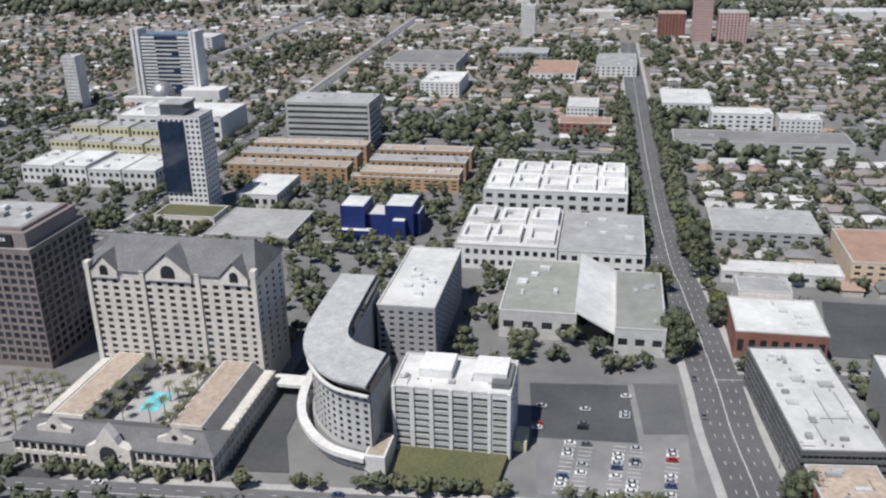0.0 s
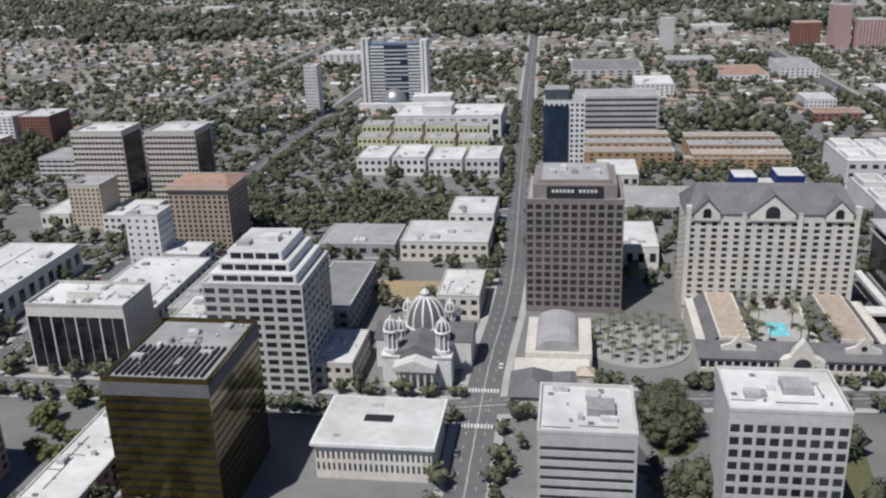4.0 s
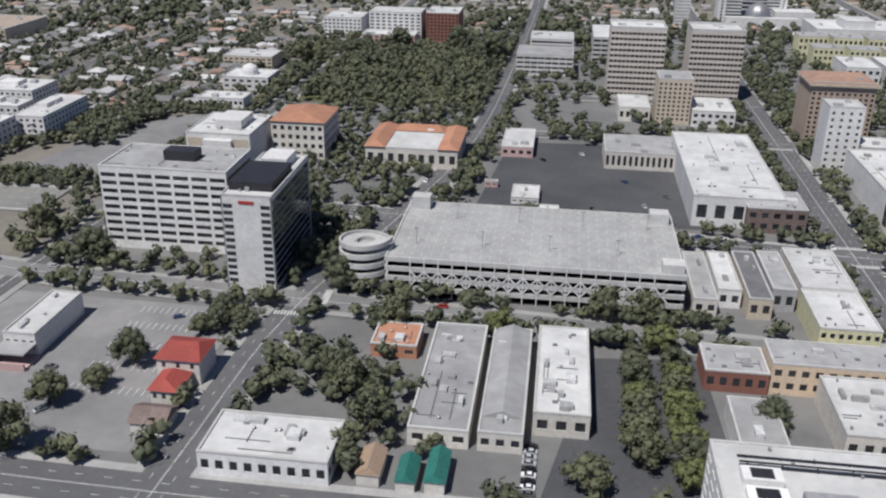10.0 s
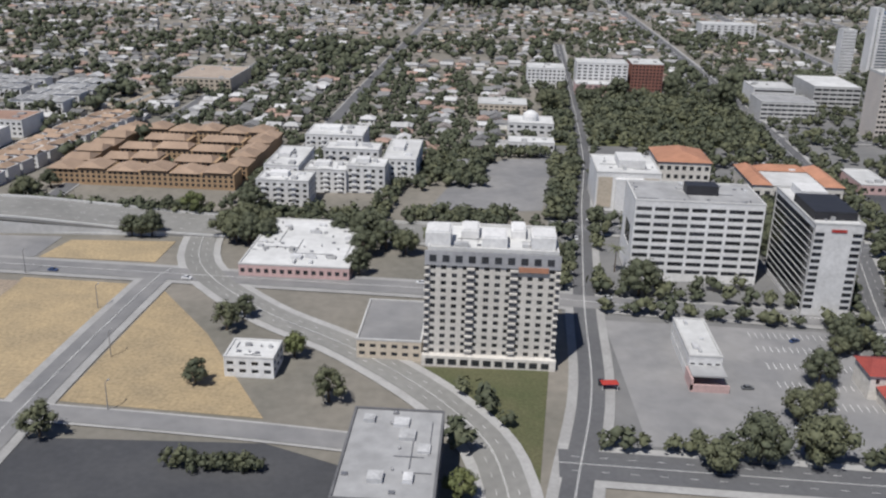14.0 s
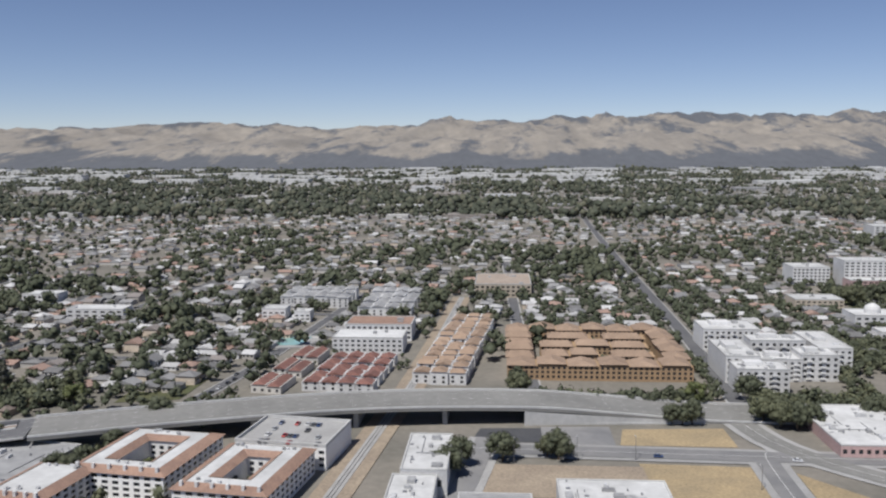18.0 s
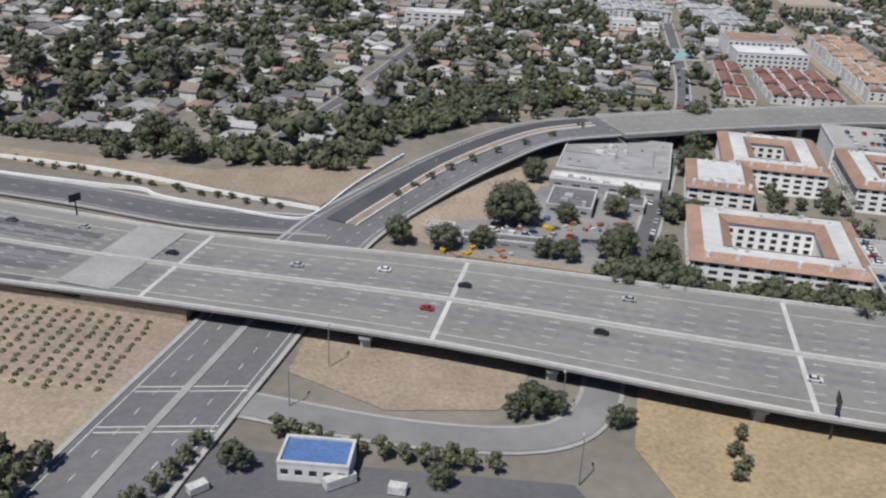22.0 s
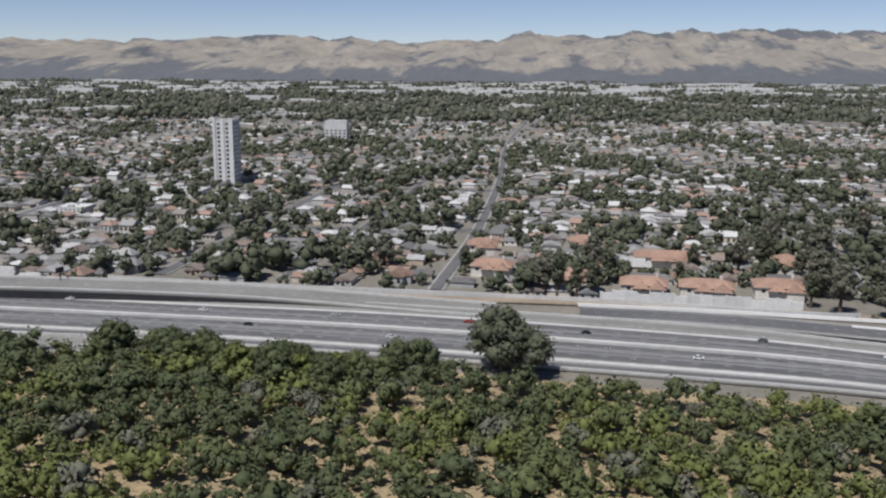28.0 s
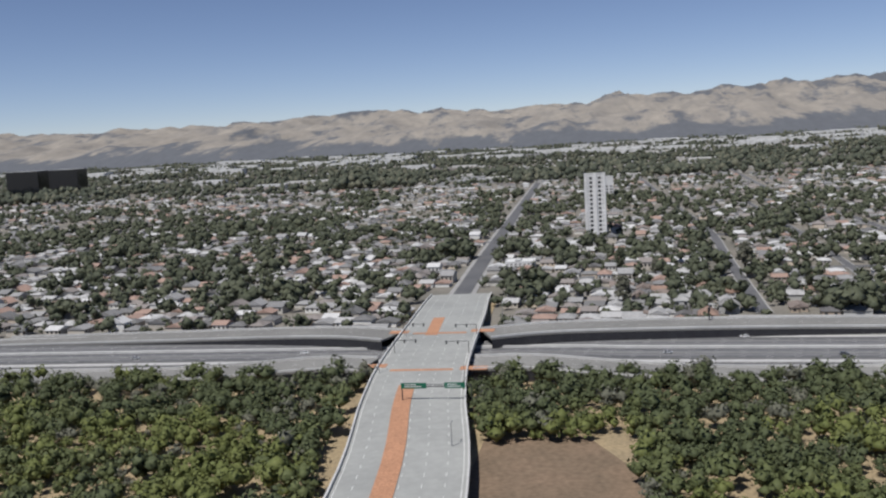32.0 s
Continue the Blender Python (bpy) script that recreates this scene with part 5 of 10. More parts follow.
    for k in range(5):
        for sg in (-1, 1):
            o = new("window", me)
            o.parent = ob
            o.matrix_basis = pose(sg * 6.03, 5 + k * 1.4 if k < 3 else 17 + k * 1.6, 2.4, 0, 0, 90)


basilica()
low(-180, -172, 112, 128, 5.4, "cream_wall", "white_roof", "white parish building", 4, 2, 2)
low(-160, -150, 147, 164, 6.0, "cream_wall", "white_roof", "white stepped building", 4, 2, 2)
low(-189, -178, 134, 164, 7.6, "grey_wall", "pale_asphalt", "parking deck with a pale top", 4, 3, 0)
low(-176, -151.5, 186, 205, 5.6, "cream_wall", "white_roof", "long white building", 10, 2, 5)
low(-165, -151.5, 206, 224, 7.5, "white_wall", "white_roof", "white building with a bright roof", 5, 3, 4)
low(-200, -178, 188, 206, 4.0, "grey_wall", "grey_roof", "low grey building", 6, 1, 3)
for k in range(4):
    low(-210 + 14 * k, -197.5 + 14 * k, 279 - 1.2 * k, 300 - 1.2 * k, 6.4 + 0.6 * (k % 2), "white_wall", "white_roof", "white modern row building", 5, 2, 3)
for k in range(4):
    low(-216 + 14 * k, -204 + 14 * k, 307 - k, 316 - k, 8.2, "lemon_wall", "grey_roof", "pale yellow apartment row", 6, 3, 2, sides="S")
    low(-218 + 14 * k, -206 + 14 * k, 325 - k, 335 - k, 9.6, "lemon_wall", "grey_roof", "pale yellow apartment row", 6, 3, 2, sides="S")
low(-207, -160, 342, 370, 10.0, "white_wall", "white_roof", "long white theatre hall", 10, 2, 8, sides="S")
low(-195, -182, 344, 358, 13.5, "white_wall", "white_roof", "white stage tower", 3, 1, 1)

# white and blue tower with its low podium
take(-141, -122, 250, 270)
ob = building("blue_tower", "white gridded tower with a tall dark blue glass bay", -138.5, -125, 252, 262, 32.5, "white_wall", "grey_roof",
              [("S", 8, 18, 1, 32, 0.55, 0.55), ("E", 5, 18, 1, 32, 0.5, 0.5), ("W", 5, 18, 1, 32, 0.5, 0.5)], units=3, category="office building")
b = B()
box(b, -7.0, 1.4, -0.5, 3, 8, 31.0)
part("glass_bay", b, M["glass_blue"], ob, "dark blue glass bay")
b = B()
box(b, -6.4, 1.3, 1.0, 9, 32.5, 36.0)
part("crown", b, M["glass_pale"], ob)
b = B()
box(b, -6.6, 1.5, 0.8, 9.2, 36.0, 36.3)
part("crown_roof", b, M["grey_roof"], ob)
low(-138, -118, 240, 251, 4.2, "cream_wall", "grass", "low podium with a planted roof", 8, 1, 0, sides="S")
low(-120, -106, 262, 285, 4.6, "white_wall", "white_roof", "white low building", 5, 1, 3)
ob = low(-128, -93.5, 334, 352, 19.4, "concrete", "grey_roof", "pale concrete office block with window bands", 1, 8, 6, sides="SE", fw=0.96, fh=0.45)
low(-116, -90, 228, 252, 3.4, "grey_wall", "grey_roof", "low parking structure", 6, 1, 0)
low(-118, -106, 183, 205, 6.0, "white_wall", "white_roof", "white hall beside the tower", 4, 1, 3)


def city_hall():
    take(-245, -200, 408, 440)
    ob = thing("city_hall", "tall glass city hall with white fins and a glass dome", "city hall", -221, 416, 0)
    b = B()
    box(b, -16, 14, 3, 12, 0, 33)
    part("tower", b, M["glass_pale"], ob, "pale blue glass tower")
    b = B()
    box(b, -5.5, 7, 2.6, 3.0, 4, 32)
    part("glass_bay", b, M["glass_blue"], ob)
    for k in range(12):
        b = B()
        box(b, -5.5, 7 if k % 4 else 3, 2.35, 2.6, 6 + k * 2.1, 6.75 + k * 2.1)
        part("floor_band", b, M["pale_concrete"], ob)
    for k in range(18):
        b = B()
        box(b, -16.2, -5.5, 2.4, 3.0, 2 + k * 1.7, 2.7 + k * 1.7)
        part("floor_band", b, M["white_wall"], ob)
        b = B()
        box(b, 7, 14.2, 2.4, 3.0, 2 + k * 1.7, 2.7 + k * 1.7)
        part("floor_band", b, M["white_wall"], ob)
    for x in (-17.6, -15, 13.6, 15.6):
        b = B()
        box(b, x, x + 1.5, 1.6, 11, 0, 35.5 if x < 0 else 34.5)
        part("fin", b, M["white_wall"], ob)
    b = B()
    lathe(b, 1, -8, [(6.2, 0), (6.2, 5)] + [(6.2 * math.cos(a), 5 + 6.6 * math.sin(a)) for a in np.linspace(0.1, 1.5, 8)], 20)
    part("dome", b, M["steel"], ob, "silvery metal and glass dome")
    b = B()
    box(b, 10, 30, -6, 6, 0, 7)
    box(b, -16, 20, -16, -12, 0, 5)
    part("wing", b, M["white_wall"], ob)


city_hall()
take(-243, -219, 113, 128)
ob = building("black_office", "black glass office block framed in pale stone under a bright roof", -242, -220.2, 114, 127, 15.4, "cream_wall", "white_roof",
              [("S", 8, 1, 1.2, 13.2, 0.965, 0.99), ("W", 4, 1, 1.2, 13.2, 0.96, 0.99)], "glass_dark", units=6, category="office building", parapet=0.7)
for k in range(5):
    b = B()
    box(b, -10.9 + k * 5.45 - 0.14, -10.9 + k * 5.45 + 0.14, -0.1, 0.1, 1.0, 13.4)
    part("mullion", b, M["white_wall"], ob)
b = B()
box(b, -3.5, 3.5, 4, 4.3, 15.5, 17.2)
part("roof_sign", b, M["cream_wall"], ob)
low(-241, -222, 128, 164, 8.0, "white_wall", "white_roof", "white building with a bright roof", 6, 2, 9)
low(-220, -206, 133, 165, 7.2, "grey_wall", "grey_roof", "grey flat-roofed building", 5, 2, 5)
low(-212.4, -203.5, 114.5, 131, 11.4, "brown_wall", "white_roof", "dark brown brick office with window bands", 1, 6, 3, fw=0.9, fh=0.45)
take(-247, -237, 167, 177)
building("white_tower", "slim white tower with a blank side", -246.2, -237, 167.5, 176.5, 18.4, "white_wall", "white_roof", [("S", 4, 9, 1, 17.8, 0.35, 0.45), ("E", 6, 9, 1, 17.8, 0.5, 0.5)], units=2)
low(-236.4, -226, 166, 176.5, 8, "white_wall", "white_roof", "white annexe", 3, 3, 1)
take(-246, -226, 191, 208)
ob = building("bank_tower", "old tan brick bank tower with a red tile cornice", -245.2, -227, 192, 208, 19.6, "tan_wall", "grey_roof", [("S", 11, 11, 1, 17.0, 0.5, 0.6), ("E", 8, 11, 1, 17.0, 0.45, 0.6)], units=3, parapet=0, category="office building")
b = B()
box(b, -9.9, 9.9, -0.8, 16.8, 18.6, 19.2)
part("cornice", b, M["beige_wall"], ob)
b = B()
hip(b, -9.8, 9.8, -0.7, 16.7, 19.2, 21.4, 4)
part("tile_roof", b, M["tile"], ob)
take(-288, -276, 210, 222)
building("hotel_block", "narrow cream office tower with close windows", -287.3, -276.5, 210, 222, 14.6, "beige_wall", "grey_roof", [("S", 7, 9, 1, 13.8, 0.5, 0.55)], units=2)
low(-276, -262.5, 208, 226, 5.2, "white_wall", "white_roof", "white arcaded building", 6, 2, 3)
low(-299, -289, 211, 228, 4.6, "cream_wall", "white_roof", "cream hall with arched windows", 5, 1, 1)
for x0, x1 in ((-302, -283), (-274.5, -256.5)):
    take(x0, x1, 240, 258)
    building("office_tower", "twin pale office tower with rows of dark windows", x0, x1, 241, 256, 24.6, "tower_stone", "white_roof", [("S", 13, 12, 0.8, 24, 0.86, 0.5), ("E", 1, 1, 0.8, 24, 0.9, 0.95)], "glass", units=3, category="office building", parapet=0.9)
low(-336, -314, 272, 290, 8, "pale_concrete", "grey_roof", "pale concrete parking structure", 8, 4, 0, fw=0.9)
low(-332, -314, 300, 318, 9, "white_wall", "white_roof", "white office with dark window bands", 1, 5, 3, fw=0.94)
low(-306, -286, 300, 330, 10.5, "pale_concrete", "white_roof", "pale parking structure", 6, 5, 0, fw=0.9)
low(-286, -265, 122, 175, 7.4, "white_wall", "white_roof", "large white hall with a bright stepped roof", 5, 1, 8)
low(-274, -260.6, 119.8, 132, 6.0, "brown_wall", "grey_roof", "dark brown brick building", 5, 2, 3)
low(-305, -283, 161, 178, 4.8, "cream_wall", "grey_roof", "cream civic building with a colonnade", 14, 1, 5, fw=0.5, fh=0.7)
low(-334, -325, 167, 186, 2.9, "pink_wall", "white_roof", "pink low shop with a white roof", 4, 1, 2)
take(-246, -222, 56, 82)
ob = building("octagon_office", "rose granite office tower with cut corners and small square windows", -244.4, -225.4, 57.5, 78, 13.2, "rose_stone", "grey_roof",
              [("S", 9, 7, 0.8, 12.8, 0.55, 0.55), ("W", 9, 7, 0.8, 12.8, 0.55, 0.55), ("E", 9, 7, 0.8, 12.8, 0.55, 0.55)], units=0, category="office building", parapet=0.4)
b = B()
c = [(-7.6, 3.6), (-5.2, 1.4), (5.2, 1.4), (7.6, 3.6), (7.6, 16.5), (5.2, 18.8), (-5.2, 18.8), (-7.6, 16.5)]
prism(b, c, 13.2, 14.8)
part("upper_storey", b, M["rose_stone"], ob)
b = B()
prism(b, [(x * 0.93, 10 + (y - 10) * 0.93) for x, y in c], 14.8, 14.9)
part("upper_roof", b, M["grey_roof"], ob)
b = B()
box(b, -4, 4.5, 5, 12, 14.9, 16.0)
part("plant_room", b, M["cream_wall"], ob)
for k in range(3):
    b = B()
    cyl(b, 5.6, 6 + 2.6 * k, 14.9, 16.2, 0.8, 0.8, 12)
    part("cooling_tower", b, M["clutter"], ob)
low(-214.6, -204.6, 64, 93, 4.6, "pink_wall", "white_roof", "pink brick building with a white roof", 4, 2, 6, sides="SWE")
low(-270.5, -260.4, 81, 100, 4.8, "cream_wall", "white_roof", "old cream shop building", 4, 2, 3)
low(-271, -260.6, 65, 80.5, 4.8, "lemon_wall", "white_roof", "pale yellow corner building with a white roof", 7, 2, 2)
for k in range(4):
    low(-291 + 5 * k, -286.6 + 5 * k, 76 + (k % 2) * 4, 98, 3.4 + 0.4 * k, ["cream_wall", "white_wall", "beige_wall", "grey_wall"][k], ["grey_roof", "white_roof", "slate_roof", "grey_roof"][k], "small old shop house", 2, 1, 2, sides="S")
low(-282, -261, 50, 58, 5.6, "peach_wall", "grey_roof", "peach stucco building with a grey roof", 10, 2, 2)
low(-275, -261.5, 33, 49, 4.6, "cream_wall", "white_roof", "cream shop building with a worn roof", 6, 1, 6)
low(-292.4, -282.3, 49.5, 58, 3.8, "brick", "grey_roof", "red brick shop", 5, 1, 2)
low(-290, -283, 24, 43, 3.2, "white_wall", "grey_roof", "long low store", 3, 1, 3)
ob = low(-297.5, -258, -4, 16, 13.6, "white_wall", "white_roof", "large white office block with roof machinery", 12, 8, 3, sides="SW", fw=0.7, fh=0.5)
for y in (5.5, 9.2, 12.9):
    b = B()
    box(b, -17.2, -12.6, y - 1.3, y + 1.3, 13.66, 14.7)
    unit = part("cooling_unit", b, M["white_trim"], ob)
    b = B()
    box(b, -16.2, -13.6, y - 0.9, y + 0.9, 14.7, 14.76)
    part("cooling_fan", b, M["dark_steel_and_shade"], unit, "dark fan grille")
for y, z in ((17.0, 14.0), (15.2, 13.9), (15.6, 14.2)):
    b = B()
    box(b, -17, 17, y - 0.09, y + 0.09, z - 0.09, z + 0.09)
    for x in range(-16, 17, 4):
        box(b, x - 0.06, x + 0.06, y - 0.06, y + 0.06, 13.64, z)
    part("roof_pipe", b, M["dark_steel_and_shade"], ob, "long dark roof pipe on short feet")
for x0, x1, y0, y1, zz, m in ((-11.2, -5.4, 4.2, 9.4, 15.4, "grey_wall"), (1.6, 9.0, 3.0, 6.6, 15.0, "slate_roof"), (3.4, 6.6, 2.2, 3.0, 14.6, "white_trim"), (7.6, 9.2, 12.8, 14.2, 14.8, "clutter"), (9.6, 10.4, 11.6, 14.4, 14.5, "dark_steel_and_shade"), (0.2, 1.2, 9.6, 12.6, 14.3, "clutter"), (13.6, 16.0, 12.6, 14.2, 14.8, "ochre_wall")):
    b = B()
    box(b, x0, x1, y0, y1, 13.66, zz)
    box(b, x0 + 0.2, x1 - 0.2, y0 + 0.15, y1 - 0.15, zz, zz + 0.1)
    part("roof_machine", b, M[m], ob)

low(-328.8, -322, 129.5, 139, 1.6, "white_wall", "white_roof", "small white kiosk hut on the lot", 4, 1, 3, sides="S")
low(-322, -317, 121.5, 126, 1.4, "grey_wall", "white_roof", "small pale attendant shelter", 3, 1, 1, sides="S")
low(-336.4, -333, 140.5, 142, 1.5, "pink_wall", "red_tile", "small pink ticket booth", 2, 1, 0, sides="S")


def garage():
    x0, x1, y0, y1, h = -350, -293, 75, 106, 8.6
    take(-360, -292, 73, 107)
    ob = thing("parking_garage", "large grey parking garage with white cross-braced sides", "parking garage", 0, 0, 0)
    w = x1 - x0
    # floors and inner block near-black: the shade between storeys, put into colour
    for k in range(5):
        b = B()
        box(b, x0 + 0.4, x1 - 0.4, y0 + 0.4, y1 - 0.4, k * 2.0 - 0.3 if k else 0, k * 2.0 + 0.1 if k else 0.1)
        part("floor_slab", b, M["dark_steel_and_shade"], ob)
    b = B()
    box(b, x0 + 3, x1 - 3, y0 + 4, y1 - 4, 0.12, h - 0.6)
    part("core", b, M["dark_steel_and_shade"], ob)
    for k in range(1, 5):
        b = B()
        z = 2.0 * k
        box(b, x0, x1, y0, y0 + 0.35, z - 0.5, z + 0.45)
        box(b, x1 - 0.35, x1, y0 + 0.35, y1, z - 0.5, z + 0.45)
        box(b, x0, x0 + 0.35, y0 + 0.35, y1, z - 0.5, z + 0.45)
        box(b, x0 + 0.35, x1 - 0.35, y1 - 0.35, y1, z - 0.5, z + 0.45)
        part("guard_wall", b, M["pale_concrete"], ob)
    for k in range(18):
        xa, xb = x0 + 5 + k * (w - 8) / 18, x0 + 5 + (k + 1) * (w - 8) / 18
        b = B()
        for za, zb in ((2.4, 5.6), (5.6, 2.4)):
            v = [b.verts.new(p) for p in ((xa, y0 - 0.12, za), (xb, y0 - 0.12, zb), (xb, y0 - 0.12, zb + 0.42), (xa, y0 - 0.12, za + 0.42))]
            b.faces.new(v)
            v = [b.verts.new(p) for p in ((xa, y0 - 0.02, za), (xb, y0 - 0.02, zb), (xb, y0 - 0.02, zb + 0.42), (xa, y0 - 0.02, za + 0.42))]
            b.faces.new(v[::-1])
        box(b, xa - 0.1, xa + 0.1, y0 - 0.1, y0 + 0.2, 0, 8.4)
        part("cross_brace", b, M["white_wall"], ob)
    b = B()
    box(b, x0 + 0.35, x1 - 0.35, y0 + 0.35, y1 - 0.35, 8.1, 8.2)
    part("top_deck", b, M["concrete"], ob, "pale worn top parking deck")
    b = B()
    for k in range(9):
        for j in range(28):
            box(b, x0 + 3 + j * 1.9, x0 + 3.08 + j * 1.9, y0 + 2 + k * 3.4, y0 + 3.6 + k * 3.4, 8.2, 8.215)
    part("bay_marking", b, M["paint"], ob, kind="stuff")
    for x, y, q in ((x0 + 3, y1 - 3, 2.8), (x1 - 3, y1 - 4, 2.4), (x1 - 2.4, y0 + 2.2, 2.0)):
        b = B()
        box(b, x - 2, x + 2, y - 1.6, y + 1.6, 8.2, 8.2 + q)
        part("stair_tower", b, M["pale_concrete"], ob)
    for k in range(8):
        b = B()
        cyl(b, x0 + 5 + k * 6.6, y0 + 8 + (k % 2) * 14, 8.2, 11.4, 0.06, 0.05, 6)
        box(b, x0 + 4.5 + k * 6.6, x0 + 5.5 + k * 6.6, y0 + 7.9 + (k % 2) * 14, y0 + 8.1 + (k % 2) * 14, 11.4, 11.5)
        part("lamp_post", b, M["steel"], ob)
    cx, cy = -354.6, 80
    for k in range(5):
        b = B()
        n = 40
        pts = [(cx + 5.2 * math.cos(a), cy + 5.2 * math.sin(a), 0.5 + 1.95 * k + 1.95 * i / n) for i, a in enumerate(np.linspace(0, 2 * math.pi, n))]
        ribbon(b, pts, -0.2, 0.2, 1.0, 0.6)
        ribbon(b, pts, 0.2, 2.9, 0.3, 0)
        part("ramp_turn", b, M["pale_concrete"], ob)
    b = B()
    lathe(b, cx, cy, [(2.1, 0), (2.1, 9.4), (1.9, 9.4), (1.9, 8.6)], 24)
    part("ramp_core", b, M["concrete"], ob)


garage()
for x0, x1, y0, y1, h, lab in ((-337.5, -328.5, 28, 60, 3.0, 1), (-327.2, -320.6, 28, 59.5, 3.2, 0), (-319.4, -311, 33, 59.8, 4.0, 2)):
    ob = low(x0, x1, y0, y1, h, "cream_wall", "white_roof" if lab == 2 else "grey_roof", "long narrow store with a worn patched roof", 3, 1, 9, sides="S")
    if lab == 0:
        b = B()
        hip(b, -3.2, 3.2, 4, 31, h + 0.06, h + 1.3, 0.0)
        part("pitched_roof", b, M["grey_roof"], ob)
low(-365, -346.5, 16.8, 27, 3.8, "white_wall", "white_roof", "white store with a bright roof", 9, 1, 5)
low(-348, -340, 52, 60, 2.4, "orange_tile", "orange_tile", "orange-roofed restaurant patio", 3, 1, 2, sides="S")
for x0, x1, y0, y1, h, mt in ((-343, -339.5, 17.5, 24, 2.0, "tan_tile"), (-337.5, -334.5, 17, 23, 1.8, "teal_roof"), (-333.5, -330.4, 17, 24.5, 2.2, "teal_roof")):
    ob = thing("garden_hut", "small hut with a pitched roof among trees", "hut", (x0 + x1) / 2, y0, 0)
    take(x0, x1, y0, y1)
    w, d = x1 - x0, y1 - y0
    b = B()
    box(b, -w / 2 + 0.2, w / 2 - 0.2, 0.2, d - 0.2, 0, h)
    part("wall", b, M["cream_wall"], ob)
    b = B()
    hip(b, -w / 2, w / 2, 0, d, h, h + 1.2, 0.3)
    part("roof", b, M[mt], ob)

take(-414, -386, 89, 105)
ob = building("office_block", "white gridded office block with deep horizontal windows", -414, -386, 89, 105, 18.4, "white_wall", "grey_roof",
              [("S", 7, 9, 1.4, 17.6, 0.84, 0.52), ("E", 1, 9, 1.4, 17.6, 0.9, 0.5), ("W", 1, 1, 1, 17, 0.5, 0.3)], "glass", units=4, category="office building")
b = B()
box(b, -2, 5, 6, 10, 18.46, 20.6)
part("plant_room", b, M["dark_steel_and_shade"], ob)
take(-382, -371, 73, 100)
ob = building("office_tower", "white-fronted office tower with dark glass sides and a red sign", -381.1, -371.2, 73, 99, 19.8, "white_wall", "white_roof",
              [("E", 1, 12, 1.0, 19, 0.97, 0.93), ("W", 1, 12, 1, 19, 0.97, 0.93)], "glass_dark", units=4, category="office building")
for k in range(12):
    for x in (-3.7, 3.7):
        b = B()
        box(b, x - 0.9, x + 0.9, -0.06, 0.05, 1.8 + k * 1.42, 2.55 + k * 1.42)
        part("window", b, M["glass"], ob)
b = B()
box(b, -1.5, 1.5, -0.14, -0.02, 18.3, 18.9)
part("sign", b, M["red_sign"], ob)
b = B()
box(b, -4.3, 4.3, 3, 16, 19.86, 21.6)
part("plant_screen", b, M["dark_steel_and_shade"], ob)
b = B()
box(b, -2.5, 3, 17, 24, 19.86, 21.8)
part("plant_room", b, M["white_wall"], ob)
ob = low(-416.6, -399, 140, 160, 10.8, "white_wall", "white_roof", "white civic building with tan panels and a stepped roof", 0, 0, 4, sides="")
for x0, x1 in ((-8.3, -4.4), (4.2, 8.3)):
    b = B()
    box(b, x0, x1, -0.12, -0.02, 1.0, 9.6)
    part("panel", b, M["beige_wall"], ob, "blank tan wall panel")
b = B()
box(b, -3.6, 4.0, -1.4, -0.02, 0, 9.4)
part("bay", b, M["white_wall"], ob, "projecting white bay")
b = B()
box(b, -2.4, 5.0, 5, 15, 10.86, 13.2)
part("upper_storey", b, M["white_wall"], ob, "white set-back upper storey")
for x0, x1, y0, y1, h, lab in ((-397.6, -382.6, 154, 171, 10.8, "white courthouse with an orange tile roof"), (-370.5, -345, 152, 174, 5.6, "low building with orange tile roofs round a white terrace")):
    ob = low(x0, x1, y0, y1, h, "cream_wall", "white_roof", lab, 7 if h > 6 else 9, 4 if h > 6 else 1, 2)
    w, d = x1 - x0, y1 - y0
    if h > 6:
        b = B()
        hip(b, -w / 2 - 0.4, w / 2 + 0.4, -0.4, d + 0.4, h + 0.3, h + 2.4, 5)
        part("tile_roof", b, M["orange_tile"], ob)
    else:
        for a in ((-w / 2 - 0.4, -w / 2 + 5.5, -0.4, d + 0.4), (w / 2 - 5.5, w / 2 + 0.4, -0.4, d + 0.4), (-w / 2 + 5.5, w / 2 - 5.5, d - 6, d + 0.4)):
            b = B()
            hip(b, *a, h + 0.3, h + 1.7, 2.4)
            part("tile_roof", b, M["orange_tile"], ob)
ob = low(-409.8, -404, 43, 59, 4.2, "white_wall", "white_roof", "small white bank with a pink front canopy", 4, 1, 4, sides="SW")
b = B()
box(b, -3.3, 3.3, -5, 0, 0, 0.4)
box(b, -3.3, -2.9, -5, 0, 0.4, 2.4)
box(b, -3.3, 3.3, -5, -4.6, 0.4, 1.4)
part("drive_in", b, M["pink_wall"], ob)
b = B()
box(b, -3.0, 3.0, -4, 0.2, 2.4, 2.7)
part("canopy", b, M["grey_roof"], ob)
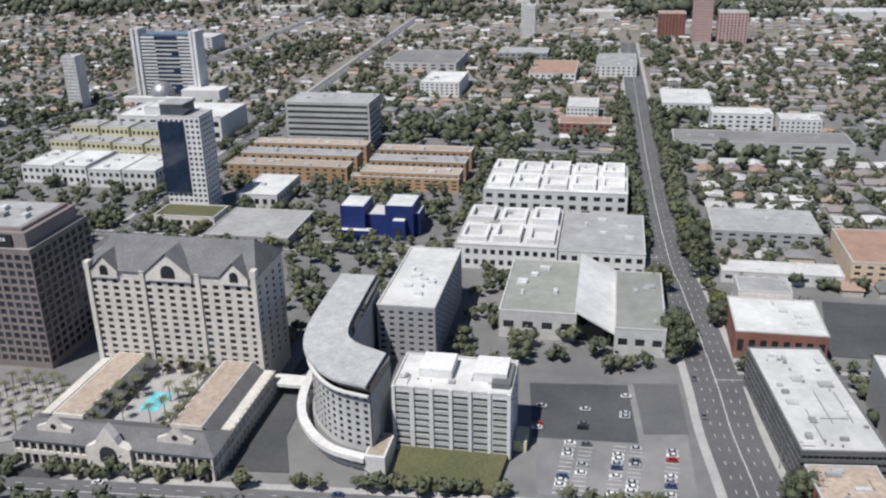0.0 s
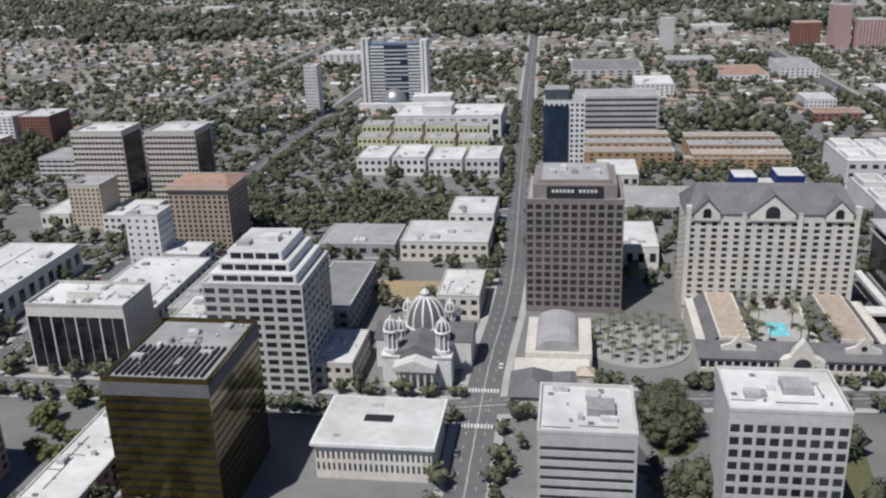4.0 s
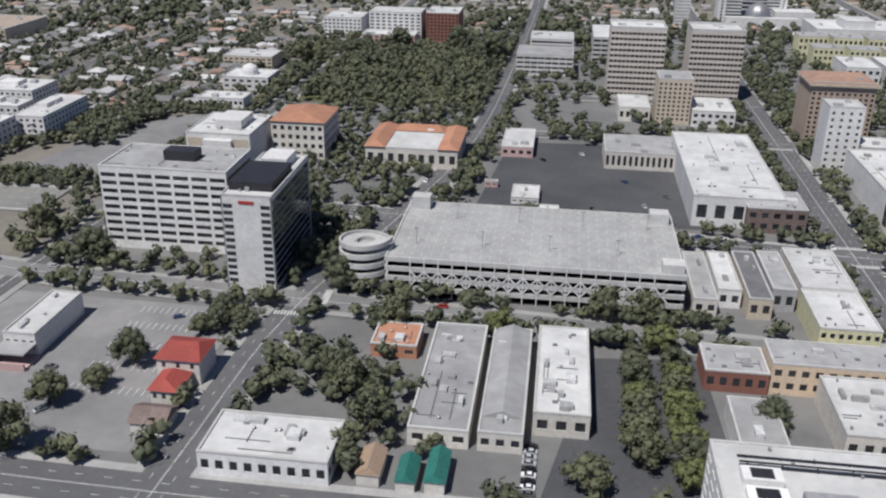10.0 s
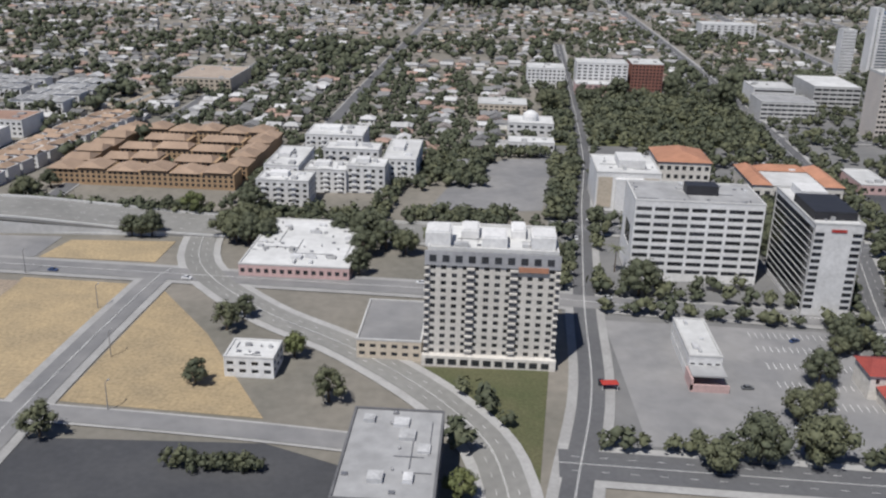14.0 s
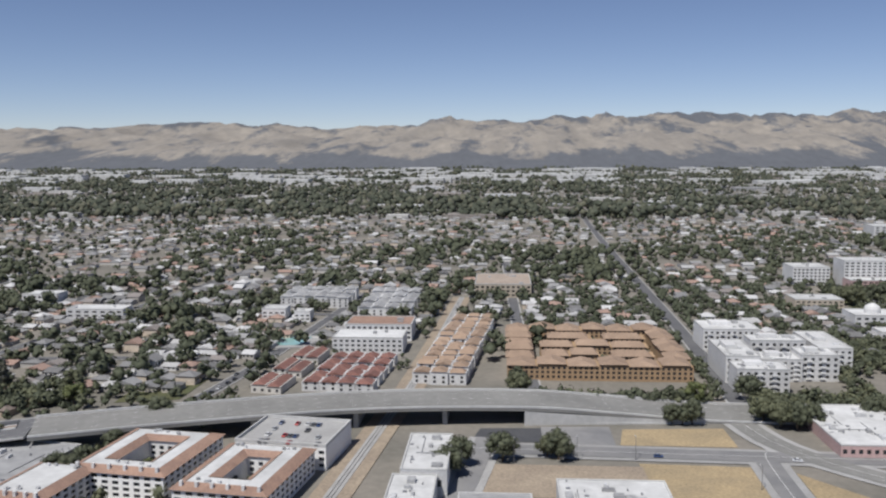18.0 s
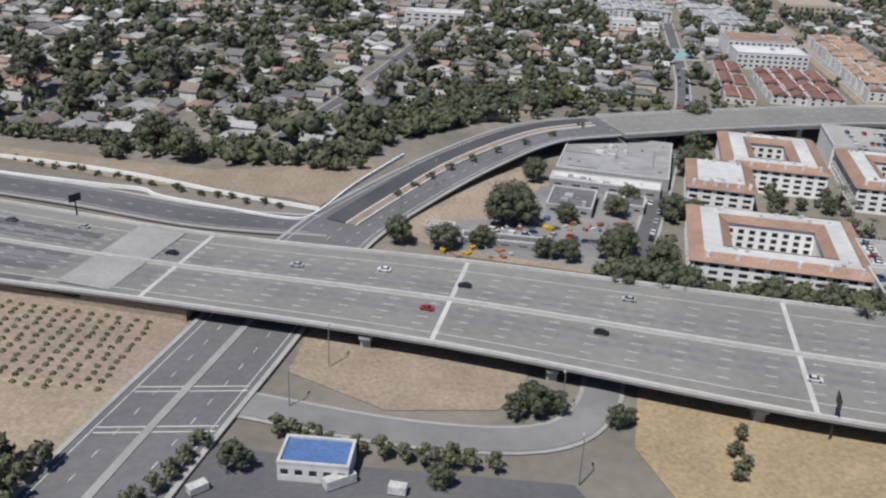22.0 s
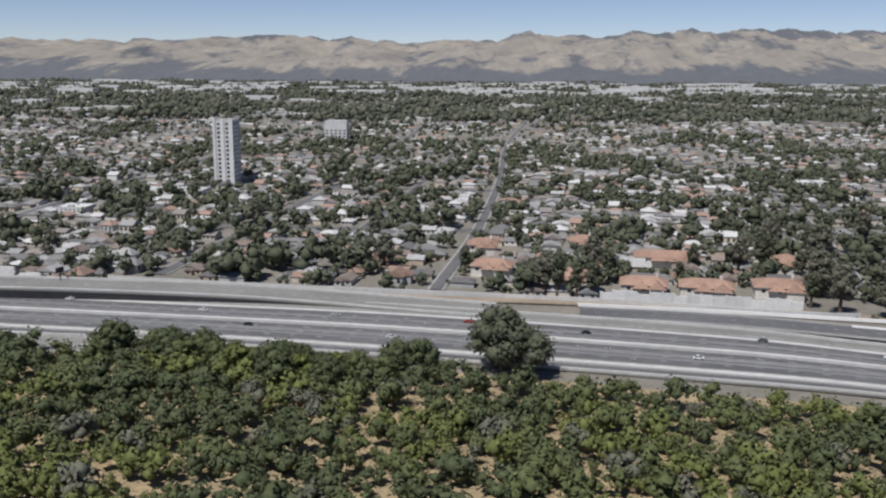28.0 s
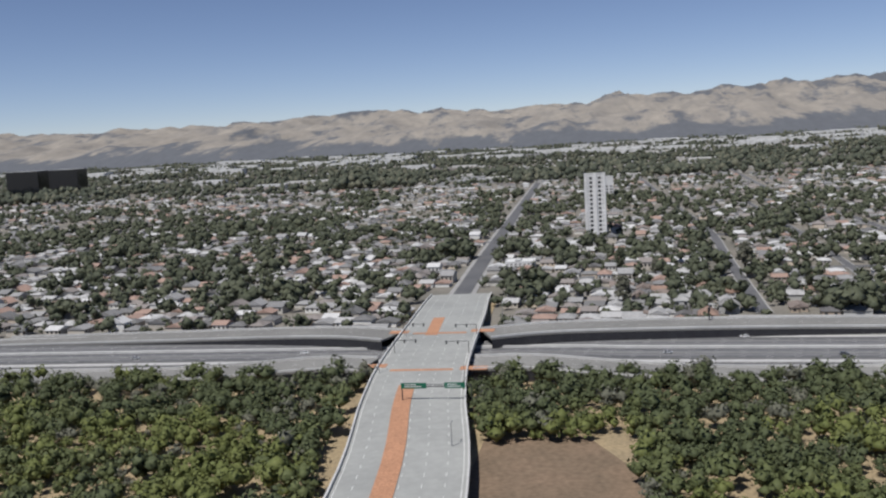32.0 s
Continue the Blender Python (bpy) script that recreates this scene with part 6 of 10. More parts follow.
for x0, x1, y0, y1, h in ((-380.4, -373.2, 38.5, 45.5, 4.6), (-379, -374.6, 32.5, 38, 2.6)):
    ob = thing("red_roofed_house", "white house with a bright red tile roof", "house", (x0 + x1) / 2, y0, 0)
    take(x0, x1, y0, y1)
    w, d = x1 - x0, y1 - y0
    b = B()
    box(b, -w / 2, w / 2, 0, d, 0, h)
    part("wall", b, M["cream_wall"], ob)
    b = B()
    hip(b, -w / 2 - 0.4, w / 2 + 0.4, -0.4, d + 0.4, h, h + 1.5, 1.6)
    part("roof", b, M["crimson_tile"], ob)
    for k in range(3):
        o = new("window", pane(0.6, 0.9, M["glass"]))
        o.parent = ob
        o.matrix_basis = pose(-w / 3 + k * w / 3, 0, h - 1.5)
ob = thing("house", "small house with a brown pitched roof", "house", -376, 24.5, 0)
b = B()
box(b, -2.6, 2.6, 0, 5, 0, 2.0)
part("wall", b, M["cream_wall"], ob)
b = B()
hip(b, -3, 3, -0.3, 5.3, 2.0, 3.4, 0)
part("roof", b, M["brown_wall"], ob)

# white apartment tower by the curved road
take(-457, -433, 44, 60)
ob = building("apartment_tower", "white apartment tower with paired windows and roof plant", -456, -433.6, 44, 57.5, 21.6, "cream_wall", "white_roof",
              [("S", 12, 13, 1.8, 20.6, 0.5, 0.55), ("E", 7, 13, 1.8, 20.6, 0.5, 0.55)], units=8, category="apartment block", parapet=0.6)
for x, d, w, h in ((-9.6, 1.5, 4.4, 2.6), (-4.2, 6.5, 3.2, 1.4), (0.2, 2.0, 4.4, 1.8), (4.4, 7.0, 2.6, 1.5), (8.6, 1.5, 4.2, 2.4)):
    b = B()
    box(b, x - w / 2, x + w / 2, d, d + 5.4, 21.66, 21.6 + h)
    box(b, x - w / 2 + 0.3, x + w / 2 - 0.3, d + 0.3, d + 5.1, 21.6 + h, 21.85 + h)
    part("penthouse", b, M["white_wall"], ob)
for x, w in ((-11.3, 0.7), (-3.75, 1.3), (3.75, 1.3), (11.3, 0.7)):  # balcony bays and corner strips: flat dark strips paint the shade of recesses
    b = B()
    box(b, x - w / 2, x + w / 2, -0.12, -0.02, 2.4, 19.4)
    bay = part("balcony_bay", b, M["slate_roof"], ob, "flat dark strip painted as the shade of a balcony bay")
    b = B()
    for k in range(12):
        box(b, x - w / 2 - 0.05, x + w / 2 + 0.05, -0.5, -0.12, 2.6 + k * 1.42, 2.95 + k * 1.42)
    part("balcony", b, M["cream_wall"], bay, "pale balcony fronts", kind="stuff")
b = B()
box(b, -11.7, 11.7, -0.25, -0.02, 18.9, 21.5)
part("top_band", b, M["grey_wall"], ob, "grey upper storeys")
b = B()
for k in range(10):
    box(b, -10.9 + k * 2.25, -9.7 + k * 2.25, -0.31, -0.25, 19.6, 20.8)
part("upper_glazing", b, M["glass"], ob, kind="stuff")
b = B()
box(b, 4.5, 9.6, -0.5, -0.31, 18.3, 19.2)
part("sign", b, M["orange_tile"], ob)
b = B()
box(b, -11.9, 11.9, -1.2, 0.0, 0, 2.0)
part("base", b, M["cream_wall"], ob)
b = B()
for k in range(11):
    box(b, -11.2 + k * 2.05, -9.8 + k * 2.05, -1.26, -1.2, 0.4, 1.5)
part("shop_front", b, M["glass"], ob, kind="stuff")
low(-468.5, -456.8, 44, 62, 3.8, "beige_wall", "pale_asphalt", "parking podium with a cream wall", 6, 2, 0)
low(-500, -475.6, 80, 112, 2.9, "pink_wall", "white_roof", "broad low shop with a patched white roof", 14, 1, 16, sides="SE")
ob = low(-490, -481.4, 35, 42, 3.7, "white_wall", "white_roof", "small white villa block", 4, 2, 2, sides="SE")
low(-464, -451, -8, 14, 7.6, "slate_roof", "grey_roof", "dark glass office with a pale roof", 4, 4, 6, glass="glass_dark", fw=0.9, fh=0.6)
for x0, x1, y0, y1, h in ((-509.5, -495, 132, 142, 7.0), (-510, -500, 143, 166, 8.2), (-499, -487, 146, 156, 6.6), (-487, -476, 147, 157, 7.8), (-478, -468, 158, 184, 7.4), (-497, -480, 165, 174, 8.2), (-507, -488, 186, 202, 7.4)):
    ob = low(x0, x1, y0, y1, h, "white_wall", "white_roof", "white modern apartment block with stacked balconies", max(4, int((x1 - x0) / 1.9)), 4, 3, sides="SE", fw=0.46, fh=0.52)
    w, d = x1 - x0, y1 - y0
    b = B()
    for k in range(int(w / 4)):
        x = -w / 2 + 2.2 + 4 * k
        for j in range(4):
            z = 0.7 + j * (h - 0.8) / 4
            box(b, x - 0.8, x + 0.8, -0.7, 0.0, z, z + 0.12)
            box(b, x - 0.8, x + 0.8, -0.7, -0.62, z + 0.12, z + 0.55)
    part("balcony", b, M["white_trim"], ob, "stacked white balconies", kind="stuff")
    b = B()
    box(b, -w * 0.3, w * 0.05, d * 0.4, d * 0.75, h + 0.06, h + 1.3)
    part("roof_house", b, M["white_wall"], ob)
ob = low(-440, -423, 229, 243, 4.6, "white_wall", "white_roof", "white mansion with a domed tower", 6, 2, 0)
b = B()
lathe(b, 0, 6, [(3, 4.6), (3, 6.4), (2.6, 7.4), (1.4, 8.2), (0.3, 8.6)], 14)
part("cupola", b, M["white_wall"], ob)
for x0, x1, y0, y1, h, wl in ((-407, -383, 330, 345, 13, "white_wall"), (-381, -366, 332, 350, 13, "brick"), (-408, -384, 318, 329, 5, "pink_wall"), (-430, -412, 335, 352, 9, "white_wall"), (-452, -432, 262, 276, 5, "beige_wall"), (-440, -424, 205, 214, 3, "white_wall")):
    low(x0, x1, y0, y1, h, wl, "white_roof", "block of flats behind the park", 9, max(1, int(h / 1.6)), 3, sides="S", fw=0.6)

# halls and dormitory towers far behind the first view
for x0, x1, y0, y1, h, wl, rf in ((50, 62, 625, 640, 30, "pink_wall", "grey_roof"), (66, 84, 620, 636, 20, "pink_wall", "grey_roof"), (28, 46, 640, 655, 17, "brick", "tile"), (-66, -56, 640, 650, 22, "white_wall", "white_roof"),
                                  (40, 64, 372, 384, 10, "white_wall", "white_roof"), (66, 82, 368, 380, 9, "white_wall", "white_roof"), (24, 90, 346, 364, 5, "pale_concrete", "pale_asphalt"), (22, 44, 408, 440, 6, "white_wall", "white_roof"),
                                  (-20, -6, 396, 416, 6, "white_wall", "white_roof"), (-22, 0, 372, 384, 4.5, "brick", "tile"), (-130, -88, 500, 545, 6, "pale_concrete", "pale_asphalt"), (-96, -76, 440, 470, 7, "white_wall", "white_roof"),
                                  (-70, -40, 545, 565, 5, "grey_wall", "grey_roof"), (-45, -20, 480, 520, 5, "white_wall", "tile"), (-10, 12, 500, 540, 6, "white_wall", "grey_roof"), (30, 60, 250, 270, 4, "grey_wall", "grey_roof"),
                                  (30, 60, 222, 230, 3, "white_wall", "white_roof"), (62, 86, 225, 250, 6, "peach_wall", "tile"), (-263, -256, 394, 402, 25.5, "white_wall", "white_roof"), (-300, -262, 560, 580, 10, "white_wall", "white_roof")):
    low(x0, x1, y0, y1, h, wl, rf, "distant block with a flat roof", 8, max(1, int(h / 1.7)), 3, sides="S", fw=0.5)


# ---- freeway, ramps and bridges ----
EDGES = [(-430, -30, -440, -72, 3.2), (-480, -41, -492, -80, 3.2), (-560, -26, -570, -62, 3.2), (-622, -16, -632, -48, 3.2), (-666, -10.5, -672, -41.5, 3.2), (-714, -4, -718, -31, 3.2), (-757, 0, -761, -24.5, 3.0),
         (-790, 8.5, -795, -19, 2.0), (-840, 22, -838, -11, 0.9), (-875, 34, -873, -3, 0.6), (-945, 46, -947, 8, 0.5), (-1000, 50, -1000, 14, 0.5), (-1051, 54, -1056, 18, 0.5), (-1110, 58, -1110, 22, 0.5), (-1400, 62, -1400, 26, 0.5)]
STA = along(EDGES, 5)


def across(u, dz=0.0, lo=None, hi=None):
    """The line at the share u of the way from the far to the near edge of the freeway."""
    return [(s[0] + (s[2] - s[0]) * u, s[1] + (s[3] - s[1]) * u, s[4] + dz) for s in STA if (lo is None or s[0] >= lo) and (hi is None or s[0] <= hi)]


for s in STA:
    take(min(s[0], s[2]) - 5, max(s[0], s[2]) + 5, s[3], s[1])
b = B()
rows = [[b.verts.new(p) for p in ((s[0], s[1], s[4]), (s[2], s[3], s[4]), (s[2], s[3], s[4] - 0.38), (s[0], s[1], s[4] - 0.38))] for s in STA]
for u, v in zip(rows, rows[1:]):
    for k in range(4):
        b.faces.new((u[k], v[k], v[(k + 1) % 4], u[(k + 1) % 4]))
freeway = setting("road_freeway", b, M["freeway"], "wide grey concrete freeway, raised on piers and then level", "freeway")
for u0, u1 in ((0.07, 0.24), (0.30, 0.47), (0.53, 0.70), (0.76, 0.93)):
    b = B()
    rows = []
    for p, q in zip(across(u0), across(u1)):
        if p[0] > -757:
            rows.append([b.verts.new(v) for v in ((p[0], p[1], p[2] - 0.38), (q[0], q[1], q[2] - 0.38), (q[0], q[1], q[2] - 1.0), (p[0], p[1], p[2] - 1.0))])
    for u, v in zip(rows, rows[1:]):
        for k in range(4):
            b.faces.new((u[k], v[k], v[(k + 1) % 4], u[(k + 1) % 4]))
    part("girder", b, M["concrete"], freeway, "grey concrete box girder")
b = B()
for u in (0.2, 0.28, 0.36, 0.44, 0.58, 0.66, 0.74, 0.82):
    dashes(b, across(u), 0, 1.6, 4.4, 0.11, 0.02)
for u in (0.13, 0.50, 0.53, 0.89):
    ribbon(b, across(u), -0.06, 0.06, 0, 0.02)
part("lane_marking", b, M["paint"], freeway, kind="stuff")
for nm, u in (("barrier_far", 0.004), ("barrier_median", 0.515), ("barrier_near", 0.996)):
    b = B()
    ribbon(b, across(u), -0.2, 0.2, 0.5, 0.5)
    part("barrier", b, M["pale_concrete"], freeway, "low concrete barrier")
b = B()
for u0, u1 in ((0.22, 0.30), (0.315, 0.43), (0.50, 0.64), (0.66, 0.80), (0.895, 0.985)):
    rows = [(b.verts.new((p[0], p[1], p[2] + 0.008)), b.verts.new((q[0], q[1], q[2] + 0.008))) for p, q in zip(across(u0, hi=-775), across(u1, hi=-775))]
    for u, v in zip(rows, rows[1:]):
        b.faces.new((u[0], u[1], v[1], v[0]))
part("asphalt_lane", b, M["lane_asphalt"], freeway, "darker asphalt lanes", kind="stuff")
b = B()
for u, w in ((0.19, 1.6), (0.465, 1.8), (0.845, 1.7)):
    ribbon(b, across(u, 0.014, hi=-800), -w / 2, w / 2)
part("pale_shoulder", b, M["pale_concrete"], freeway, "pale concrete shoulder strips", kind="stuff")
b = B()
for u, w in ((0.33, 1.2), (0.62, 1.4), (0.70, 1.2), (0.40, 1.0)):
    ribbon(b, across(u, 0.012), -w / 2, w / 2)
part("worn_track", b, M["worn"], freeway, "darker worn wheel tracks", kind="stuff")
b = B()
for x0, x1 in ((-760.0, -758.6), (-716.2, -715.4), (-667.5, -666.7), (-622, -621.2), (-575, -574.2)):
    p = [q for q in across(0.0) if True]
    def edge_at(u, x):
        l = across(u)
        for a, c in zip(l, l[1:]):
            if (a[0] - x) * (c[0] - x) <= 0 and a[0] != c[0]:
                f = (x - a[0]) / (c[0] - a[0])
                return (x, a[1] + (c[1] - a[1]) * f, a[2] + (c[2] - a[2]) * f + 0.03)
    e0, e1 = edge_at(0.01, x0 + 1.2), edge_at(0.99, x0 - 2.4)
    if e0 and e1:
        ribbon(b, [e0, e1], -0.35, 0.35)
part("deck_joint", b, M["pale_concrete"], freeway, "pale deck joints", kind="stuff")
b = B()
ribbon(b, [(-768, 1.2, 3.0), (-772, -21, 2.9)], -4.5, 4.5, 0, 0.03)
part("approach_slab", b, M["walk"], freeway, "paler concrete approach slab")
pier = B()
box(pier, -0.7, 0.7, -1.6, 1.6, 0, 2.2)
box(pier, -0.8, 0.8, -2.4, 2.4, 1.8, 2.2)
pier = mesh_of("pier", pier, M["concrete"])
for x in (-728, -702, -676, -650, -624, -598, -572, -546):
    for u in (0.12, 0.36, 0.64, 0.9):
        e = edge_at(u, x)
        if e:
            o = new("pier", pier)
            o.parent = freeway
            o.location = (e[0], e[1], 0)
b = B()
prism(b, [(-752, -1.0), (-772, 1.5), (-772, -22), (-755, -24.5)], 0, 1.9)
prism(b, [(-772, 1.5), (-786, 4), (-786, -19.5), (-772, -22)], 0, 1.2)
part("abutment", b, M["dirt"], freeway, "earth bank at the end of the viaduct")


def road_strip(name, line, w, mat_name, label, thick=0.6, rail=True, lanes=2):
    c = along(line, 6)
    take_line([tuple(p) for p in c], w / 2 + 1)
    b = B()
    ribbon(b, c, -w / 2, w / 2, thick)
    ob = setting(name, b, M[mat_name], label, "road")
    if rail:
        for a in (-w / 2 + 0.1, w / 2 - 0.1):
            b = B()
            ribbon(b, c, a - 0.16, a + 0.16, 0.45, 0.45)
            part("parapet", b, M["pale_concrete"], ob)
    else:
        for a in (-w / 2 - 0.7, w / 2):
            b = B()
            ribbon(b, c, a, a + 0.7, 0.3, 0.1)
            part("kerb", b, M["walk"], ob, "pale concrete kerb and walk")
    b = B()
    for k in range(1, lanes):
        dashes(b, c, -w / 2 + w * k / lanes, 1.4, 3.0, 0.09, 0.02)
    for a in (-w / 2 + 0.9, w / 2 - 0.9):
        ribbon(b, c, a - 0.05, a + 0.05, 0, 0.02)
    part("lane_marking", b, M["paint"], ob, kind="stuff")
    return ob


ov = road_strip("road_overpass", [(-685, 77, 5), (-650, 90.5, 5.1), (-610, 103, 5), (-570, 108.5, 4.4), (-545, 111, 2.4), (-515, 112, 0.45), (-440, 113, 0.4)], 16.5, "freeway", "grey concrete overpass curving over the tracks", 0.8, True, 4)
for x, y in ((-664, 85), (-636, 95), (-612, 102), (-590, 106)):
    b = B()
    box(b, x - 0.6, x + 0.6, y - 6, y + 6, 0, 4.4)
    part("pier", b, M["concrete"], ov)
b = B()
prism(b, [(-568, 100.5), (-520, 104), (-520, 120), (-568, 117)], 0, 0.4)
part("verge", b, M["pale_concrete"], ov)
b = B()
v = [b.verts.new(p) for p in ((-570, 99.9, 0), (-545, 102.6, 0), (-515, 104, 0), (-515, 104, 0.42), (-545, 102.6, 1.7), (-570, 99.9, 3.7))]
b.faces.new(v)
part("retaining_wall", b, M["pale_concrete"], ov, "pale retaining wall of the ramp")
road_strip("road_ramp", [(-685, 77, 5), (-703, 71, 3.7), (-719, 52, 2.1), (-733, 27, 0.9), (-741, 6, 0.5), (-746, -28, 0.42), (-752, -66, 0.42), (-760, -130, 0.42)], 15.0, "street", "curving ramp road passing under the freeway", 0.5, False, 4)
b = B()
RAMP_MEDIAN = along([(-689, 77.5, 4.9), (-704, 70.5, 3.8), (-720, 51.5, 2.25), (-731, 30, 1.1), (-737.5, 14.5, 0.75)], 5)
ribbon(b, RAMP_MEDIAN, -0.95, 0.95, 0.3, 0.12)
median = setting("median_ramp", b, M["mulch"], "planted median of the ramp", "median")
for a in (-1.2, 0.95):
    b = B()
    ribbon(b, RAMP_MEDIAN, a, a + 0.25, 0.3, 0.2)
    part("kerb", b, M["white_trim"], median, "white kerb")
b = B()
ribbon(b, RAMP_MEDIAN, -5.6, -1.3, 0, 0.035)
setting("road_ramp_lane", b, M["dark_asphalt"], "newer dark asphalt lanes of the ramp", "road")
b = B()
ribbon(b, along([(-696, 81, 3.9), (-713, 68, 2.4), (-727, 46, 1.2), (-741, 22, 0.5)], 5), 0.6, 5.5, 0.3, 0.0)
setting("verge_ramp", b, M["mulch"], "planted bank beside the ramp", "verge")

road_strip("road_ramp", [(-741, 13.5, 0.5), (-765, 14.0, 0.56), (-790, 20.0, 0.62), (-815, 25.0, 0.66), (-840, 32, 0.72), (-875, 41, 0.66), (-905, 44.5, 0.6)], 8.4, "asphalt", "slip road joining the freeway beside a dry verge", 0.4, False, 2)
br = road_strip("road_bridge", [(-1094, -150, 3.4), (-1097.5, -60, 3.4), (-1103, -14, 3.4), (-1105.5, 17, 3.4), (-1106.5, 66, 3.2), (-1108, 92, 1.8), (-1109, 116, 0.42)], 20.5, "bridge", "broad street bridge over the freeway with an orange median", 0.9, True, 6)
b = B()
ribbon(b, along([(-1096, -150, 3.4), (-1099.6, -60, 3.4), (-1104.6, -18, 3.4), (-1106, -4, 3.4)], 5), -1.7, 1.7, 0.1, 0.12)
ribbon(b, [(-1108, 42, 3.3), (-1109, 64, 3.2)], -1.6, 1.6, 0.1, 0.12)
for x, y, w, d in ((-1093.5, 9, 6, 3.0), (-1095, 46, 6, 3.0), (-1116, 12, 5, 3), (-1117, 46, 5, 3), (-1105, 8, 14, 1.4), (-1106, 44, 14, 1.4)):
    box(b, x - w / 2, x + w / 2, y - d / 2, y + d / 2, 3.35, 3.46)
part("median", b, M["orange_paving"], br, "orange brick paving")
for line in ([(-1094, 14, 3.3), (-1081, 14.5, 3.1), (-1064, 11, 2.4), (-1043, 8.5, 1.5), (-1015, 9.5, 0.7), (-985, 12, 0.6)], [(-1094, 43, 3.3), (-1081, 47.5, 3.3), (-1064, 49.5, 3.2), (-1031, 50.5, 2.9), (-995, 51, 2.2), (-972, 50.5, 1.4), (-945, 47, 0.75), (-925, 44, 0.6)],
             [(-1118, 14, 3.3), (-1131, 16, 3.1), (-1150, 14, 2.4), (-1180, 14, 1.2), (-1220, 18, 0.6)], [(-1118, 43, 3.3), (-1131, 48, 3.2), (-1150, 52, 2.6), (-1190, 56, 1.4), (-1240, 58, 0.6)]):
    ob = road_strip("road_ramp", line, 11.5, "freeway", "pale concrete slip road rising to the bridge", 0.5, True, 2)
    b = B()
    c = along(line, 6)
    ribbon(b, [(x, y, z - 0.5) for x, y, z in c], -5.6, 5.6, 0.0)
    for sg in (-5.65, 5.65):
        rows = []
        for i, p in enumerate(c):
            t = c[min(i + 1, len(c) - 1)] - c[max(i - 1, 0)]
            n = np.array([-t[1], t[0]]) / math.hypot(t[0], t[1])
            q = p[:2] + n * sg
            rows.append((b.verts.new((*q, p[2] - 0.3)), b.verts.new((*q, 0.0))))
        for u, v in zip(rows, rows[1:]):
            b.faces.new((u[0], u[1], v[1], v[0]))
    part("retaining_wall", b, M["dark_steel_and_shade"], ob, "dark retaining wall")


for line, h in (([(-905, 50.5, 0.6), (-870, 47, 0.6), (-845, 43.5, 0.6), (-818.4, 39.6, 0.55), (-788.6, 34.1, 0.5), (-764.5, 26.5, 0.45), (-744.9, 21.4, 0.42)], 0.55),
                ([(-845, 36.8, 0.75), (-815.5, 29.9, 0.7), (-792.6, 26.6, 0.66), (-781.8, 25.6, 0.62), (-776.7, 22.4, 0.6), (-764.2, 18.9, 0.58), (-749.1, 15.6, 0.55), (-745, 19.2, 0.55), (-740.4, 34, 1.2), (-732.4, 52.4, 2.3)], 0.4)):
    b = B()
    ribbon(b, along(line, 5), -0.16, 0.16, 0.8, h)
    setting("kerb_wall", b, M["white_trim"], "low white concrete kerb wall along a dry verge", "kerb")
b = B()
ribbon(b, along([(-1000, 55.5, 0.5), (-960, 54.0, 0.5), (-925, 52.2, 0.5), (-905, 51.2, 0.5), (-875, 48.6, 0.5), (-850, 46.5, 0.5)], 5), 0.0, 3.6, 0.3, 0.12)
setting("verge_bank", b, M["dirt"], "dry reddish bank above the freeway", "verge")
b = B()
ribbon(b, along([(-743.5, -8, 0.5), (-746.5, -28, 0.42), (-752, -64, 0.42), (-760, -128, 0.42)], 5), -0.55, 0.55, 0.1, 0.12)
setting("median_street", b, M["walk"], "pale raised median of the street", "median")
b = B()
for y in (-41.5, -50.5):
    for k in (0, 1):
        ribbon(b, [(-755.5 + (y + 45) * 0.15, y - 1.2 - k * 1.1, 0.45), (-741.5 + (y + 45) * 0.15, y + 1.0 - k * 1.1, 0.45)], -0.09, 0.09)
setting("crosswalk", b, M["paint"], "white painted crosswalk lines", "crosswalk")


def overhead_sign(x, y, z, w, rz, panels, h=3.2, label="overhead sign gantry with green panels"):
    ob = thing("sign_gantry", label, "sign gantry", x, y, z, rz)
    for sx_ in (-w / 2, w / 2):
        b = B()
        cyl(b, sx_, 0, 0, h, 0.13, 0.1, 8)
        part("post", b, M["dark_steel_and_shade"], ob)
    b = B()
    box(b, -w / 2, w / 2, -0.1, 0.1, h - 0.5, h - 0.35)
    box(b, -w / 2, w / 2, -0.1, 0.1, h - 0.08, h)
    part("beam", b, M["dark_steel_and_shade"], ob)
    for px_, pw in panels:
        b = B()
        box(b, px_ - pw / 2, px_ + pw / 2, -0.2, -0.1, h - 0.75, h + 0.35)
        p = part("sign_panel", b, M["green_sign"], ob)
        for k in range(2):
            b = B()
            box(b, px_ - pw * 0.36, px_ + pw * (0.1 + 0.2 * k), -0.215, -0.2, h - 0.05 - 0.4 * k, h + 0.1 - 0.4 * k)
            part("sign_bar", b, M["paint"], p)
    return ob


overhead_sign(-1098.2, -14.5, 3.4, 13.5, 0, ((-4.4, 5.0), (3.6, 4.0)))


def lone_sign(x, y, z, h, w, rz):
    ob = thing("freeway_sign", "tall dark freeway sign seen from behind", "road sign", x, y, z, rz)
    b = B()
    cyl(b, 0, 0, 0, h, 0.16, 0.12, 8)
    part("post", b, M["dark_steel_and_shade"], ob)
    b = B()
    box(b, -w / 2, w / 2, -0.08, 0.08, h - 1.4, h)
    part("sign_panel", b, M["dark_steel_and_shade"], ob)


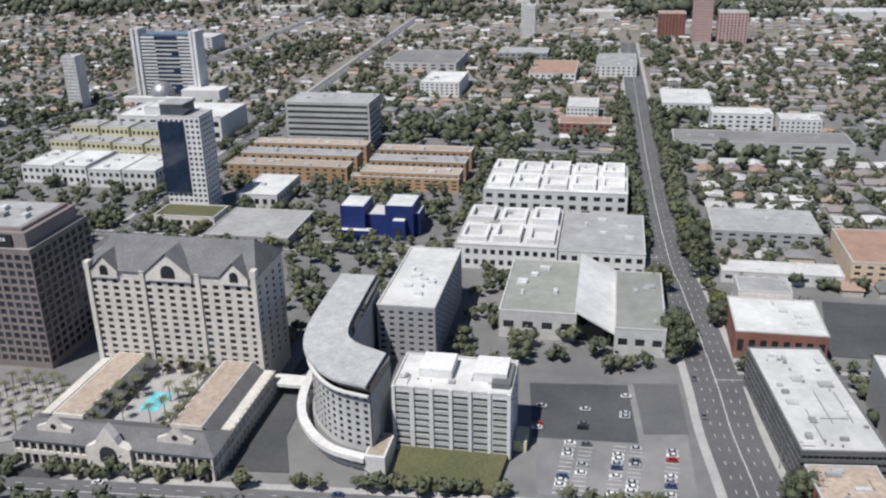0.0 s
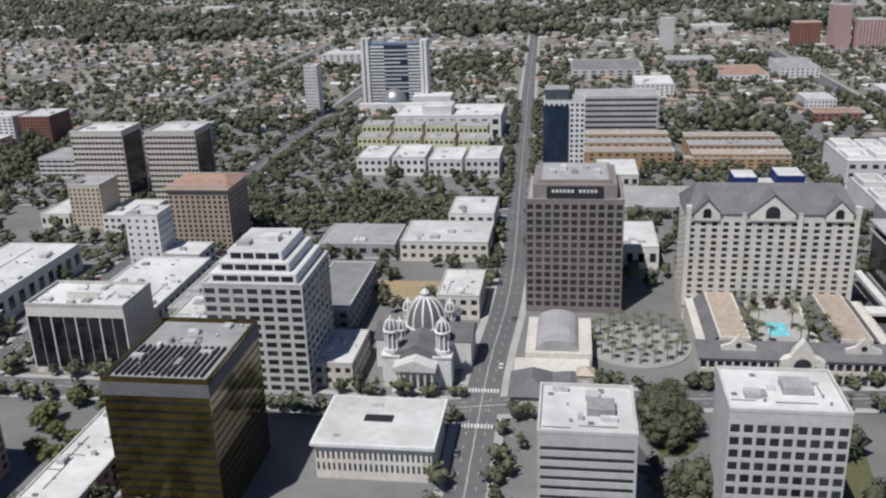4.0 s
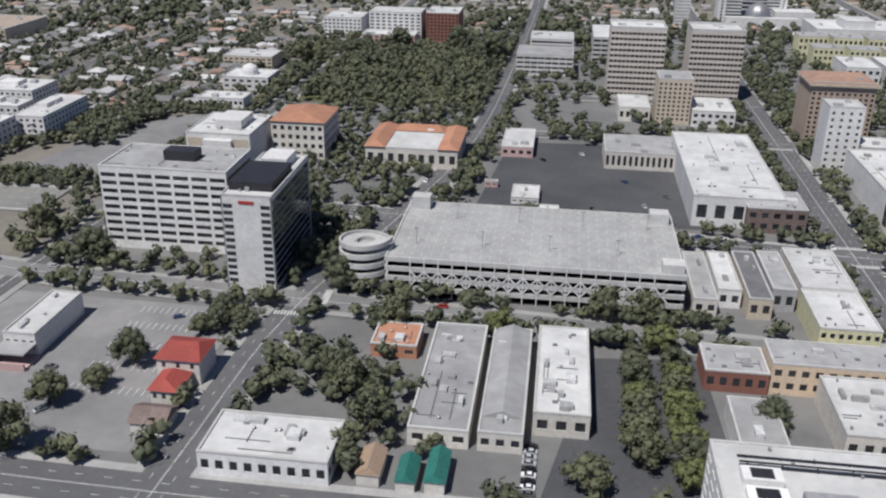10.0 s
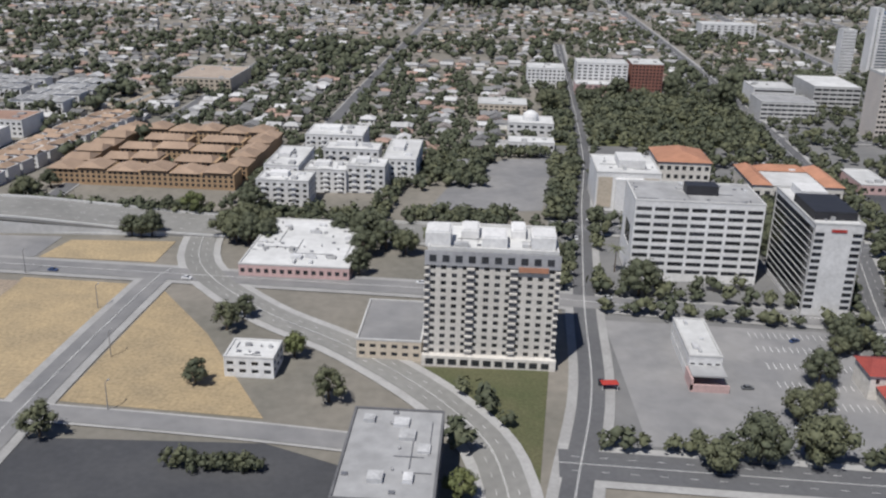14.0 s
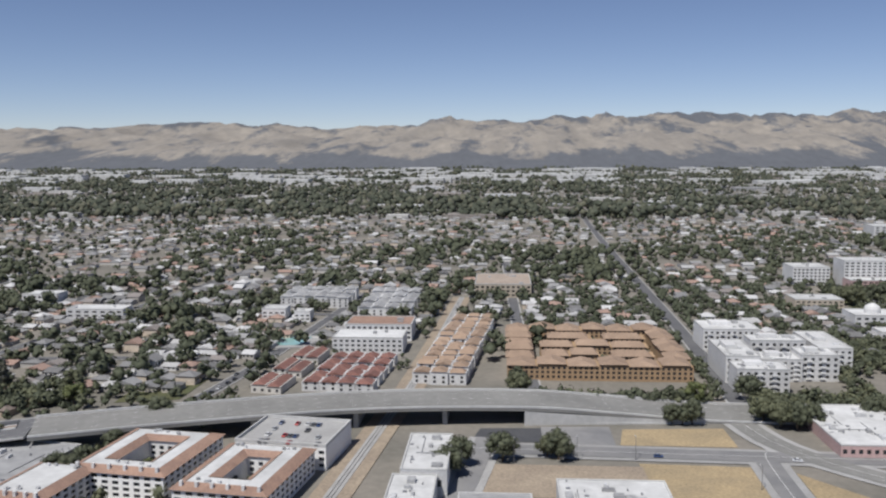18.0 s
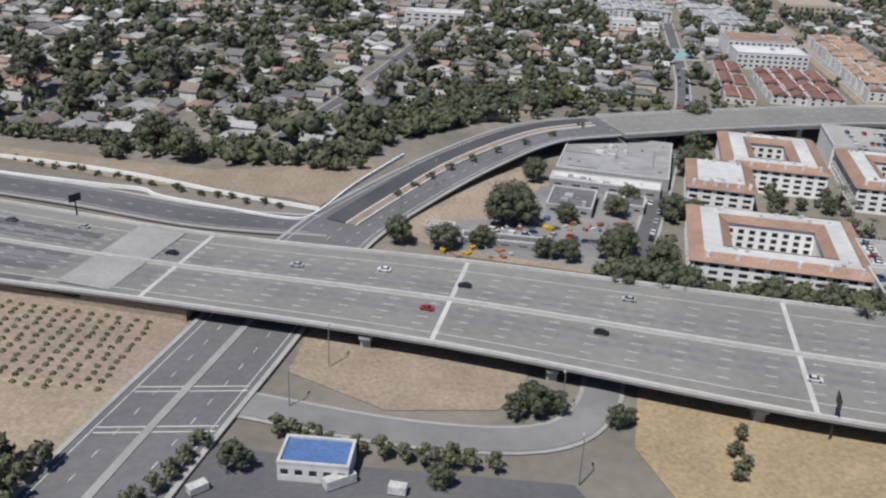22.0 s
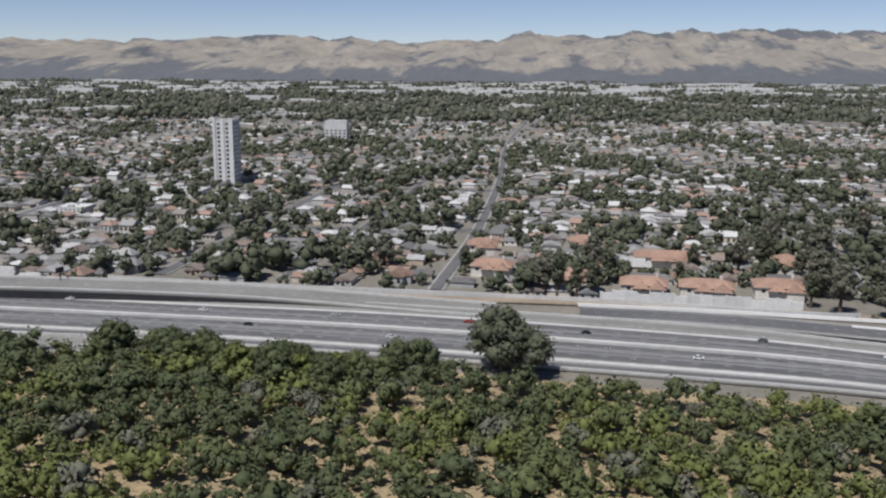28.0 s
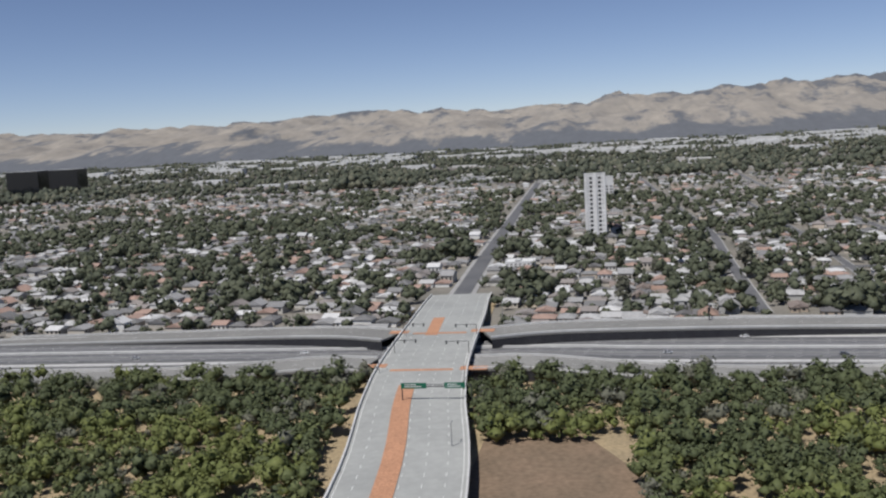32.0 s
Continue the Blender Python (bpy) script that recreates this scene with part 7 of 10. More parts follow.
for x, y, z, h, w, rz in ((-668, -41.6, 0, 6.4, 2.6, 80), (-652, -10, 3.2, 3.0, 2.0, 80), (-786, 7, 2, 4.2, 2.4, 60), (-790, -17, 2, 4.4, 3.0, 60), (-1037, 54, 2.4, 4.0, 2.6, 70), (-834, 21, 0.9, 4.0, 2.4, 70)):
    lone_sign(x, y, z, h, w, rz)


def street_pole(x, y, z, h, arm=0, rz=0, name="street_lamp", label="tall grey street lamp on a thin pole"):
    ob = thing(name, label, "street lamp", x, y, z, rz)
    b = B()
    cyl(b, 0, 0, 0, h, 0.09, 0.06, 6)
    part("pole", b, M["steel"], ob)
    b = B()
    box(b, 0, max(arm, 0.6), -0.04, 0.04, h - 0.08, h)
    arm_ob = part("arm", b, M["steel"], ob)
    b = B()
    box(b, max(arm, 0.6) - 0.3, max(arm, 0.6) + 0.25, -0.12, 0.12, h - 0.18, h - 0.06)
    part("lamp_head", b, M["pale_concrete"], arm_ob)


for x, y, z, h in ((-732, -34, 0.4, 6), (-735, -44, 0.4, 5), (-701, -41.5, 0.2, 6), (-699.5, -54.5, 0.2, 6), (-724, 36.5, 1.6, 5), (-728.6, 17, 0.8, 5), (-573, 73, 0, 5.5), (-559, 75, 0, 5.5), (-546, 76, 0, 5.5), (-523, 60, 0, 5), (-512, 40, 0, 5), (-505, 22, 0, 5),
                   (-1092, -40, 3.4, 4), (-1094, -4, 3.4, 4), (-1114, 6, 3.4, 4), (-1114, 40, 3.4, 4), (-1091, 62, 3.2, 4), (-262, 40, 0.1, 4), (-243.5, 75, 0.1, 4), (-262, 130, 0.1, 4), (-243, 150, 0.1, 4), (-151, 70, 0.1, 4), (-140, 90, 0.1, 4), (32, 140, 0.1, 5), (15, 180, 0.1, 5)):
    street_pole(x, y, z, h, 1.2, 90 if x < -300 else 0)
for x, y in ((-1096, 22), (-1114, 24), (-1096, 40), (-1115, 42)):
    ob = thing("traffic_signal", "dark traffic signal on a mast arm over the junction", "traffic light", x, y, 3.4, 0 if x < -1100 else 180)
    b = B()
    cyl(b, 0, 0, 0, 3.0, 0.09, 0.07, 6)
    part("pole", b, M["dark_steel_and_shade"], ob)
    b = B()
    box(b, 0, 5.5, -0.05, 0.05, 2.9, 3.0)
    part("mast_arm", b, M["dark_steel_and_shade"], ob)
    for k in (2.5, 5.2):
        b = B()
        box(b, k - 0.16, k + 0.16, -0.14, 0.14, 2.3, 3.1)
        part("signal_head", b, M["dark_steel_and_shade"], ob)

# railway beside the apartments
b = B()
rail_line = along([(-622, -60, 0), (-616, -10, 0), (-611, 40, 0), (-605.5, 98, 0), (-601, 150, 0), (-594, 291, 0)], 5)
ribbon(b, rail_line, -4.2, 4.2, 0, 0.20)
track = setting("trackbed", b, M["dirt"], "pale ballast strip of a railway", "railway")
take_line([tuple(p) for p in rail_line], 4)
b = B()
ribbon(b, rail_line, -1.3, 1.3, 0.1, 0.30)
part("ballast", b, M["walk"], track)
for o_ in (-0.42, 0.42):
    b = B()
    ribbon(b, rail_line, o_ - 0.05, o_ + 0.05, 0.08, 0.38)
    part("rail", b, M["dark_steel_and_shade"], track)


# ---- apartments with tiled roofs round courts ----
def court_block(cx, cy, w, d, rz, h=5.4, wing=6.5, sides="SWE", seed=0):
    """Four wings round a court: windowed walls, clay tile skirts and a pale flat roof between them."""
    ob = thing("apartment_block", "white apartment block with clay tile roofs round a court", "apartment block", cx, cy, 0, rz, "court apartments")
    for k in np.arange(-w / 2, w / 2 + 1, 2):
        a = radians(rz)
        for q in np.arange(0, d + 1, 2):
            x, y = cx + k * math.cos(a) - q * math.sin(a), cy + k * math.sin(a) + q * math.cos(a)
            take(x - 1, x + 1, y - 1, y + 1)
    t = 0.22
    b = B()
    court = (w > 2.4 * wing and d > 2.4 * wing)
    if court:
        for x0, x1, y0, y1 in ((-w / 2 + t, w / 2 - t, t, wing), (-w / 2 + t, w / 2 - t, d - wing, d - t), (-w / 2 + t, -w / 2 + wing, wing, d - wing), (w / 2 - wing, w / 2 - t, wing, d - wing)):
            box(b, x0, x1, y0, y1, 0, h)
    else:
        box(b, -w / 2 + t, w / 2 - t, t, d - t, 0, h)
    part("core", b, M["white_trim"], ob)
    b = B()
    for s in sides:
        n = max(3, int((w if s in "SN" else d) / 2.3))
        facade(b, ob, s, w, d, 0.3, h - 0.15, n, 4, 0.6, 0.6, M["glass"], t, h, joined=(s != "S"))
    part("wall", b, M["white_trim"], ob)

    def skirt(o, i, zo, zi):
        b = B()
        lo = [b.verts.new((x, y, zo)) for x, y in o]
        hi = [b.verts.new((x, y, zi)) for x, y in i]
        for k in range(4):
            b.faces.new((lo[k], lo[(k + 1) % 4], hi[(k + 1) % 4], hi[k]))
        part("tile_skirt", b, M["tile"], ob, "clay tile roof edge")
    rect = lambda e: [(-w / 2 + e, e), (w / 2 - e, e), (w / 2 - e, d - e), (-w / 2 + e, d - e)]
    skirt(rect(-0.5), rect(1.9), h - 0.05, h + 0.9)
    b = B()
    if court:
        e = wing - 1.4
        for x0, x1, y0, y1 in ((-w / 2 + 1.9, w / 2 - 1.9, 1.9, e), (-w / 2 + 1.9, w / 2 - 1.9, d - e, d - 1.9), (-w / 2 + 1.9, -w / 2 + e, e, d - e), (w / 2 - e, w / 2 - 1.9, e, d - e)):
            box(b, x0, x1, y0, y1, h, h + 0.75)
        part("flat_roof", b, M["white_roof"], ob)
        skirt(rect(wing + 0.4), rect(wing - 1.4), h - 0.05, h + 0.9)
        b = B()
        n = max(2, int((w - 2 * wing) / 1.8))
        for k in range(n):
            x = -w / 2 + wing + (k + 0.5) * (w - 2 * wing) / n
            for z in (0.8, 2.1, 3.4):
                b.faces.new([b.verts.new(p) for p in ((x - 0.5, d - wing - 0.02, z), (x + 0.5, d - wing - 0.02, z), (x + 0.5, d - wing - 0.02, z + 0.8), (x - 0.5, d - wing - 0.02, z + 0.8))])
        part("glazing", b, M["glass"], ob, kind="stuff")
    else:
        box(b, -w / 2 + 1.9, w / 2 - 1.9, 1.9, d - 1.9, h, h + 0.75)
        part("flat_roof", b, M["white_roof"], ob)
    rnd = random.Random(seed)
    for k in range(12):
        x = rnd.uniform(-w / 2 + 2.6, w / 2 - 2.6)
        y = rnd.choice([rnd.uniform(2.4, 4.2), rnd.uniform(d - 4.2, d - 2.4)])
        b = B()
        box(b, x - 0.3, x + 0.3, y - 0.3, y + 0.3, h + 0.75, h + 1.2)
        part("roof_unit", b, M["clutter"], ob)
    for k in range(6):
        x = -w / 2 + (k + 0.5) * w / 6
        b = B()
        box(b, x - 0.3, x + 0.3, 0.6, 1.2, h, h + 1.4)
        part("chimney", b, M["white_wall"], ob)


court_block(-664.5, -3.2, 28.5, 25.5, -8, seed=1)
court_block(-666.8, 34.3, 13, 18.5, -9, 5.2, 8, seed=2)
court_block(-652.5, 48.2, 21, 26.5, -8, seed=3)
court_block(-628.8, 39.4, 19, 26.5, -8, seed=4)
court_block(-629.2, 0.6, 17.6, 27, -6, seed=5)


def parking_deck(cx, cy, w, d, rz, h, label):
    ob = building("parking_deck", label, cx - w / 2, cx + w / 2, cy, cy + d, h, "white_trim", "walk", [("S", max(6, int(w / 2)), 3, 0.4, h - 0.5, 0.6, 0.55)], units=0, parapet=0.7, rz=rz, category="parking garage")
    return ob


parking_deck(-636.2, -12.6, 31, 10.5, -5, 5.4, "white parking deck with cars on its roof")
parking_deck(-643.6, -1.8, 13, 12.5, -6, 5.3, "white parking deck with cars on its roof")
parking_deck(-624, 67.5, 21, 18, -8, 5.2, "pale parking deck behind the apartments")
take(-652, -612, -14, 10)
take(-640, -611, 64, 88)

# warehouses and yards
low(-597.5, -588.5, 24, 52, 4.8, "white_wall", "white_roof", "long white warehouse with roof vents", 5, 1, 8, sides="S", fw=0.4, fh=0.3)
low(-596, -586.6, 52.5, 75, 5.6, "white_wall", "white_roof", "taller white warehouse", 3, 1, 4, sides="S", fw=0.3, fh=0.3)
low(-584, -570, 28, 46, 3.6, "white_wall", "grey_roof", "white workshop with a pale roof", 7, 1, 5, sides="S", fw=0.6, fh=0.35)
low(-565, -544, 27.5, 52, 4.4, "white_wall", "white_roof", "large white warehouse", 7, 2, 8, sides="SE", fw=0.5, fh=0.35)
low(-699, -675, 47, 74, 2.8, "grey_wall", "grey_roof", "wide grey warehouse with a worn flat roof", 6, 1, 7, sides="S", fw=0.3, rz=-10)
low(-700.5, -677.5, 41.5, 46.4, 2.1, "grey_wall", "white_roof", "low pale shed along a warehouse front", 6, 1, 2, sides="S", fw=0.4, fh=0.35, rz=-10)
low(-701.5, -692.5, 27.5, 38.5, 2.0, "grey_wall", "slate_roof", "grey workshop shed with roof lights", 3, 1, 3, sides="S", fw=0.4, rz=-10)
low(-690, -682, 31, 37, 1.8, "grey_wall", "slate_roof", "small dark-roofed workshop shed", 3, 1, 1, sides="S", fw=0.4, rz=-10)
low(-717, -701, 9.5, 12.6, 1.5, "grey_wall", "slate_roof", "long low shed in a junk yard", 5, 1, 1, sides="S", fw=0.5, fh=0.4, rz=-4)
low(-724, -718.5, 14, 17, 1.4, "grey_wall", "grey_roof", "small open-fronted shed in a junk yard", 2, 1, 0, sides="S", fw=0.7, fh=0.5, rz=-4)
low(-733, -725, -58, -53, 2.4, "white_wall", "blue_roof", "small white kiosk with a bright blue roof", 5, 1, 0, sides="S")

# townhouse rows
def row_house(x0, x1, y0, y1, h, wall, tile, rz=0, n=4):
    take(x0, x1, y0, y1)
    ob = thing("townhouse_row", "row of townhouses with stepped clay tile roofs", "townhouses", (x0 + x1) / 2, y0, 0, rz, "townhouse rows")
    w, d = x1 - x0, y1 - y0
    r = random.Random(int(x0) + n)
    for k in range(n):
        y, dd = k * d / n, d / n * 0.72
        m = max(2, round(w / 5.2))
        for i in range(m):
            xa, xb = -w / 2 + i * w / m, -w / 2 + (i + 1) * w / m
            hh = h + r.choice((-0.35, 0.0, 0.3))
            fr = r.choice((0.0, -0.5, -0.8))
            b = B()
            box(b, xa, xb - 0.05, y + fr, y + dd, 0, hh)
            part("house_body", b, M[wall], ob)
            b = B()
            hip(b, xa + 0.25, xb - 0.3, y + fr - 0.3, y + dd - 0.9, hh + 0.004 * i, hh + 0.9 + 0.004 * i, r.choice((0.0, 1.0)))
            part("roof", b, M[tile], ob)
            b = B()
            for q in range(2):
                x = xa + (q + 0.5) * (xb - xa) / 2
                for z in (0.6, 1.9, 3.2):
                    if z + 0.8 < hh:
                        b.faces.new([b.verts.new(p) for p in ((x - 0.4, y + fr - 0.02, z), (x + 0.4, y + fr - 0.02, z), (x + 0.4, y + fr - 0.02, z + 0.8), (x - 0.4, y + fr - 0.02, z + 0.8))])
            if k < 7:
                part("glazing", b, M["glass"], ob, kind="stuff")
            else:
                b.free()


row_house(-602, -586, 138, 232, 4.0, "white_wall", "tan_tile", -5, 13)
row_house(-633, -612, 128, 168, 2.8, "white_wall", "red_tile", -4, 5)
row_house(-647, -638, 126, 178, 2.6, "cream_wall", "red_tile", -6, 3)
low(-633, -609, 176, 190, 5.4, "white_wall", "white_roof", "white arcaded apartment building", 12, 3, 2, sides="S")
low(-632, -608, 196, 212, 6.0, "white_wall", "tile", "white apartment building with red roof edges", 12, 3, 2, sides="S")
row_house(-634, -612, 236, 290, 5.0, "white_wall", "grey_roof", 0, 4)
row_house(-672, -642, 262, 292, 5.0, "white_wall", "grey_roof", 0, 3)
low(-588, -562, 290, 325, 6.4, "beige_wall", "tan_roof", "old tan brick school", 11, 3, 5, sides="S")
# the large tan complex of parallel rows
for k, (x0, x1, y0, y1) in enumerate(((-574, -519, 144, 152), (-574, -566, 154, 200), (-563, -545, 157, 164), (-541, -528, 157, 164), (-563, -528, 170, 177), (-560, -545, 183, 190), (-541, -527, 183, 190), (-525, -518, 154, 200), (-574, -520, 196, 204))):
    take(x0, x1, y0, y1)
    ob = thing("apartment_row", "ochre apartment row under tan tile roofs", "apartments", (x0 + x1) / 2, y0, 0, 0, "tan apartment rows")
    w, d = x1 - x0, y1 - y0
    b = B()
    box(b, -w / 2, w / 2, 0, d, 0, 4.6)
    part("house_body", b, M["ochre_wall"], ob)
    m = max(1, int(w / 9)) if w > d else max(1, int(d / 9))
    for i in range(m):
        b = B()
        if w > d:
            hip(b, -w / 2 + i * w / m - 0.2, -w / 2 + (i + 0.92) * w / m, -0.5, d + 0.5, 4.6 + 0.5 * (i % 2), 6.0 + 0.5 * (i % 2), 1.6)
        else:
            hip(b, -w / 2 - 0.5, w / 2 + 0.5, i * d / m - 0.2, (i + 0.92) * d / m, 4.6 + 0.5 * (i % 2), 6.0 + 0.5 * (i % 2), 1.6)
        part("roof", b, M["tan_tile"], ob)
    b = B()
    n = max(3, int(w / 1.6))
    for i in range(n):
        for z in (0.8, 2.2, 3.5):
            x = -w / 2 + (i + 0.5) * w / n
            b.faces.new([b.verts.new(p) for p in ((x - 0.4, -0.03, z), (x + 0.4, -0.03, z), (x + 0.4, -0.03, z + 0.8), (x - 0.4, -0.03, z + 0.8))])
    part("glazing", b, M["glass"], ob, kind="stuff")

# noise wall and the large orange-roofed houses behind the freeway
b = B()
ribbon(b, along([(-1030, 66, 0), (-985, 61, 0), (-945, 58, 0), (-898, 53.5, 0), (-854, 46, 0), (-840, 45.6, 0)], 5), -0.15, 0.15, 1.6, 1.6)
setting("wall_noise", b, M["pale_concrete"], "pale concrete noise wall along the freeway", "noise wall")
take_line([(-1030, 66), (-945, 58), (-854, 46), (-840, 45)], 2)


# stepped white wall before the villas
ob = thing("sound_wall", "stepped white garden wall before a row of villas", "wall", -899, 57.2, 0, 0)
for k in range(16):
    f0, f1 = k / 16, (k + 1) / 16
    hh = 2.9 if k % 3 else 2.3
    b = B()
    prism(b, [(48 * f0, -5.6 * f0), (48 * f1, -5.6 * f1), (48 * f1 + 0.03, -5.6 * f1 + 0.3), (48 * f0 + 0.03, -5.6 * f0 + 0.3)], 0, hh)
    prism(b, [(48 * f0 - 0.06, -5.6 * f0 - 0.1), (48 * f0 + 0.4, -5.6 * f0 - 0.14), (48 * f0 + 0.43, -5.6 * f0 + 0.4), (48 * f0 - 0.03, -5.6 * f0 + 0.44)], 0, hh + 0.2)
    part("panel", b, M["white_wall"], ob)


def villa(x, y, w, d, h, rz, wall="cream_wall", tile="tile"):
    take(x - w / 2 - 1, x + w / 2 + 1, y - 1, y + d + 1)
    ob = thing("villa", "large cream house with a clay tile hip roof", "house", x, y, 0, rz, "villas by the noise wall")
    b = B()
    box(b, -w / 2, w / 2, 0, d, 0, h)
    part("house_body", b, M[wall], ob)
    b = B()
    hip(b, -w / 2 - 0.5, w / 2 + 0.5, -0.5, d + 0.5, h, h + 1.7, min(w, d) * 0.4)
    part("roof", b, M[tile], ob)
    b = B()
    box(b, w * 0.12, w * 0.46, -1.8, 0, 0, h - 0.5)
    part("front_wing", b, M[wall], ob)
    b = B()
    hip(b, w * 0.12 - 0.35, w * 0.46 + 0.35, -2.2, d * 0.6, h - 0.5, h + 1.1, 0.9)
    part("wing_roof", b, M[tile], ob)
    b = B()
    hip(b, -w / 4, w / 8, -1.4, d / 2, h * 0.8, h + 0.9, 1.0)
    part("porch_roof", b, M[tile], ob)
    b = B()
    box(b, w / 4, w / 4 + 0.6, d / 2, d / 2 + 0.6, h, h + 2.3)
    part("chimney", b, M[wall], ob)
    for k in range(3):
        o = new("window", pane(0.9, 0.8, M["glass"]))
        o.parent = ob
        o.matrix_basis = pose(-w / 3 + k * w / 3, 0.0, h - 1.3)


for x, y, w, d, rz in ((-907, 70, 13, 8, -8), (-887.5, 62, 11.5, 8, -8), (-872, 60.5, 13, 8, -9), (-853.5, 62, 12, 9, -9), (-876, 96, 18, 8, -8), (-842, 92, 8, 9, -6), (-927, 80, 11, 8, -8), (-930, 110, 9, 8, 0), (-898, 118, 8, 8, 4)):
    villa(x, y, w, d, 3.1, rz)
for x0, x1, y0, y1, h in ((-876, -862, 226, 234, 4), (-789, -773, 262, 272, 5), (-754, -730, 232, 242, 4), (-1092, -1056, 216, 230, 3), (-1098, -1086, 170, 180, 2.6)):
    low(x0, x1, y0, y1, h, "white_wall", "white_roof", "white flat-roofed building among houses", 7, 2, 2, sides="S")
take(-1070, -1048, 257, 276)
ob = building("apartment_tower", "tall slim white apartment tower with dark balcony strips", -1064.4, -1054.2, 261, 272, 31, "white_wall", "white_roof", [("S", 5, 14, 1.0, 30.4, 0.66, 0.6), ("E", 4, 14, 1, 30.4, 0.6, 0.6)], units=3, category="apartment block")
for x in (-4.2, 0, 4.2):
    b = B()
    box(b, x - 0.7, x + 0.7, -0.4, 0, 0, 31.8)
    part("pier", b, M["white_wall"], ob)
for x0, x1 in ((-1800, -1755), (-1740, -1700)):
    low(x0, x1, 900, 925, 36, "glass_dark", "grey_roof", "distant black glass office slab", 6, 8, 0, sides="S", glass="glass_dark")
import collections


# ---- trees ----
rng = random.Random(41)


def tree_parts(seed, height, spread, leaf_mat, clumps=18, leaves=58, leaf=0.215, tall=0.0):
    """A tapered trunk with limbs, and a crown of leaf clumps with gaps between them."""
    r = random.Random(seed)
    b = B()
    th = height * 0.42
    cyl(b, 0, 0, -0.1, th, 0.045 * height, 0.026 * height, 8)
    tips = []
    for k in range(clumps):
        a = 2.4 * k + r.uniform(-0.5, 0.5)
        f = (k + 0.5) / clumps
        z = height * (0.36 + 0.56 * f) + r.uniform(-0.25, 0.25)
        rad = spread * (math.sin(math.pi * min(1, 0.22 + 0.74 * f)) ** 0.8) * r.uniform(0.45, 1.0) * (1 - tall * 0.4)
        tips.append((rad * math.cos(a), rad * math.sin(a), z))
    for x, y, z in tips[:7]:
        a = [b.verts.new((0.02 * height * math.cos(q), 0.02 * height * math.sin(q), th * 0.8)) for q in (0, 2.1, 4.2)]
        c = [b.verts.new((x * 0.8 + 0.02 * math.cos(q), y * 0.8 + 0.02 * math.sin(q), z)) for q in (0, 2.1, 4.2)]
        for i in range(3):
            b.faces.new((a[i], a[(i + 1) % 3], c[(i + 1) % 3], c[i]))
    trunk = mesh_of("trunk", b, M["bark"])
    g = np.random.default_rng(seed)
    quads, balls = [], []
    for x, y, z in tips:
        cr = spread * r.uniform(0.3, 0.5)
        d = g.normal(size=(leaves, 3))
        d /= np.linalg.norm(d, axis=1)[:, None]
        p = np.array((x, y, z)) + d * cr * g.uniform(0.7, 1.16, (leaves, 1)) * np.array((1, 1, 0.8))
        nrm = d + g.normal(size=d.shape) * 0.3
        quads.append(leaf_quads(p, nrm, leaf * g.uniform(0.6, 1.35, leaves), g))
        balls.append((x, y, z, cr * 0.68))
    return trunk, spray_mesh("crown", np.concatenate(quads), np.array(balls), leaf_mat, g)


def leaf_quads(p, nrm, size, g):
    """Small bent-free leaf sprays at the points p, square to nrm."""
    nrm = nrm / np.linalg.norm(nrm, axis=1)[:, None]
    u = np.cross(nrm, g.normal(size=p.shape))
    u /= np.linalg.norm(u, axis=1)[:, None]
    v = np.cross(nrm, u)
    s = np.asarray(size)[:, None]
    return np.stack([p - u * s, p - v * s * 0.6, p + u * s, p + v * s * 0.6], 1)


def quad_mesh(name, q, material):
    n = len(q)
    me = bpy.data.meshes.new(name)
    me.vertices.add(n * 4)
    me.vertices.foreach_set("co", q.reshape(-1).astype(np.float32))
    me.loops.add(n * 4)
    me.loops.foreach_set("vertex_index", np.arange(n * 4, dtype=np.int32))
    me.polygons.add(n)
    me.polygons.foreach_set("loop_start", np.arange(0, n * 4, 4, dtype=np.int32))
    me.update(calc_edges=True)
    me.materials.append(material)
    return me


PHI = (1 + 5 ** 0.5) / 2
ICO_V = np.array([(-1, PHI, 0), (1, PHI, 0), (-1, -PHI, 0), (1, -PHI, 0), (0, -1, PHI), (0, 1, PHI), (0, -1, -PHI), (0, 1, -PHI), (PHI, 0, -1), (PHI, 0, 1), (-PHI, 0, -1), (-PHI, 0, 1)]) / math.hypot(1, PHI)
ICO_F = np.array([(i, j, k) for i in range(12) for j in range(i + 1, 12) for k in range(j + 1, 12) if max(np.linalg.norm(ICO_V[i] - ICO_V[j]), np.linalg.norm(ICO_V[j] - ICO_V[k]), np.linalg.norm(ICO_V[i] - ICO_V[k])) < 1.1])
ICO_F = np.array([(i, j, k) if np.dot(np.cross(ICO_V[j] - ICO_V[i], ICO_V[k] - ICO_V[i]), ICO_V[i]) > 0 else (i, k, j) for i, j, k in ICO_F])


OCT_V = np.array([(1, 0, 0), (-1, 0, 0), (0, 1, 0), (0, -1, 0), (0, 0, 1), (0, 0, -1)], float)
OCT_F = np.array([(0, 2, 4), (2, 1, 4), (1, 3, 4), (3, 0, 4), (2, 0, 5), (1, 2, 5), (3, 1, 5), (0, 3, 5)])


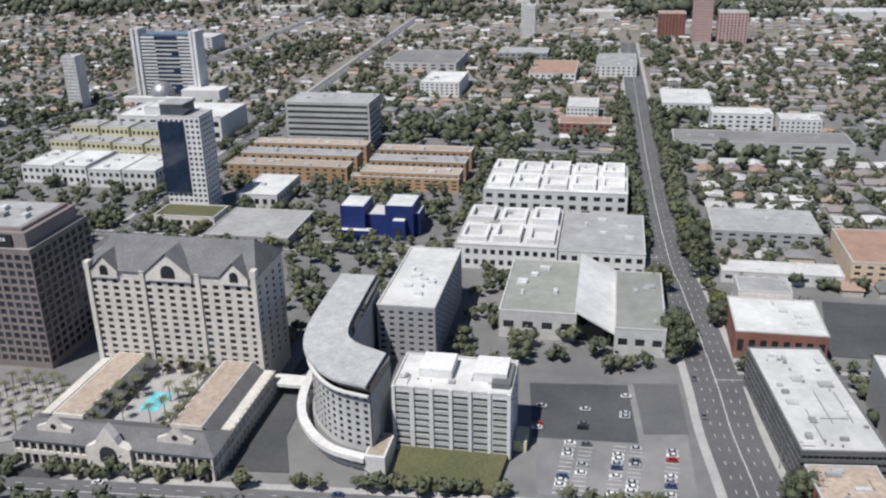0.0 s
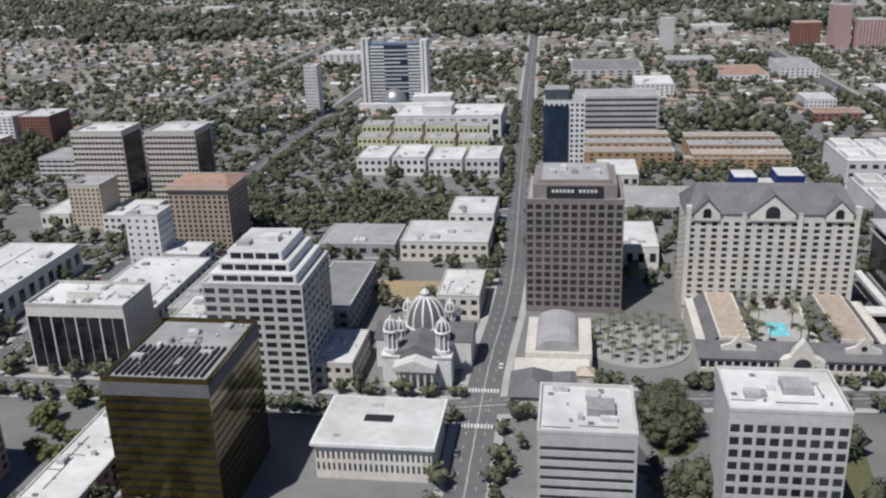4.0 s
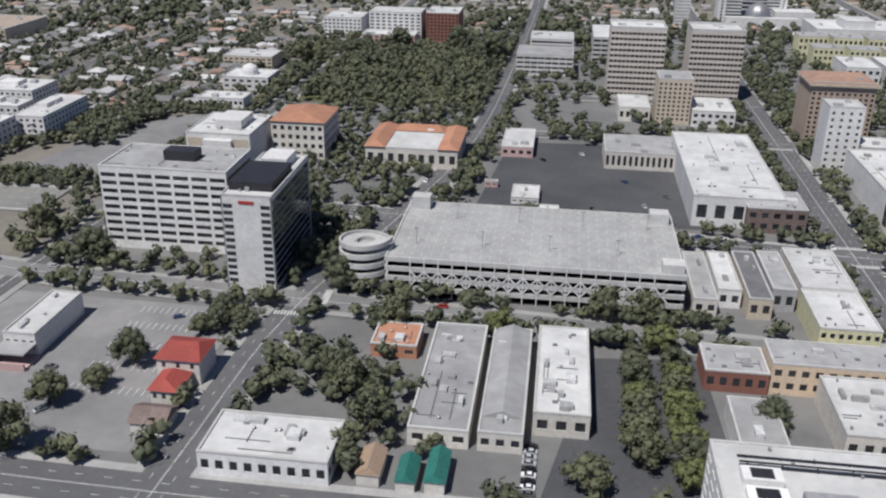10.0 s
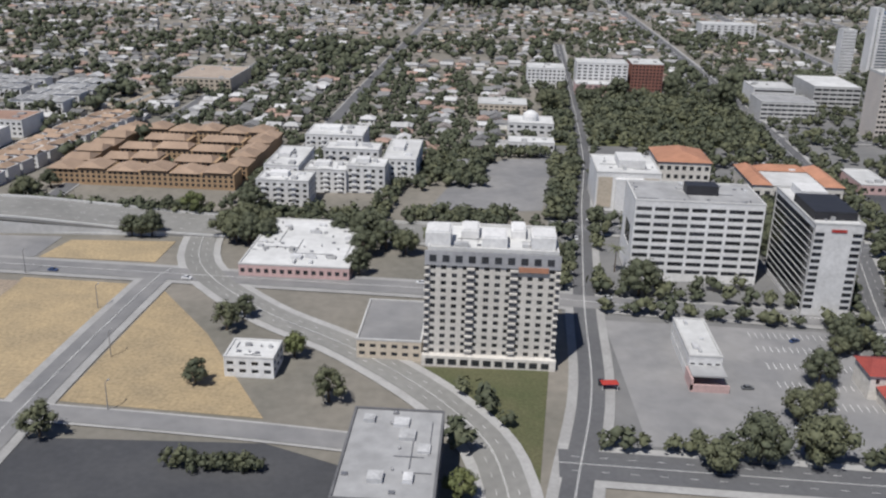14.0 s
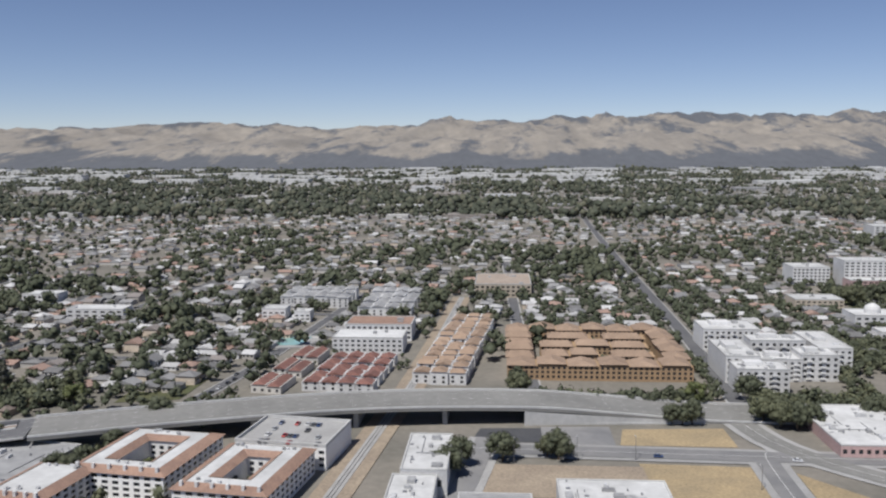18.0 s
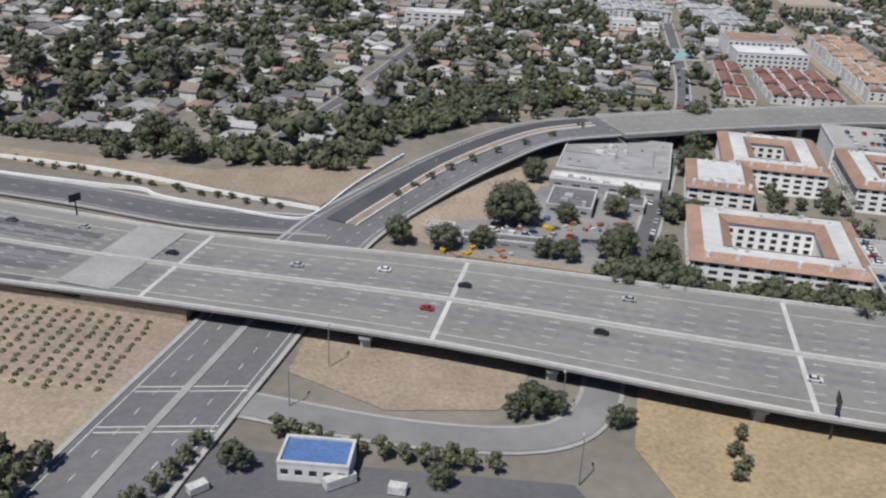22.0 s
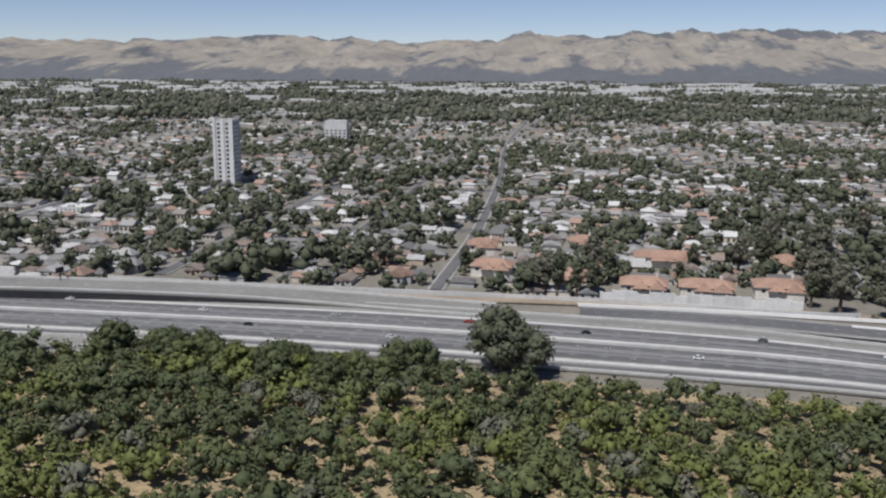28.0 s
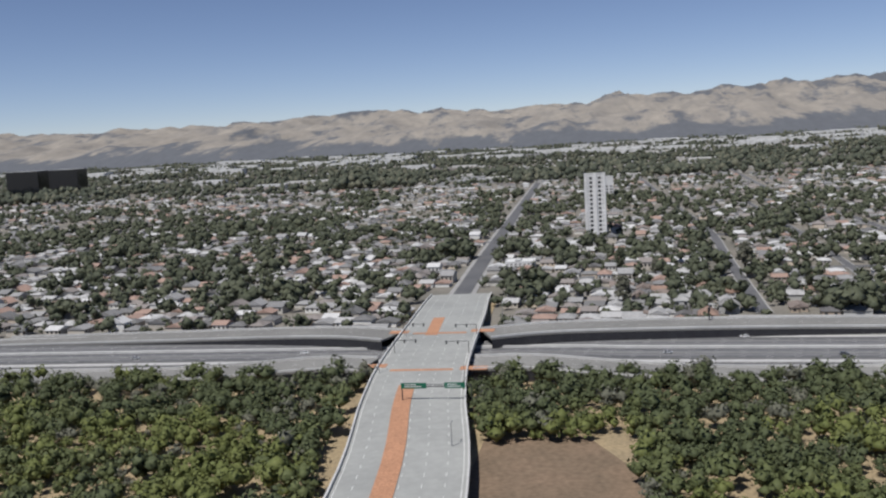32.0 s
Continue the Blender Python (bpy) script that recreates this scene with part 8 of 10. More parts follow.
def spray_mesh(name, q, balls, material, g, simple=False):
    """Leaf sprays (quads) round uneven clump cores (x, y, z, radius)."""
    n, m = len(q), len(balls)
    sv, sf = (OCT_V, OCT_F) if simple else (ICO_V, ICO_F)
    bv = balls[:, None, :3] + sv[None] * balls[:, None, 3:4] * g.uniform(0.72, 1.25, (m, len(sv), 1)) * np.array((1, 1, 0.85))
    co = np.concatenate([q.reshape(-1, 3), bv.reshape(-1, 3)])
    tri = (sf[None] + (n * 4 + len(sv) * np.arange(m))[:, None, None]).reshape(-1)
    idx = np.concatenate([np.arange(n * 4), tri])
    starts = np.concatenate([np.arange(0, n * 4, 4), n * 4 + np.arange(0, len(tri), 3)])
    me = bpy.data.meshes.new(name)
    me.vertices.add(len(co))
    me.vertices.foreach_set("co", co.reshape(-1).astype(np.float32))
    me.loops.add(len(idx))
    me.loops.foreach_set("vertex_index", idx.astype(np.int32))
    me.polygons.add(len(starts))
    me.polygons.foreach_set("loop_start", starts.astype(np.int32))
    me.polygons.foreach_set("use_smooth", np.concatenate([np.zeros(n, bool), np.ones(len(starts) - n, bool)]))
    me.update(calc_edges=True)
    me.materials.append(material)
    return me


def poly_mesh(name, verts, faces, material):
    me = bpy.data.meshes.new(name)
    me.from_pydata(verts, [], faces)
    me.materials.append(material)
    return me


TREE_KINDS = {
    "round": [tree_parts(11, 4.6, 2.1, LEAF[0]), tree_parts(12, 4.9, 2.3, LEAF[1]), tree_parts(13, 4.2, 2.0, LEAF[2])],
    "broad": [tree_parts(21, 5.6, 3.0, LEAF[0], 24, 60, 0.235), tree_parts(22, 5.2, 2.8, LEAF[1], 23, 60, 0.235), tree_parts(23, 6.2, 3.2, LEAF[0], 25, 60, 0.235)],
    "tall": [tree_parts(31, 8.2, 1.9, LEAF[0], 22, 70, 0.2, 0.6), tree_parts(32, 9.0, 2.6, LEAF[3], 24, 70, 0.22, 0.3)],
    "wood": [tree_parts(61, 4.6, 2.3, WOOD[0]), tree_parts(62, 4.9, 2.4, WOOD[1]), tree_parts(63, 4.0, 2.1, WOOD[2]), tree_parts(64, 5.6, 3.0, WOOD[0], 24, 60, 0.235)],
    "small": [tree_parts(41, 2.6, 1.1, LEAF[2], 9, 30, 0.24), tree_parts(42, 2.9, 1.2, LEAF[1], 9, 30, 0.24), tree_parts(43, 2.4, 1.0, LEAF[3], 9, 30, 0.24)],
    "shrub": [tree_parts(51, 1.5, 1.0, LEAF[1], 7, 26, 0.2), tree_parts(52, 1.3, 1.0, LEAF[0], 7, 26, 0.2)],
}
LABELS = {"wood": "dense green creekside tree in dry grass", "round": "round leafy green street tree", "broad": "broad dark green shade tree", "tall": "tall dark green narrow-crowned tree", "small": "small young tree with light foliage", "shrub": "low rounded green garden shrub"}
TREE_COUNT = collections.Counter()
EXTRA = []  # further trees, joined


def tree(x, y, kind="round", z=0.0, s=1.0, group="street trees", which=None):
    v = TREE_KINDS[kind]
    w = rng.randrange(len(v)) if which is None else which
    s *= rng.uniform(1.05, 1.5) if kind != "shrub" else 1.0
    ob = thing("shrub" if kind == "shrub" else "tree", LABELS[kind], "shrub" if kind == "shrub" else "tree", x, y, z, rng.uniform(0, 360), group)
    ob.scale = (s, s, s * rng.uniform(0.9, 1.12))
    for nm, me in (("trunk", v[w][0]), ("crown", v[w][1])):
        o = new(nm, me)
        o.parent = ob
    TREE_COUNT[group] += 1


def clear_of_streets(x, y, gap=0.9, skip=-1):
    for i, (c, w) in enumerate(LINES):
        if i != skip and any(abs(p[0] - x) < 12 and abs(p[1] - y) < 40 for p in c):
            for a, d in zip(c, c[1:]):
                l2 = (d[0] - a[0]) ** 2 + (d[1] - a[1]) ** 2
                t = max(0, min(1, ((x - a[0]) * (d[0] - a[0]) + (y - a[1]) * (d[1] - a[1])) / l2))
                if math.hypot(a[0] + t * (d[0] - a[0]) - x, a[1] + t * (d[1] - a[1]) - y) < w / 2 + gap:
                    return False
    return True


BUILT = np.zeros_like(TAKEN)
bpy.context.view_layer.update()
for o in bpy.data.objects:
    if o.type == "MESH" and o.name.split(".")[0] in ("core", "wall", "roof", "house_body", "body", "podium", "tower", "wing", "barrier", "abutment"):
        c = [o.matrix_world @ Vector(k) for k in o.bound_box]
        if max(k.z for k in c) > 0.8 and max(k.x for k in c) - min(k.x for k in c) < 120:
            i0, i1 = int((min(k.x for k in c) - GX) / CELL), int((max(k.x for k in c) - GX) / CELL) + 1
            j0, j1 = int((min(k.y for k in c) - GY) / CELL), int((max(k.y for k in c) - GY) / CELL) + 1
            if i1 - i0 < 60 and j1 - j0 < 60 and i0 > 0 and j0 > 0:
                BUILT[i0:i1, j0:j1] = True


def roofed(x, y):
    i, j = int((x - GX) / CELL), int((y - GY) / CELL)
    return 0 <= i < BUILT.shape[0] and 0 <= j < BUILT.shape[1] and bool(BUILT[i, j])


# street trees
for k, (c, w) in enumerate(LINES[:17]):
    c = [np.array(p) for p in c]
    if k == 0:
        for y in np.arange(240, 430, 3.4):
            x = float(np.interp(y, [p[1] for p in c], [p[0] for p in c]))
            EXTRA.extend((x + sg * (6.4 + rng.uniform(0, 1.2)), y, 0, rng.uniform(3.0, 4.0)) for sg in (-1, 1))
    for side in (-1, 1):
        s = 3.0
        for a, d in zip(c, c[1:]):
            l = np.linalg.norm(d[:2] - a[:2])
            if l < 0.01:
                continue
            t = (d - a) / l
            while s < l:
                p = a + t * s
                x, y = p[0] - t[1] * side * (w / 2 + 1.3), p[1] + t[0] * side * (w / 2 + 1.3)
                s += rng.uniform(2.6, 5.2)
                if 15 < y < 420 and -450 < x < 60 and not (k == 5 and y < 78) and not (-143 < x < -130 and 104 < y < 190) and not (12 < x < 24.5 and 118 < y < 176) and clear_of_streets(x, y, 0.6, k) and not roofed(x, y) and rng.random() < 0.8:
                    if y < 260 and TREE_COUNT["street trees"] < 45:
                        tree(x, y, rng.choice(("round", "round", "broad", "small")))
                    else:
                        EXTRA.append((x, y, 0, rng.uniform(1.8, 2.9)))
            s -= l


def patch(x0, x1, y0, y1, n, kinds, group, gap=2.6, s=1.0, test=True, joined=False):
    n = int(n * 1.25)
    placed = []
    for _ in range(n * 12):
        x, y = rng.uniform(x0, x1), rng.uniform(y0, y1)
        if len(placed) >= n:
            break
        if all(math.hypot(x - a, y - c) > gap for a, c in placed) and (not test or (not roofed(x, y) and clear_of_streets(x, y, 1.0) and (not joined or free(x, y)))):
            placed.append((x, y))
            if joined or len(placed) > 0.06 * n + 1:
                EXTRA.append((x, y, 0, rng.uniform(1.7, 2.9) * s))
            else:
                tree(x, y, rng.choice(kinds), s=s, group=group)


RB = ("round", "broad")
patch(-350, -288, 60.5, 63.5, 18, ("round",), "trees before the parking garage", 2.6, 0.95)
patch(-350, -288, 69.2, 71.5, 20, ("round",), "trees before the parking garage", 2.4, 0.95)
patch(-372, -357, 72, 106, 18, ("broad",), "trees beside the garage ramp", 3)
patch(-345, -290, 108, 111, 8, RB, "trees behind the garage", 4)
patch(-102, -80, 52, 104, 16, ("broad", "tall"), "plaza trees", 4.5, 1.35)
patch(-72, -24, 52, 104, 40, ("broad",), "plaza trees", 4.5, 1.35)
for k in range(8):
    tree(-303.4 + rng.uniform(-0.5, 0.5), 27 + k * 3.9, "round", s=1.0, group="trees in the lot")
    tree(-297.2 + rng.uniform(-0.5, 0.5), 23 + k * 4.3, "round", s=0.95, group="trees in the lot")
tree(-283.4, 40, "broad", s=0.8, group="trees in the lot")
tree(-311.3, 21, "broad", s=0.8, group="trees in the lot")
patch(-300, -294, 60, 62, 1, ("broad", "round"), "trees in the lot", 3.2)
patch(-347, -333, 18, 42, 15, ("broad", "round"), "trees behind the houses", 3.2)
patch(-367, -343, 36, 52, 20, ("broad", "round"), "trees behind the houses", 3.2)
for x, y, q in ((-404, 17.5, 0.9), (-395, 17.5, 0.95), (-394.5, 30, 0.85), (-389, 35, 0.7), (-387, 43, 0.75), (-377, 56, 0.6), (-373.5, 58.6, 0.6), (-379.6, 55, 0.65), (-377, 60, 0.6), (-411, 14, 0.9)):
    tree(x, y, "broad", s=q, group="trees by the lot")
patch(-440, -426, 80, 122, 12, RB, "trees beside the offices", 4)
def stand(x0, x1, y0, y1, gap, lean=0.0, r0=2.1, r1=3.1):
    """A close stand of trees over a leaning strip, left out on roofs and streets."""
    for u in np.arange(x0, x1, gap):
        for v in np.arange(y0, y1, gap):
            x, y = u + lean * (v - y0) + rng.uniform(-0.9, 0.9), v + rng.uniform(-0.9, 0.9)
            if not roofed(x, y) and clear_of_streets(x, y, 0.4):
                EXTRA.append((float(x), float(y), 0, rng.uniform(r0, r1)))


stand(-429, -417, 122, 194, 3.3, 0.07)
stand(-466, -446, 158, 194, 3.4, 0.03)
stand(-466, -438, 121, 131, 3.0, 0.0, 1.6, 2.4)
stand(-503, -474, 114, 125, 3.2, 0.0, 1.9, 2.9)
stand(-477, -471, 118, 190, 3.0, 0.06, 1.7, 2.4)
stand(-446, -424, 196, 202, 3.2, 0.0, 1.9, 2.6)
patch(-425, -384, 76, 92, 5, ("broad", "round"), "trees beside the offices", 4)
patch(-380, -355, 104, 116, 14, ("broad",), "trees beside the offices", 3.4)
for x, y in ((-509.8, 105.6), (-506.6, 101.5), (-503.2, 100), (-499.1, 101), (-506.7, 111), (-501, 109), (-504.5, 106)):
    tree(x, y, "broad", s=0.95, group="trees on the corner by the ramp")
for x in np.arange(-462, -441, 2.6):
    EXTRA.append((float(x) + rng.uniform(-0.6, 0.6), 127 + rng.uniform(-1, 1), 0, rng.uniform(1.8, 2.6)))
patch(-424, -342, 217, 316, 60, ("broad",), "park trees", 4.2, 1.25)
patch(-424, -342, 217, 316, 220, ("broad",), "park trees", 4.0, 1.25, True, True)
patch(-250, -149, 214, 244, 90, RB, "", 3.0, 1.15, True, True)
patch(-396, -340, 122, 214, 90, RB, "", 4.0, 1.1, True, True)
patch(-340, -150, 120, 330, 190, RB, "", 4.0, 1.1, True, True)
patch(-150, 20, 168, 330, 230, RB, "", 3.4, 1.15, True, True)
patch(20, 120, 60, 330, 150, RB, "", 4.0, 1.1, True, True)
patch(-250, -150, 14, 70, 36, RB, "trees in the blocks", 4.5)
patch(-140, -106, 20, 100, 20, RB, "trees in the blocks", 4.5)
for k in range(30):
    y = 3 + 3.0 * k
    for off in (4.0, 7.2):
        x = -687.0 + 0.24 * y + off + rng.uniform(-0.7, 0.7)
        if roofed(x, y) or 81 < y < 92:
            continue
        if k % 3 == 0:
            tree(x, y, "broad", s=0.72, group="trees along the side road", which=0)
        else:
            EXTRA.append((x, y + rng.uniform(-1, 1), 0, rng.uniform(1.9, 2.5)))
for k in range(260):
    f = rng.random()
    q = rng.uniform(0, 1) ** 1.3 * 20
    x, y = -742 + 50 * f - 0.72 * q, 60 + 56 * f ** 0.9 + 0.7 * q
    if free(x, y) and not roofed(x, y) and clear_of_streets(x, y, 0.8):
        EXTRA.append((x, y, 0, rng.uniform(1.6, 2.9)))
for k in range(19):
    x = -692 + k * 4.2 + rng.uniform(-0.8, 0.8)
    tree(x, edge_at(0.0, x)[1] + 2.6, "broad", s=0.72, group="trees along the freeway wall")
for x, y, q in ((-709.6, 21, 0.85), (-706.2, 22, 0.85), (-707.6, 26, 0.9), (-703.6, 47, 0.8), (-697.5, 24, 0.6), (-687.6, 29, 0.7), (-684.4, 37, 0.7), (-688.6, 10, 0.85), (-690.4, 7, 0.6), (-702, 7, 0.5), (-698, 6.5, 0.5), (-728, 9, 0.6), (-719.5, 8, 0.6), (-713, 10, 0.5)):
    tree(x, y, "broad", s=q, group="trees by the workshops")
for x, y, q in ((-113, 107, 0.8), (-110, 109, 0.8), (-112, 103, 0.9), (-113.5, 99, 0.9), (-110.5, 97, 0.8), (-109, 104, 0.7), (-112.5, 94.5, 0.7), (-108, 100, 0.7)):
    tree(x, y, "broad", s=q, group="trees in the planted bed", which=0)
patch(-660, -648, 20, 46, 6, ("round",), "courtyard trees", 3, 0.8)
patch(-645, -640, 2, 60, 8, ("round",), "courtyard trees", 3, 0.7)
patch(-722, -640, 92, 124, 40, ("broad", "round"), "trees behind the overpass", 3.4)
patch(-568, -518, 120.5, 123, 26, ("round",), "trees before the tan apartments", 1.7, 0.95, False)
patch(-516, -508, 116, 170, 12, ("broad", "round"), "trees beside the tan apartments", 3.2, 0.9)
patch(-573, -566, 116, 190, 16, ("broad", "round"), "trees beside the tan apartments", 3.2, 0.9)
for x, y in ((-533, 103), (-530.5, 102.5), (-528, 103), (-563.5, 78), (-565.5, 77), (-563, 76), (-575.5, 74), (-585, 70), (-587, 64), (-476, 106), (-470, 101), (-481, 110), (-465, 98), (-474, 96)):
    tree(x, y, "broad", s=0.8, group="trees by the yard")
for x, y, q in ((-706.8, -42.4, 0.62), (-704.0, -41.6, 0.7), (-701.6, -40.6, 0.66), (-705, -39.6, 0.6), (-694.2, -42.8, 0.5), (-692.6, -41.6, 0.42), (-715, -57, 0.5), (-738, -57, 0.55)):
    tree(x, y, "round", s=q, group="trees beside the viaduct", which=0)
for x, y in ((-679.1, -43.2), (-680.6, -46.8), (-681.3, -51.2), (-680, -49)):
    tree(x, y, "small", s=0.62, group="trees beside the viaduct", which=1)
for k in range(26):
    f = k / 25
    tree(-840 + 88 * f + rng.uniform(-1, 1), 46 - 24 * f + rng.uniform(-0.8, 0.8), "shrub", s=0.8, group="young plants on the verge")
# rows of little bushes on the mulch slope
patch(-800, -740, 44, 58, 34, RB, "hedge trees behind the verge", 2.0, 0.9)
for x in np.arange(-828, -738, 2.1):
    y = float(np.interp(x, (-850, -818, -800, -775, -760, -749, -738), (56, 54, 52, 48.5, 48.5, 50, 58)))
    for off in (0.8, 4.0):
        EXTRA.append((float(x) + rng.uniform(-0.8, 0.8), y + off + rng.uniform(-1, 1), 0, rng.uniform(1.3, 2.3)))
for x, y in ((-775, -53), (-772, -55), (-777, -57), (-769, -57), (-774, -59), (-761, -62.5), (-759, -60), (-763.5, -61), (-766, -59.5), (-764, -65), (-760.5, -66)):
    tree(x, y, "small", s=1.3, group="creek grove trees")
b_shrubs = []
g0 = np.random.default_rng(5)
for i in range(22):
    for j in range(14):
        x, y = -760 - i * 2.3 + rng.uniform(-0.3, 0.3), -26 - j * 1.6 + i * 0.32 + rng.uniform(-0.3, 0.3)
        if not (-795 < x < -757 and y > -44 + max(0, -779 - x) * 1.0 and y < -20.5 + (x + 762) * 0.05):
            continue
        d = g0.normal(size=(16, 3))
        d /= np.linalg.norm(d, axis=1)[:, None]
        d[:, 2] = np.abs(d[:, 2])
        zz = 0.3 + max(0, 2.0 - abs(y + 22) * 0.09)
        b_shrubs.append(leaf_quads(np.array((x, y, zz * 0 + 0.15)) + d * 0.42, d, np.full(16, 0.27), g0))
tagged(new("slope_bush", quad_mesh("slope_bush", np.concatenate(b_shrubs), LEAF[1])), "rows of little round bushes on a mulch slope", "bushes", kind="stuff")

for x, y in ((-735, -49.8), (-733.1, -50.5), (-730.6, -51.1), (-728.2, -51.6), (-725, -52.1), (-722.1, -52.5), (-719.4, -52.8), (-716.9, -53), (-714, -53), (-711.8, -53), (-708.9, -53.1), (-745.3, -62), (-744.3, -59.4), (-743.7, -56.6), (-743.1, -53.6), (-746.4, -65), (-747, -68)):
    tree(x, y, "small", s=0.8, group="trees beside the viaduct", which=1)
for x, y in ((-470.7, 28.2), (-512, 13.7), (-494.8, 53), (-479.6, 43.4), (-494, 31.8), (-448, 4), (-493, 59), (-474, 84), (-459, 105)):
    tree(x, y, "round", s=0.9, group="trees by the yard")
for x in (-489, -487, -484.5, -482, -480, -478):
    tree(x, 8, "shrub", s=1.8, group="hedge by the dark lot")
for k in range(9):
    f = k / 8
    tree(-692 - 38 * f - 6 * math.sin(3 * f), 76 - 46 * f ** 0.9, "shrub", z=4.4 - 3.6 * f, s=0.9, group="shrubs on the ramp")

for k in range(9):
    tree(-222.5 + rng.uniform(-5.5, 5.5), 80 + 2.9 * k, "round", s=0.75, group="trees beside the octagon office", which=2)

# palms
b = B()
for z0, z1 in ((0, 1.6), (1.6, 3.2), (3.2, 4.8)):
    cyl(b, 0, 0, z0, z1, 0.13 - 0.012 * z0, 0.13 - 0.012 * z1, 7)
palm_trunk = mesh_of("trunk", b, M["bark"])
b = B()
for k in range(18):
    a, droop, ln_ = k * 2.399, 0.1 + 0.9 * (k % 5) / 4, 1.75
    prev = None
    for i in range(5):
        f = i / 4
        rr, zz = ln_ * f, 4.8 + 0.75 * f * (1 - droop) - 0.9 * droop * f * f - 0.25 * f * f
        wd = 0.24 * (1 - f) + 0.03 if i else 0.04
        c, s_ = math.cos(a), math.sin(a)
        row = [b.verts.new((rr * c - wd * s_, rr * s_ + wd * c, zz - 0.06)), b.verts.new((rr * c, rr * s_, zz)), b.verts.new((rr * c + wd * s_, rr * s_ - wd * c, zz - 0.06))]
        if prev:
            b.faces.new((prev[0], row[0], row[1], prev[1]))
            b.faces.new((prev[1], row[1], row[2], prev[2]))
        prev = row
palm_crown = mesh_of("crown", b, LEAF[1])


def palm(x, y, s=1.0, z=0.0, group="palms"):
    ob = thing("palm_tree", "slender palm tree with a tuft of fronds", "palm tree", x, y, z, rng.uniform(0, 360), group)
    s *= rng.uniform(0.85, 1.15)
    ob.scale = (s, s, s)
    for nm, me in (("trunk", palm_trunk), ("crown", palm_crown)):
        o = new(nm, me)
        o.parent = ob


b = B()
cyl(b, -114.5, 136, 0.0, 0.3, 11.5, 11.5, 40)
setting("paved_circle", b, M["walk"], "round pale paved plaza planted with palms", "plaza")
for ring, n in ((9.6, 20), (6.4, 13), (3.2, 6)):
    for k in range(n):
        a = 2 * math.pi * k / n
        palm(-114.5 + ring * math.cos(a), 136 + ring * math.sin(a), 0.7, 0.3, "palms on the round plaza")
for x, y in ((-82, 131), (-80, 133), (-79, 137), (-88, 131.5), (-90, 134), (-90.5, 141), (-78, 143), (-80, 148), (-88.5, 148.5), (-84.5, 149), (-74, 128), (-74, 134), (-93, 128), (-95, 134), (-94, 131), (-75, 131), (-72.5, 137), (-95.5, 138), (-93, 139), (-91, 146), (-93, 151), (-78, 139), (-77, 146), (-79, 151), (-87, 152), (-83, 152), (-89, 139), (-82, 139)):
    palm(max(-92.2, min(-76.2, x)), y, 0.85, 3.5, "palms in the hotel court")
for x, y in ((-91, 128), (-91.3, 133.5), (-90.6, 139), (-91.3, 145), (-88, 149.5), (-78, 128.5), (-77.5, 134), (-78, 140), (-77.3, 146), (-81, 149.8), (-84.6, 150)):
    tree(x, y, "small", z=3.5, s=0.8, group="trees round the pool")
for x in (-416, -411, -406, -401, -396, -391):
    palm(x + rng.uniform(-1, 1), 93, 1.2, 0, "palms before the office block")
for x, y in ((-655, -13.5), (-650, 20), (-641, 33), (-640, 26), (-641, 41)):
    palm(x, y, 1.0, 0, "palms between the apartments")

# creek grove
HOLES = [(rng.uniform(-1300, -830), rng.uniform(-86, -48), rng.uniform(1.4, 3.8)) for _ in range(120)]


def bank(x):
    for (a, c), (d, e) in zip([(-1400, 14), (-1060, 11), (-985, 5), (-922, -5), (-873, -15), (-818, -26), (-798, -40)], [(-1060, 11), (-985, 5), (-922, -5), (-873, -15), (-818, -26), (-798, -40), (-780, -60)]):
        if a <= x <= d:
            return c + (e - c) * (x - a) / (d - a)
    return -60


CREEK, GROVE = [], ([], [], [], [])
cell = collections.defaultdict(list)
for _ in range(15000):
    x = rng.uniform(-1300, -786)
    y = rng.uniform(-92, bank(x) - 1.5)
    if abs(x + 1104.5 - (0 if y > -14 else (-14 - y) * 0.14 if y > -60 else 6.4)) < 13.0 or (-1092 < x < -1062 and y < -29) or not clear_of_streets(x, y, 0.8) or any((x - a) ** 2 + (y - c) ** 2 * 1.8 < r * r for a, c, r in HOLES):
        continue
    key = (int(x // 3), int(y // 3))
    if any((x - a) ** 2 + (y - c) ** 2 < 2.5 ** 2 for i in (-1, 0, 1) for j in (-1, 0, 1) for a, c in cell[(key[0] + i, key[1] + j)]):
        continue
    cell[key].append((x, y))
    CREEK.append((x, y))
CREEK.sort(key=lambda p: -p[1] + 0.35 * abs(p[0] + 960))
for k, (x, y) in enumerate(CREEK):
    if k < 35:
        tree(x, y, "wood", s=rng.uniform(0.7, 1.1), group="creek grove trees")
    else:
        tone = noise.noise((x * 0.035, y * 0.05, 2.0)) + rng.uniform(-0.22, 0.22) - 0.004 * (y + 40)
        GROVE[3 if rng.random() < 0.08 else 0 if tone < -0.08 else 1 if tone < 0.16 else 2].append((x, y, 0, rng.choice((1.5, 2.0, 2.5, 3.0, 3.6))))
tree(-923.5, 2, "broad", s=1.7, group="creek grove trees", which=2)
tree(-920, 0.5, "broad", s=1.3, group="creek grove trees", which=0)

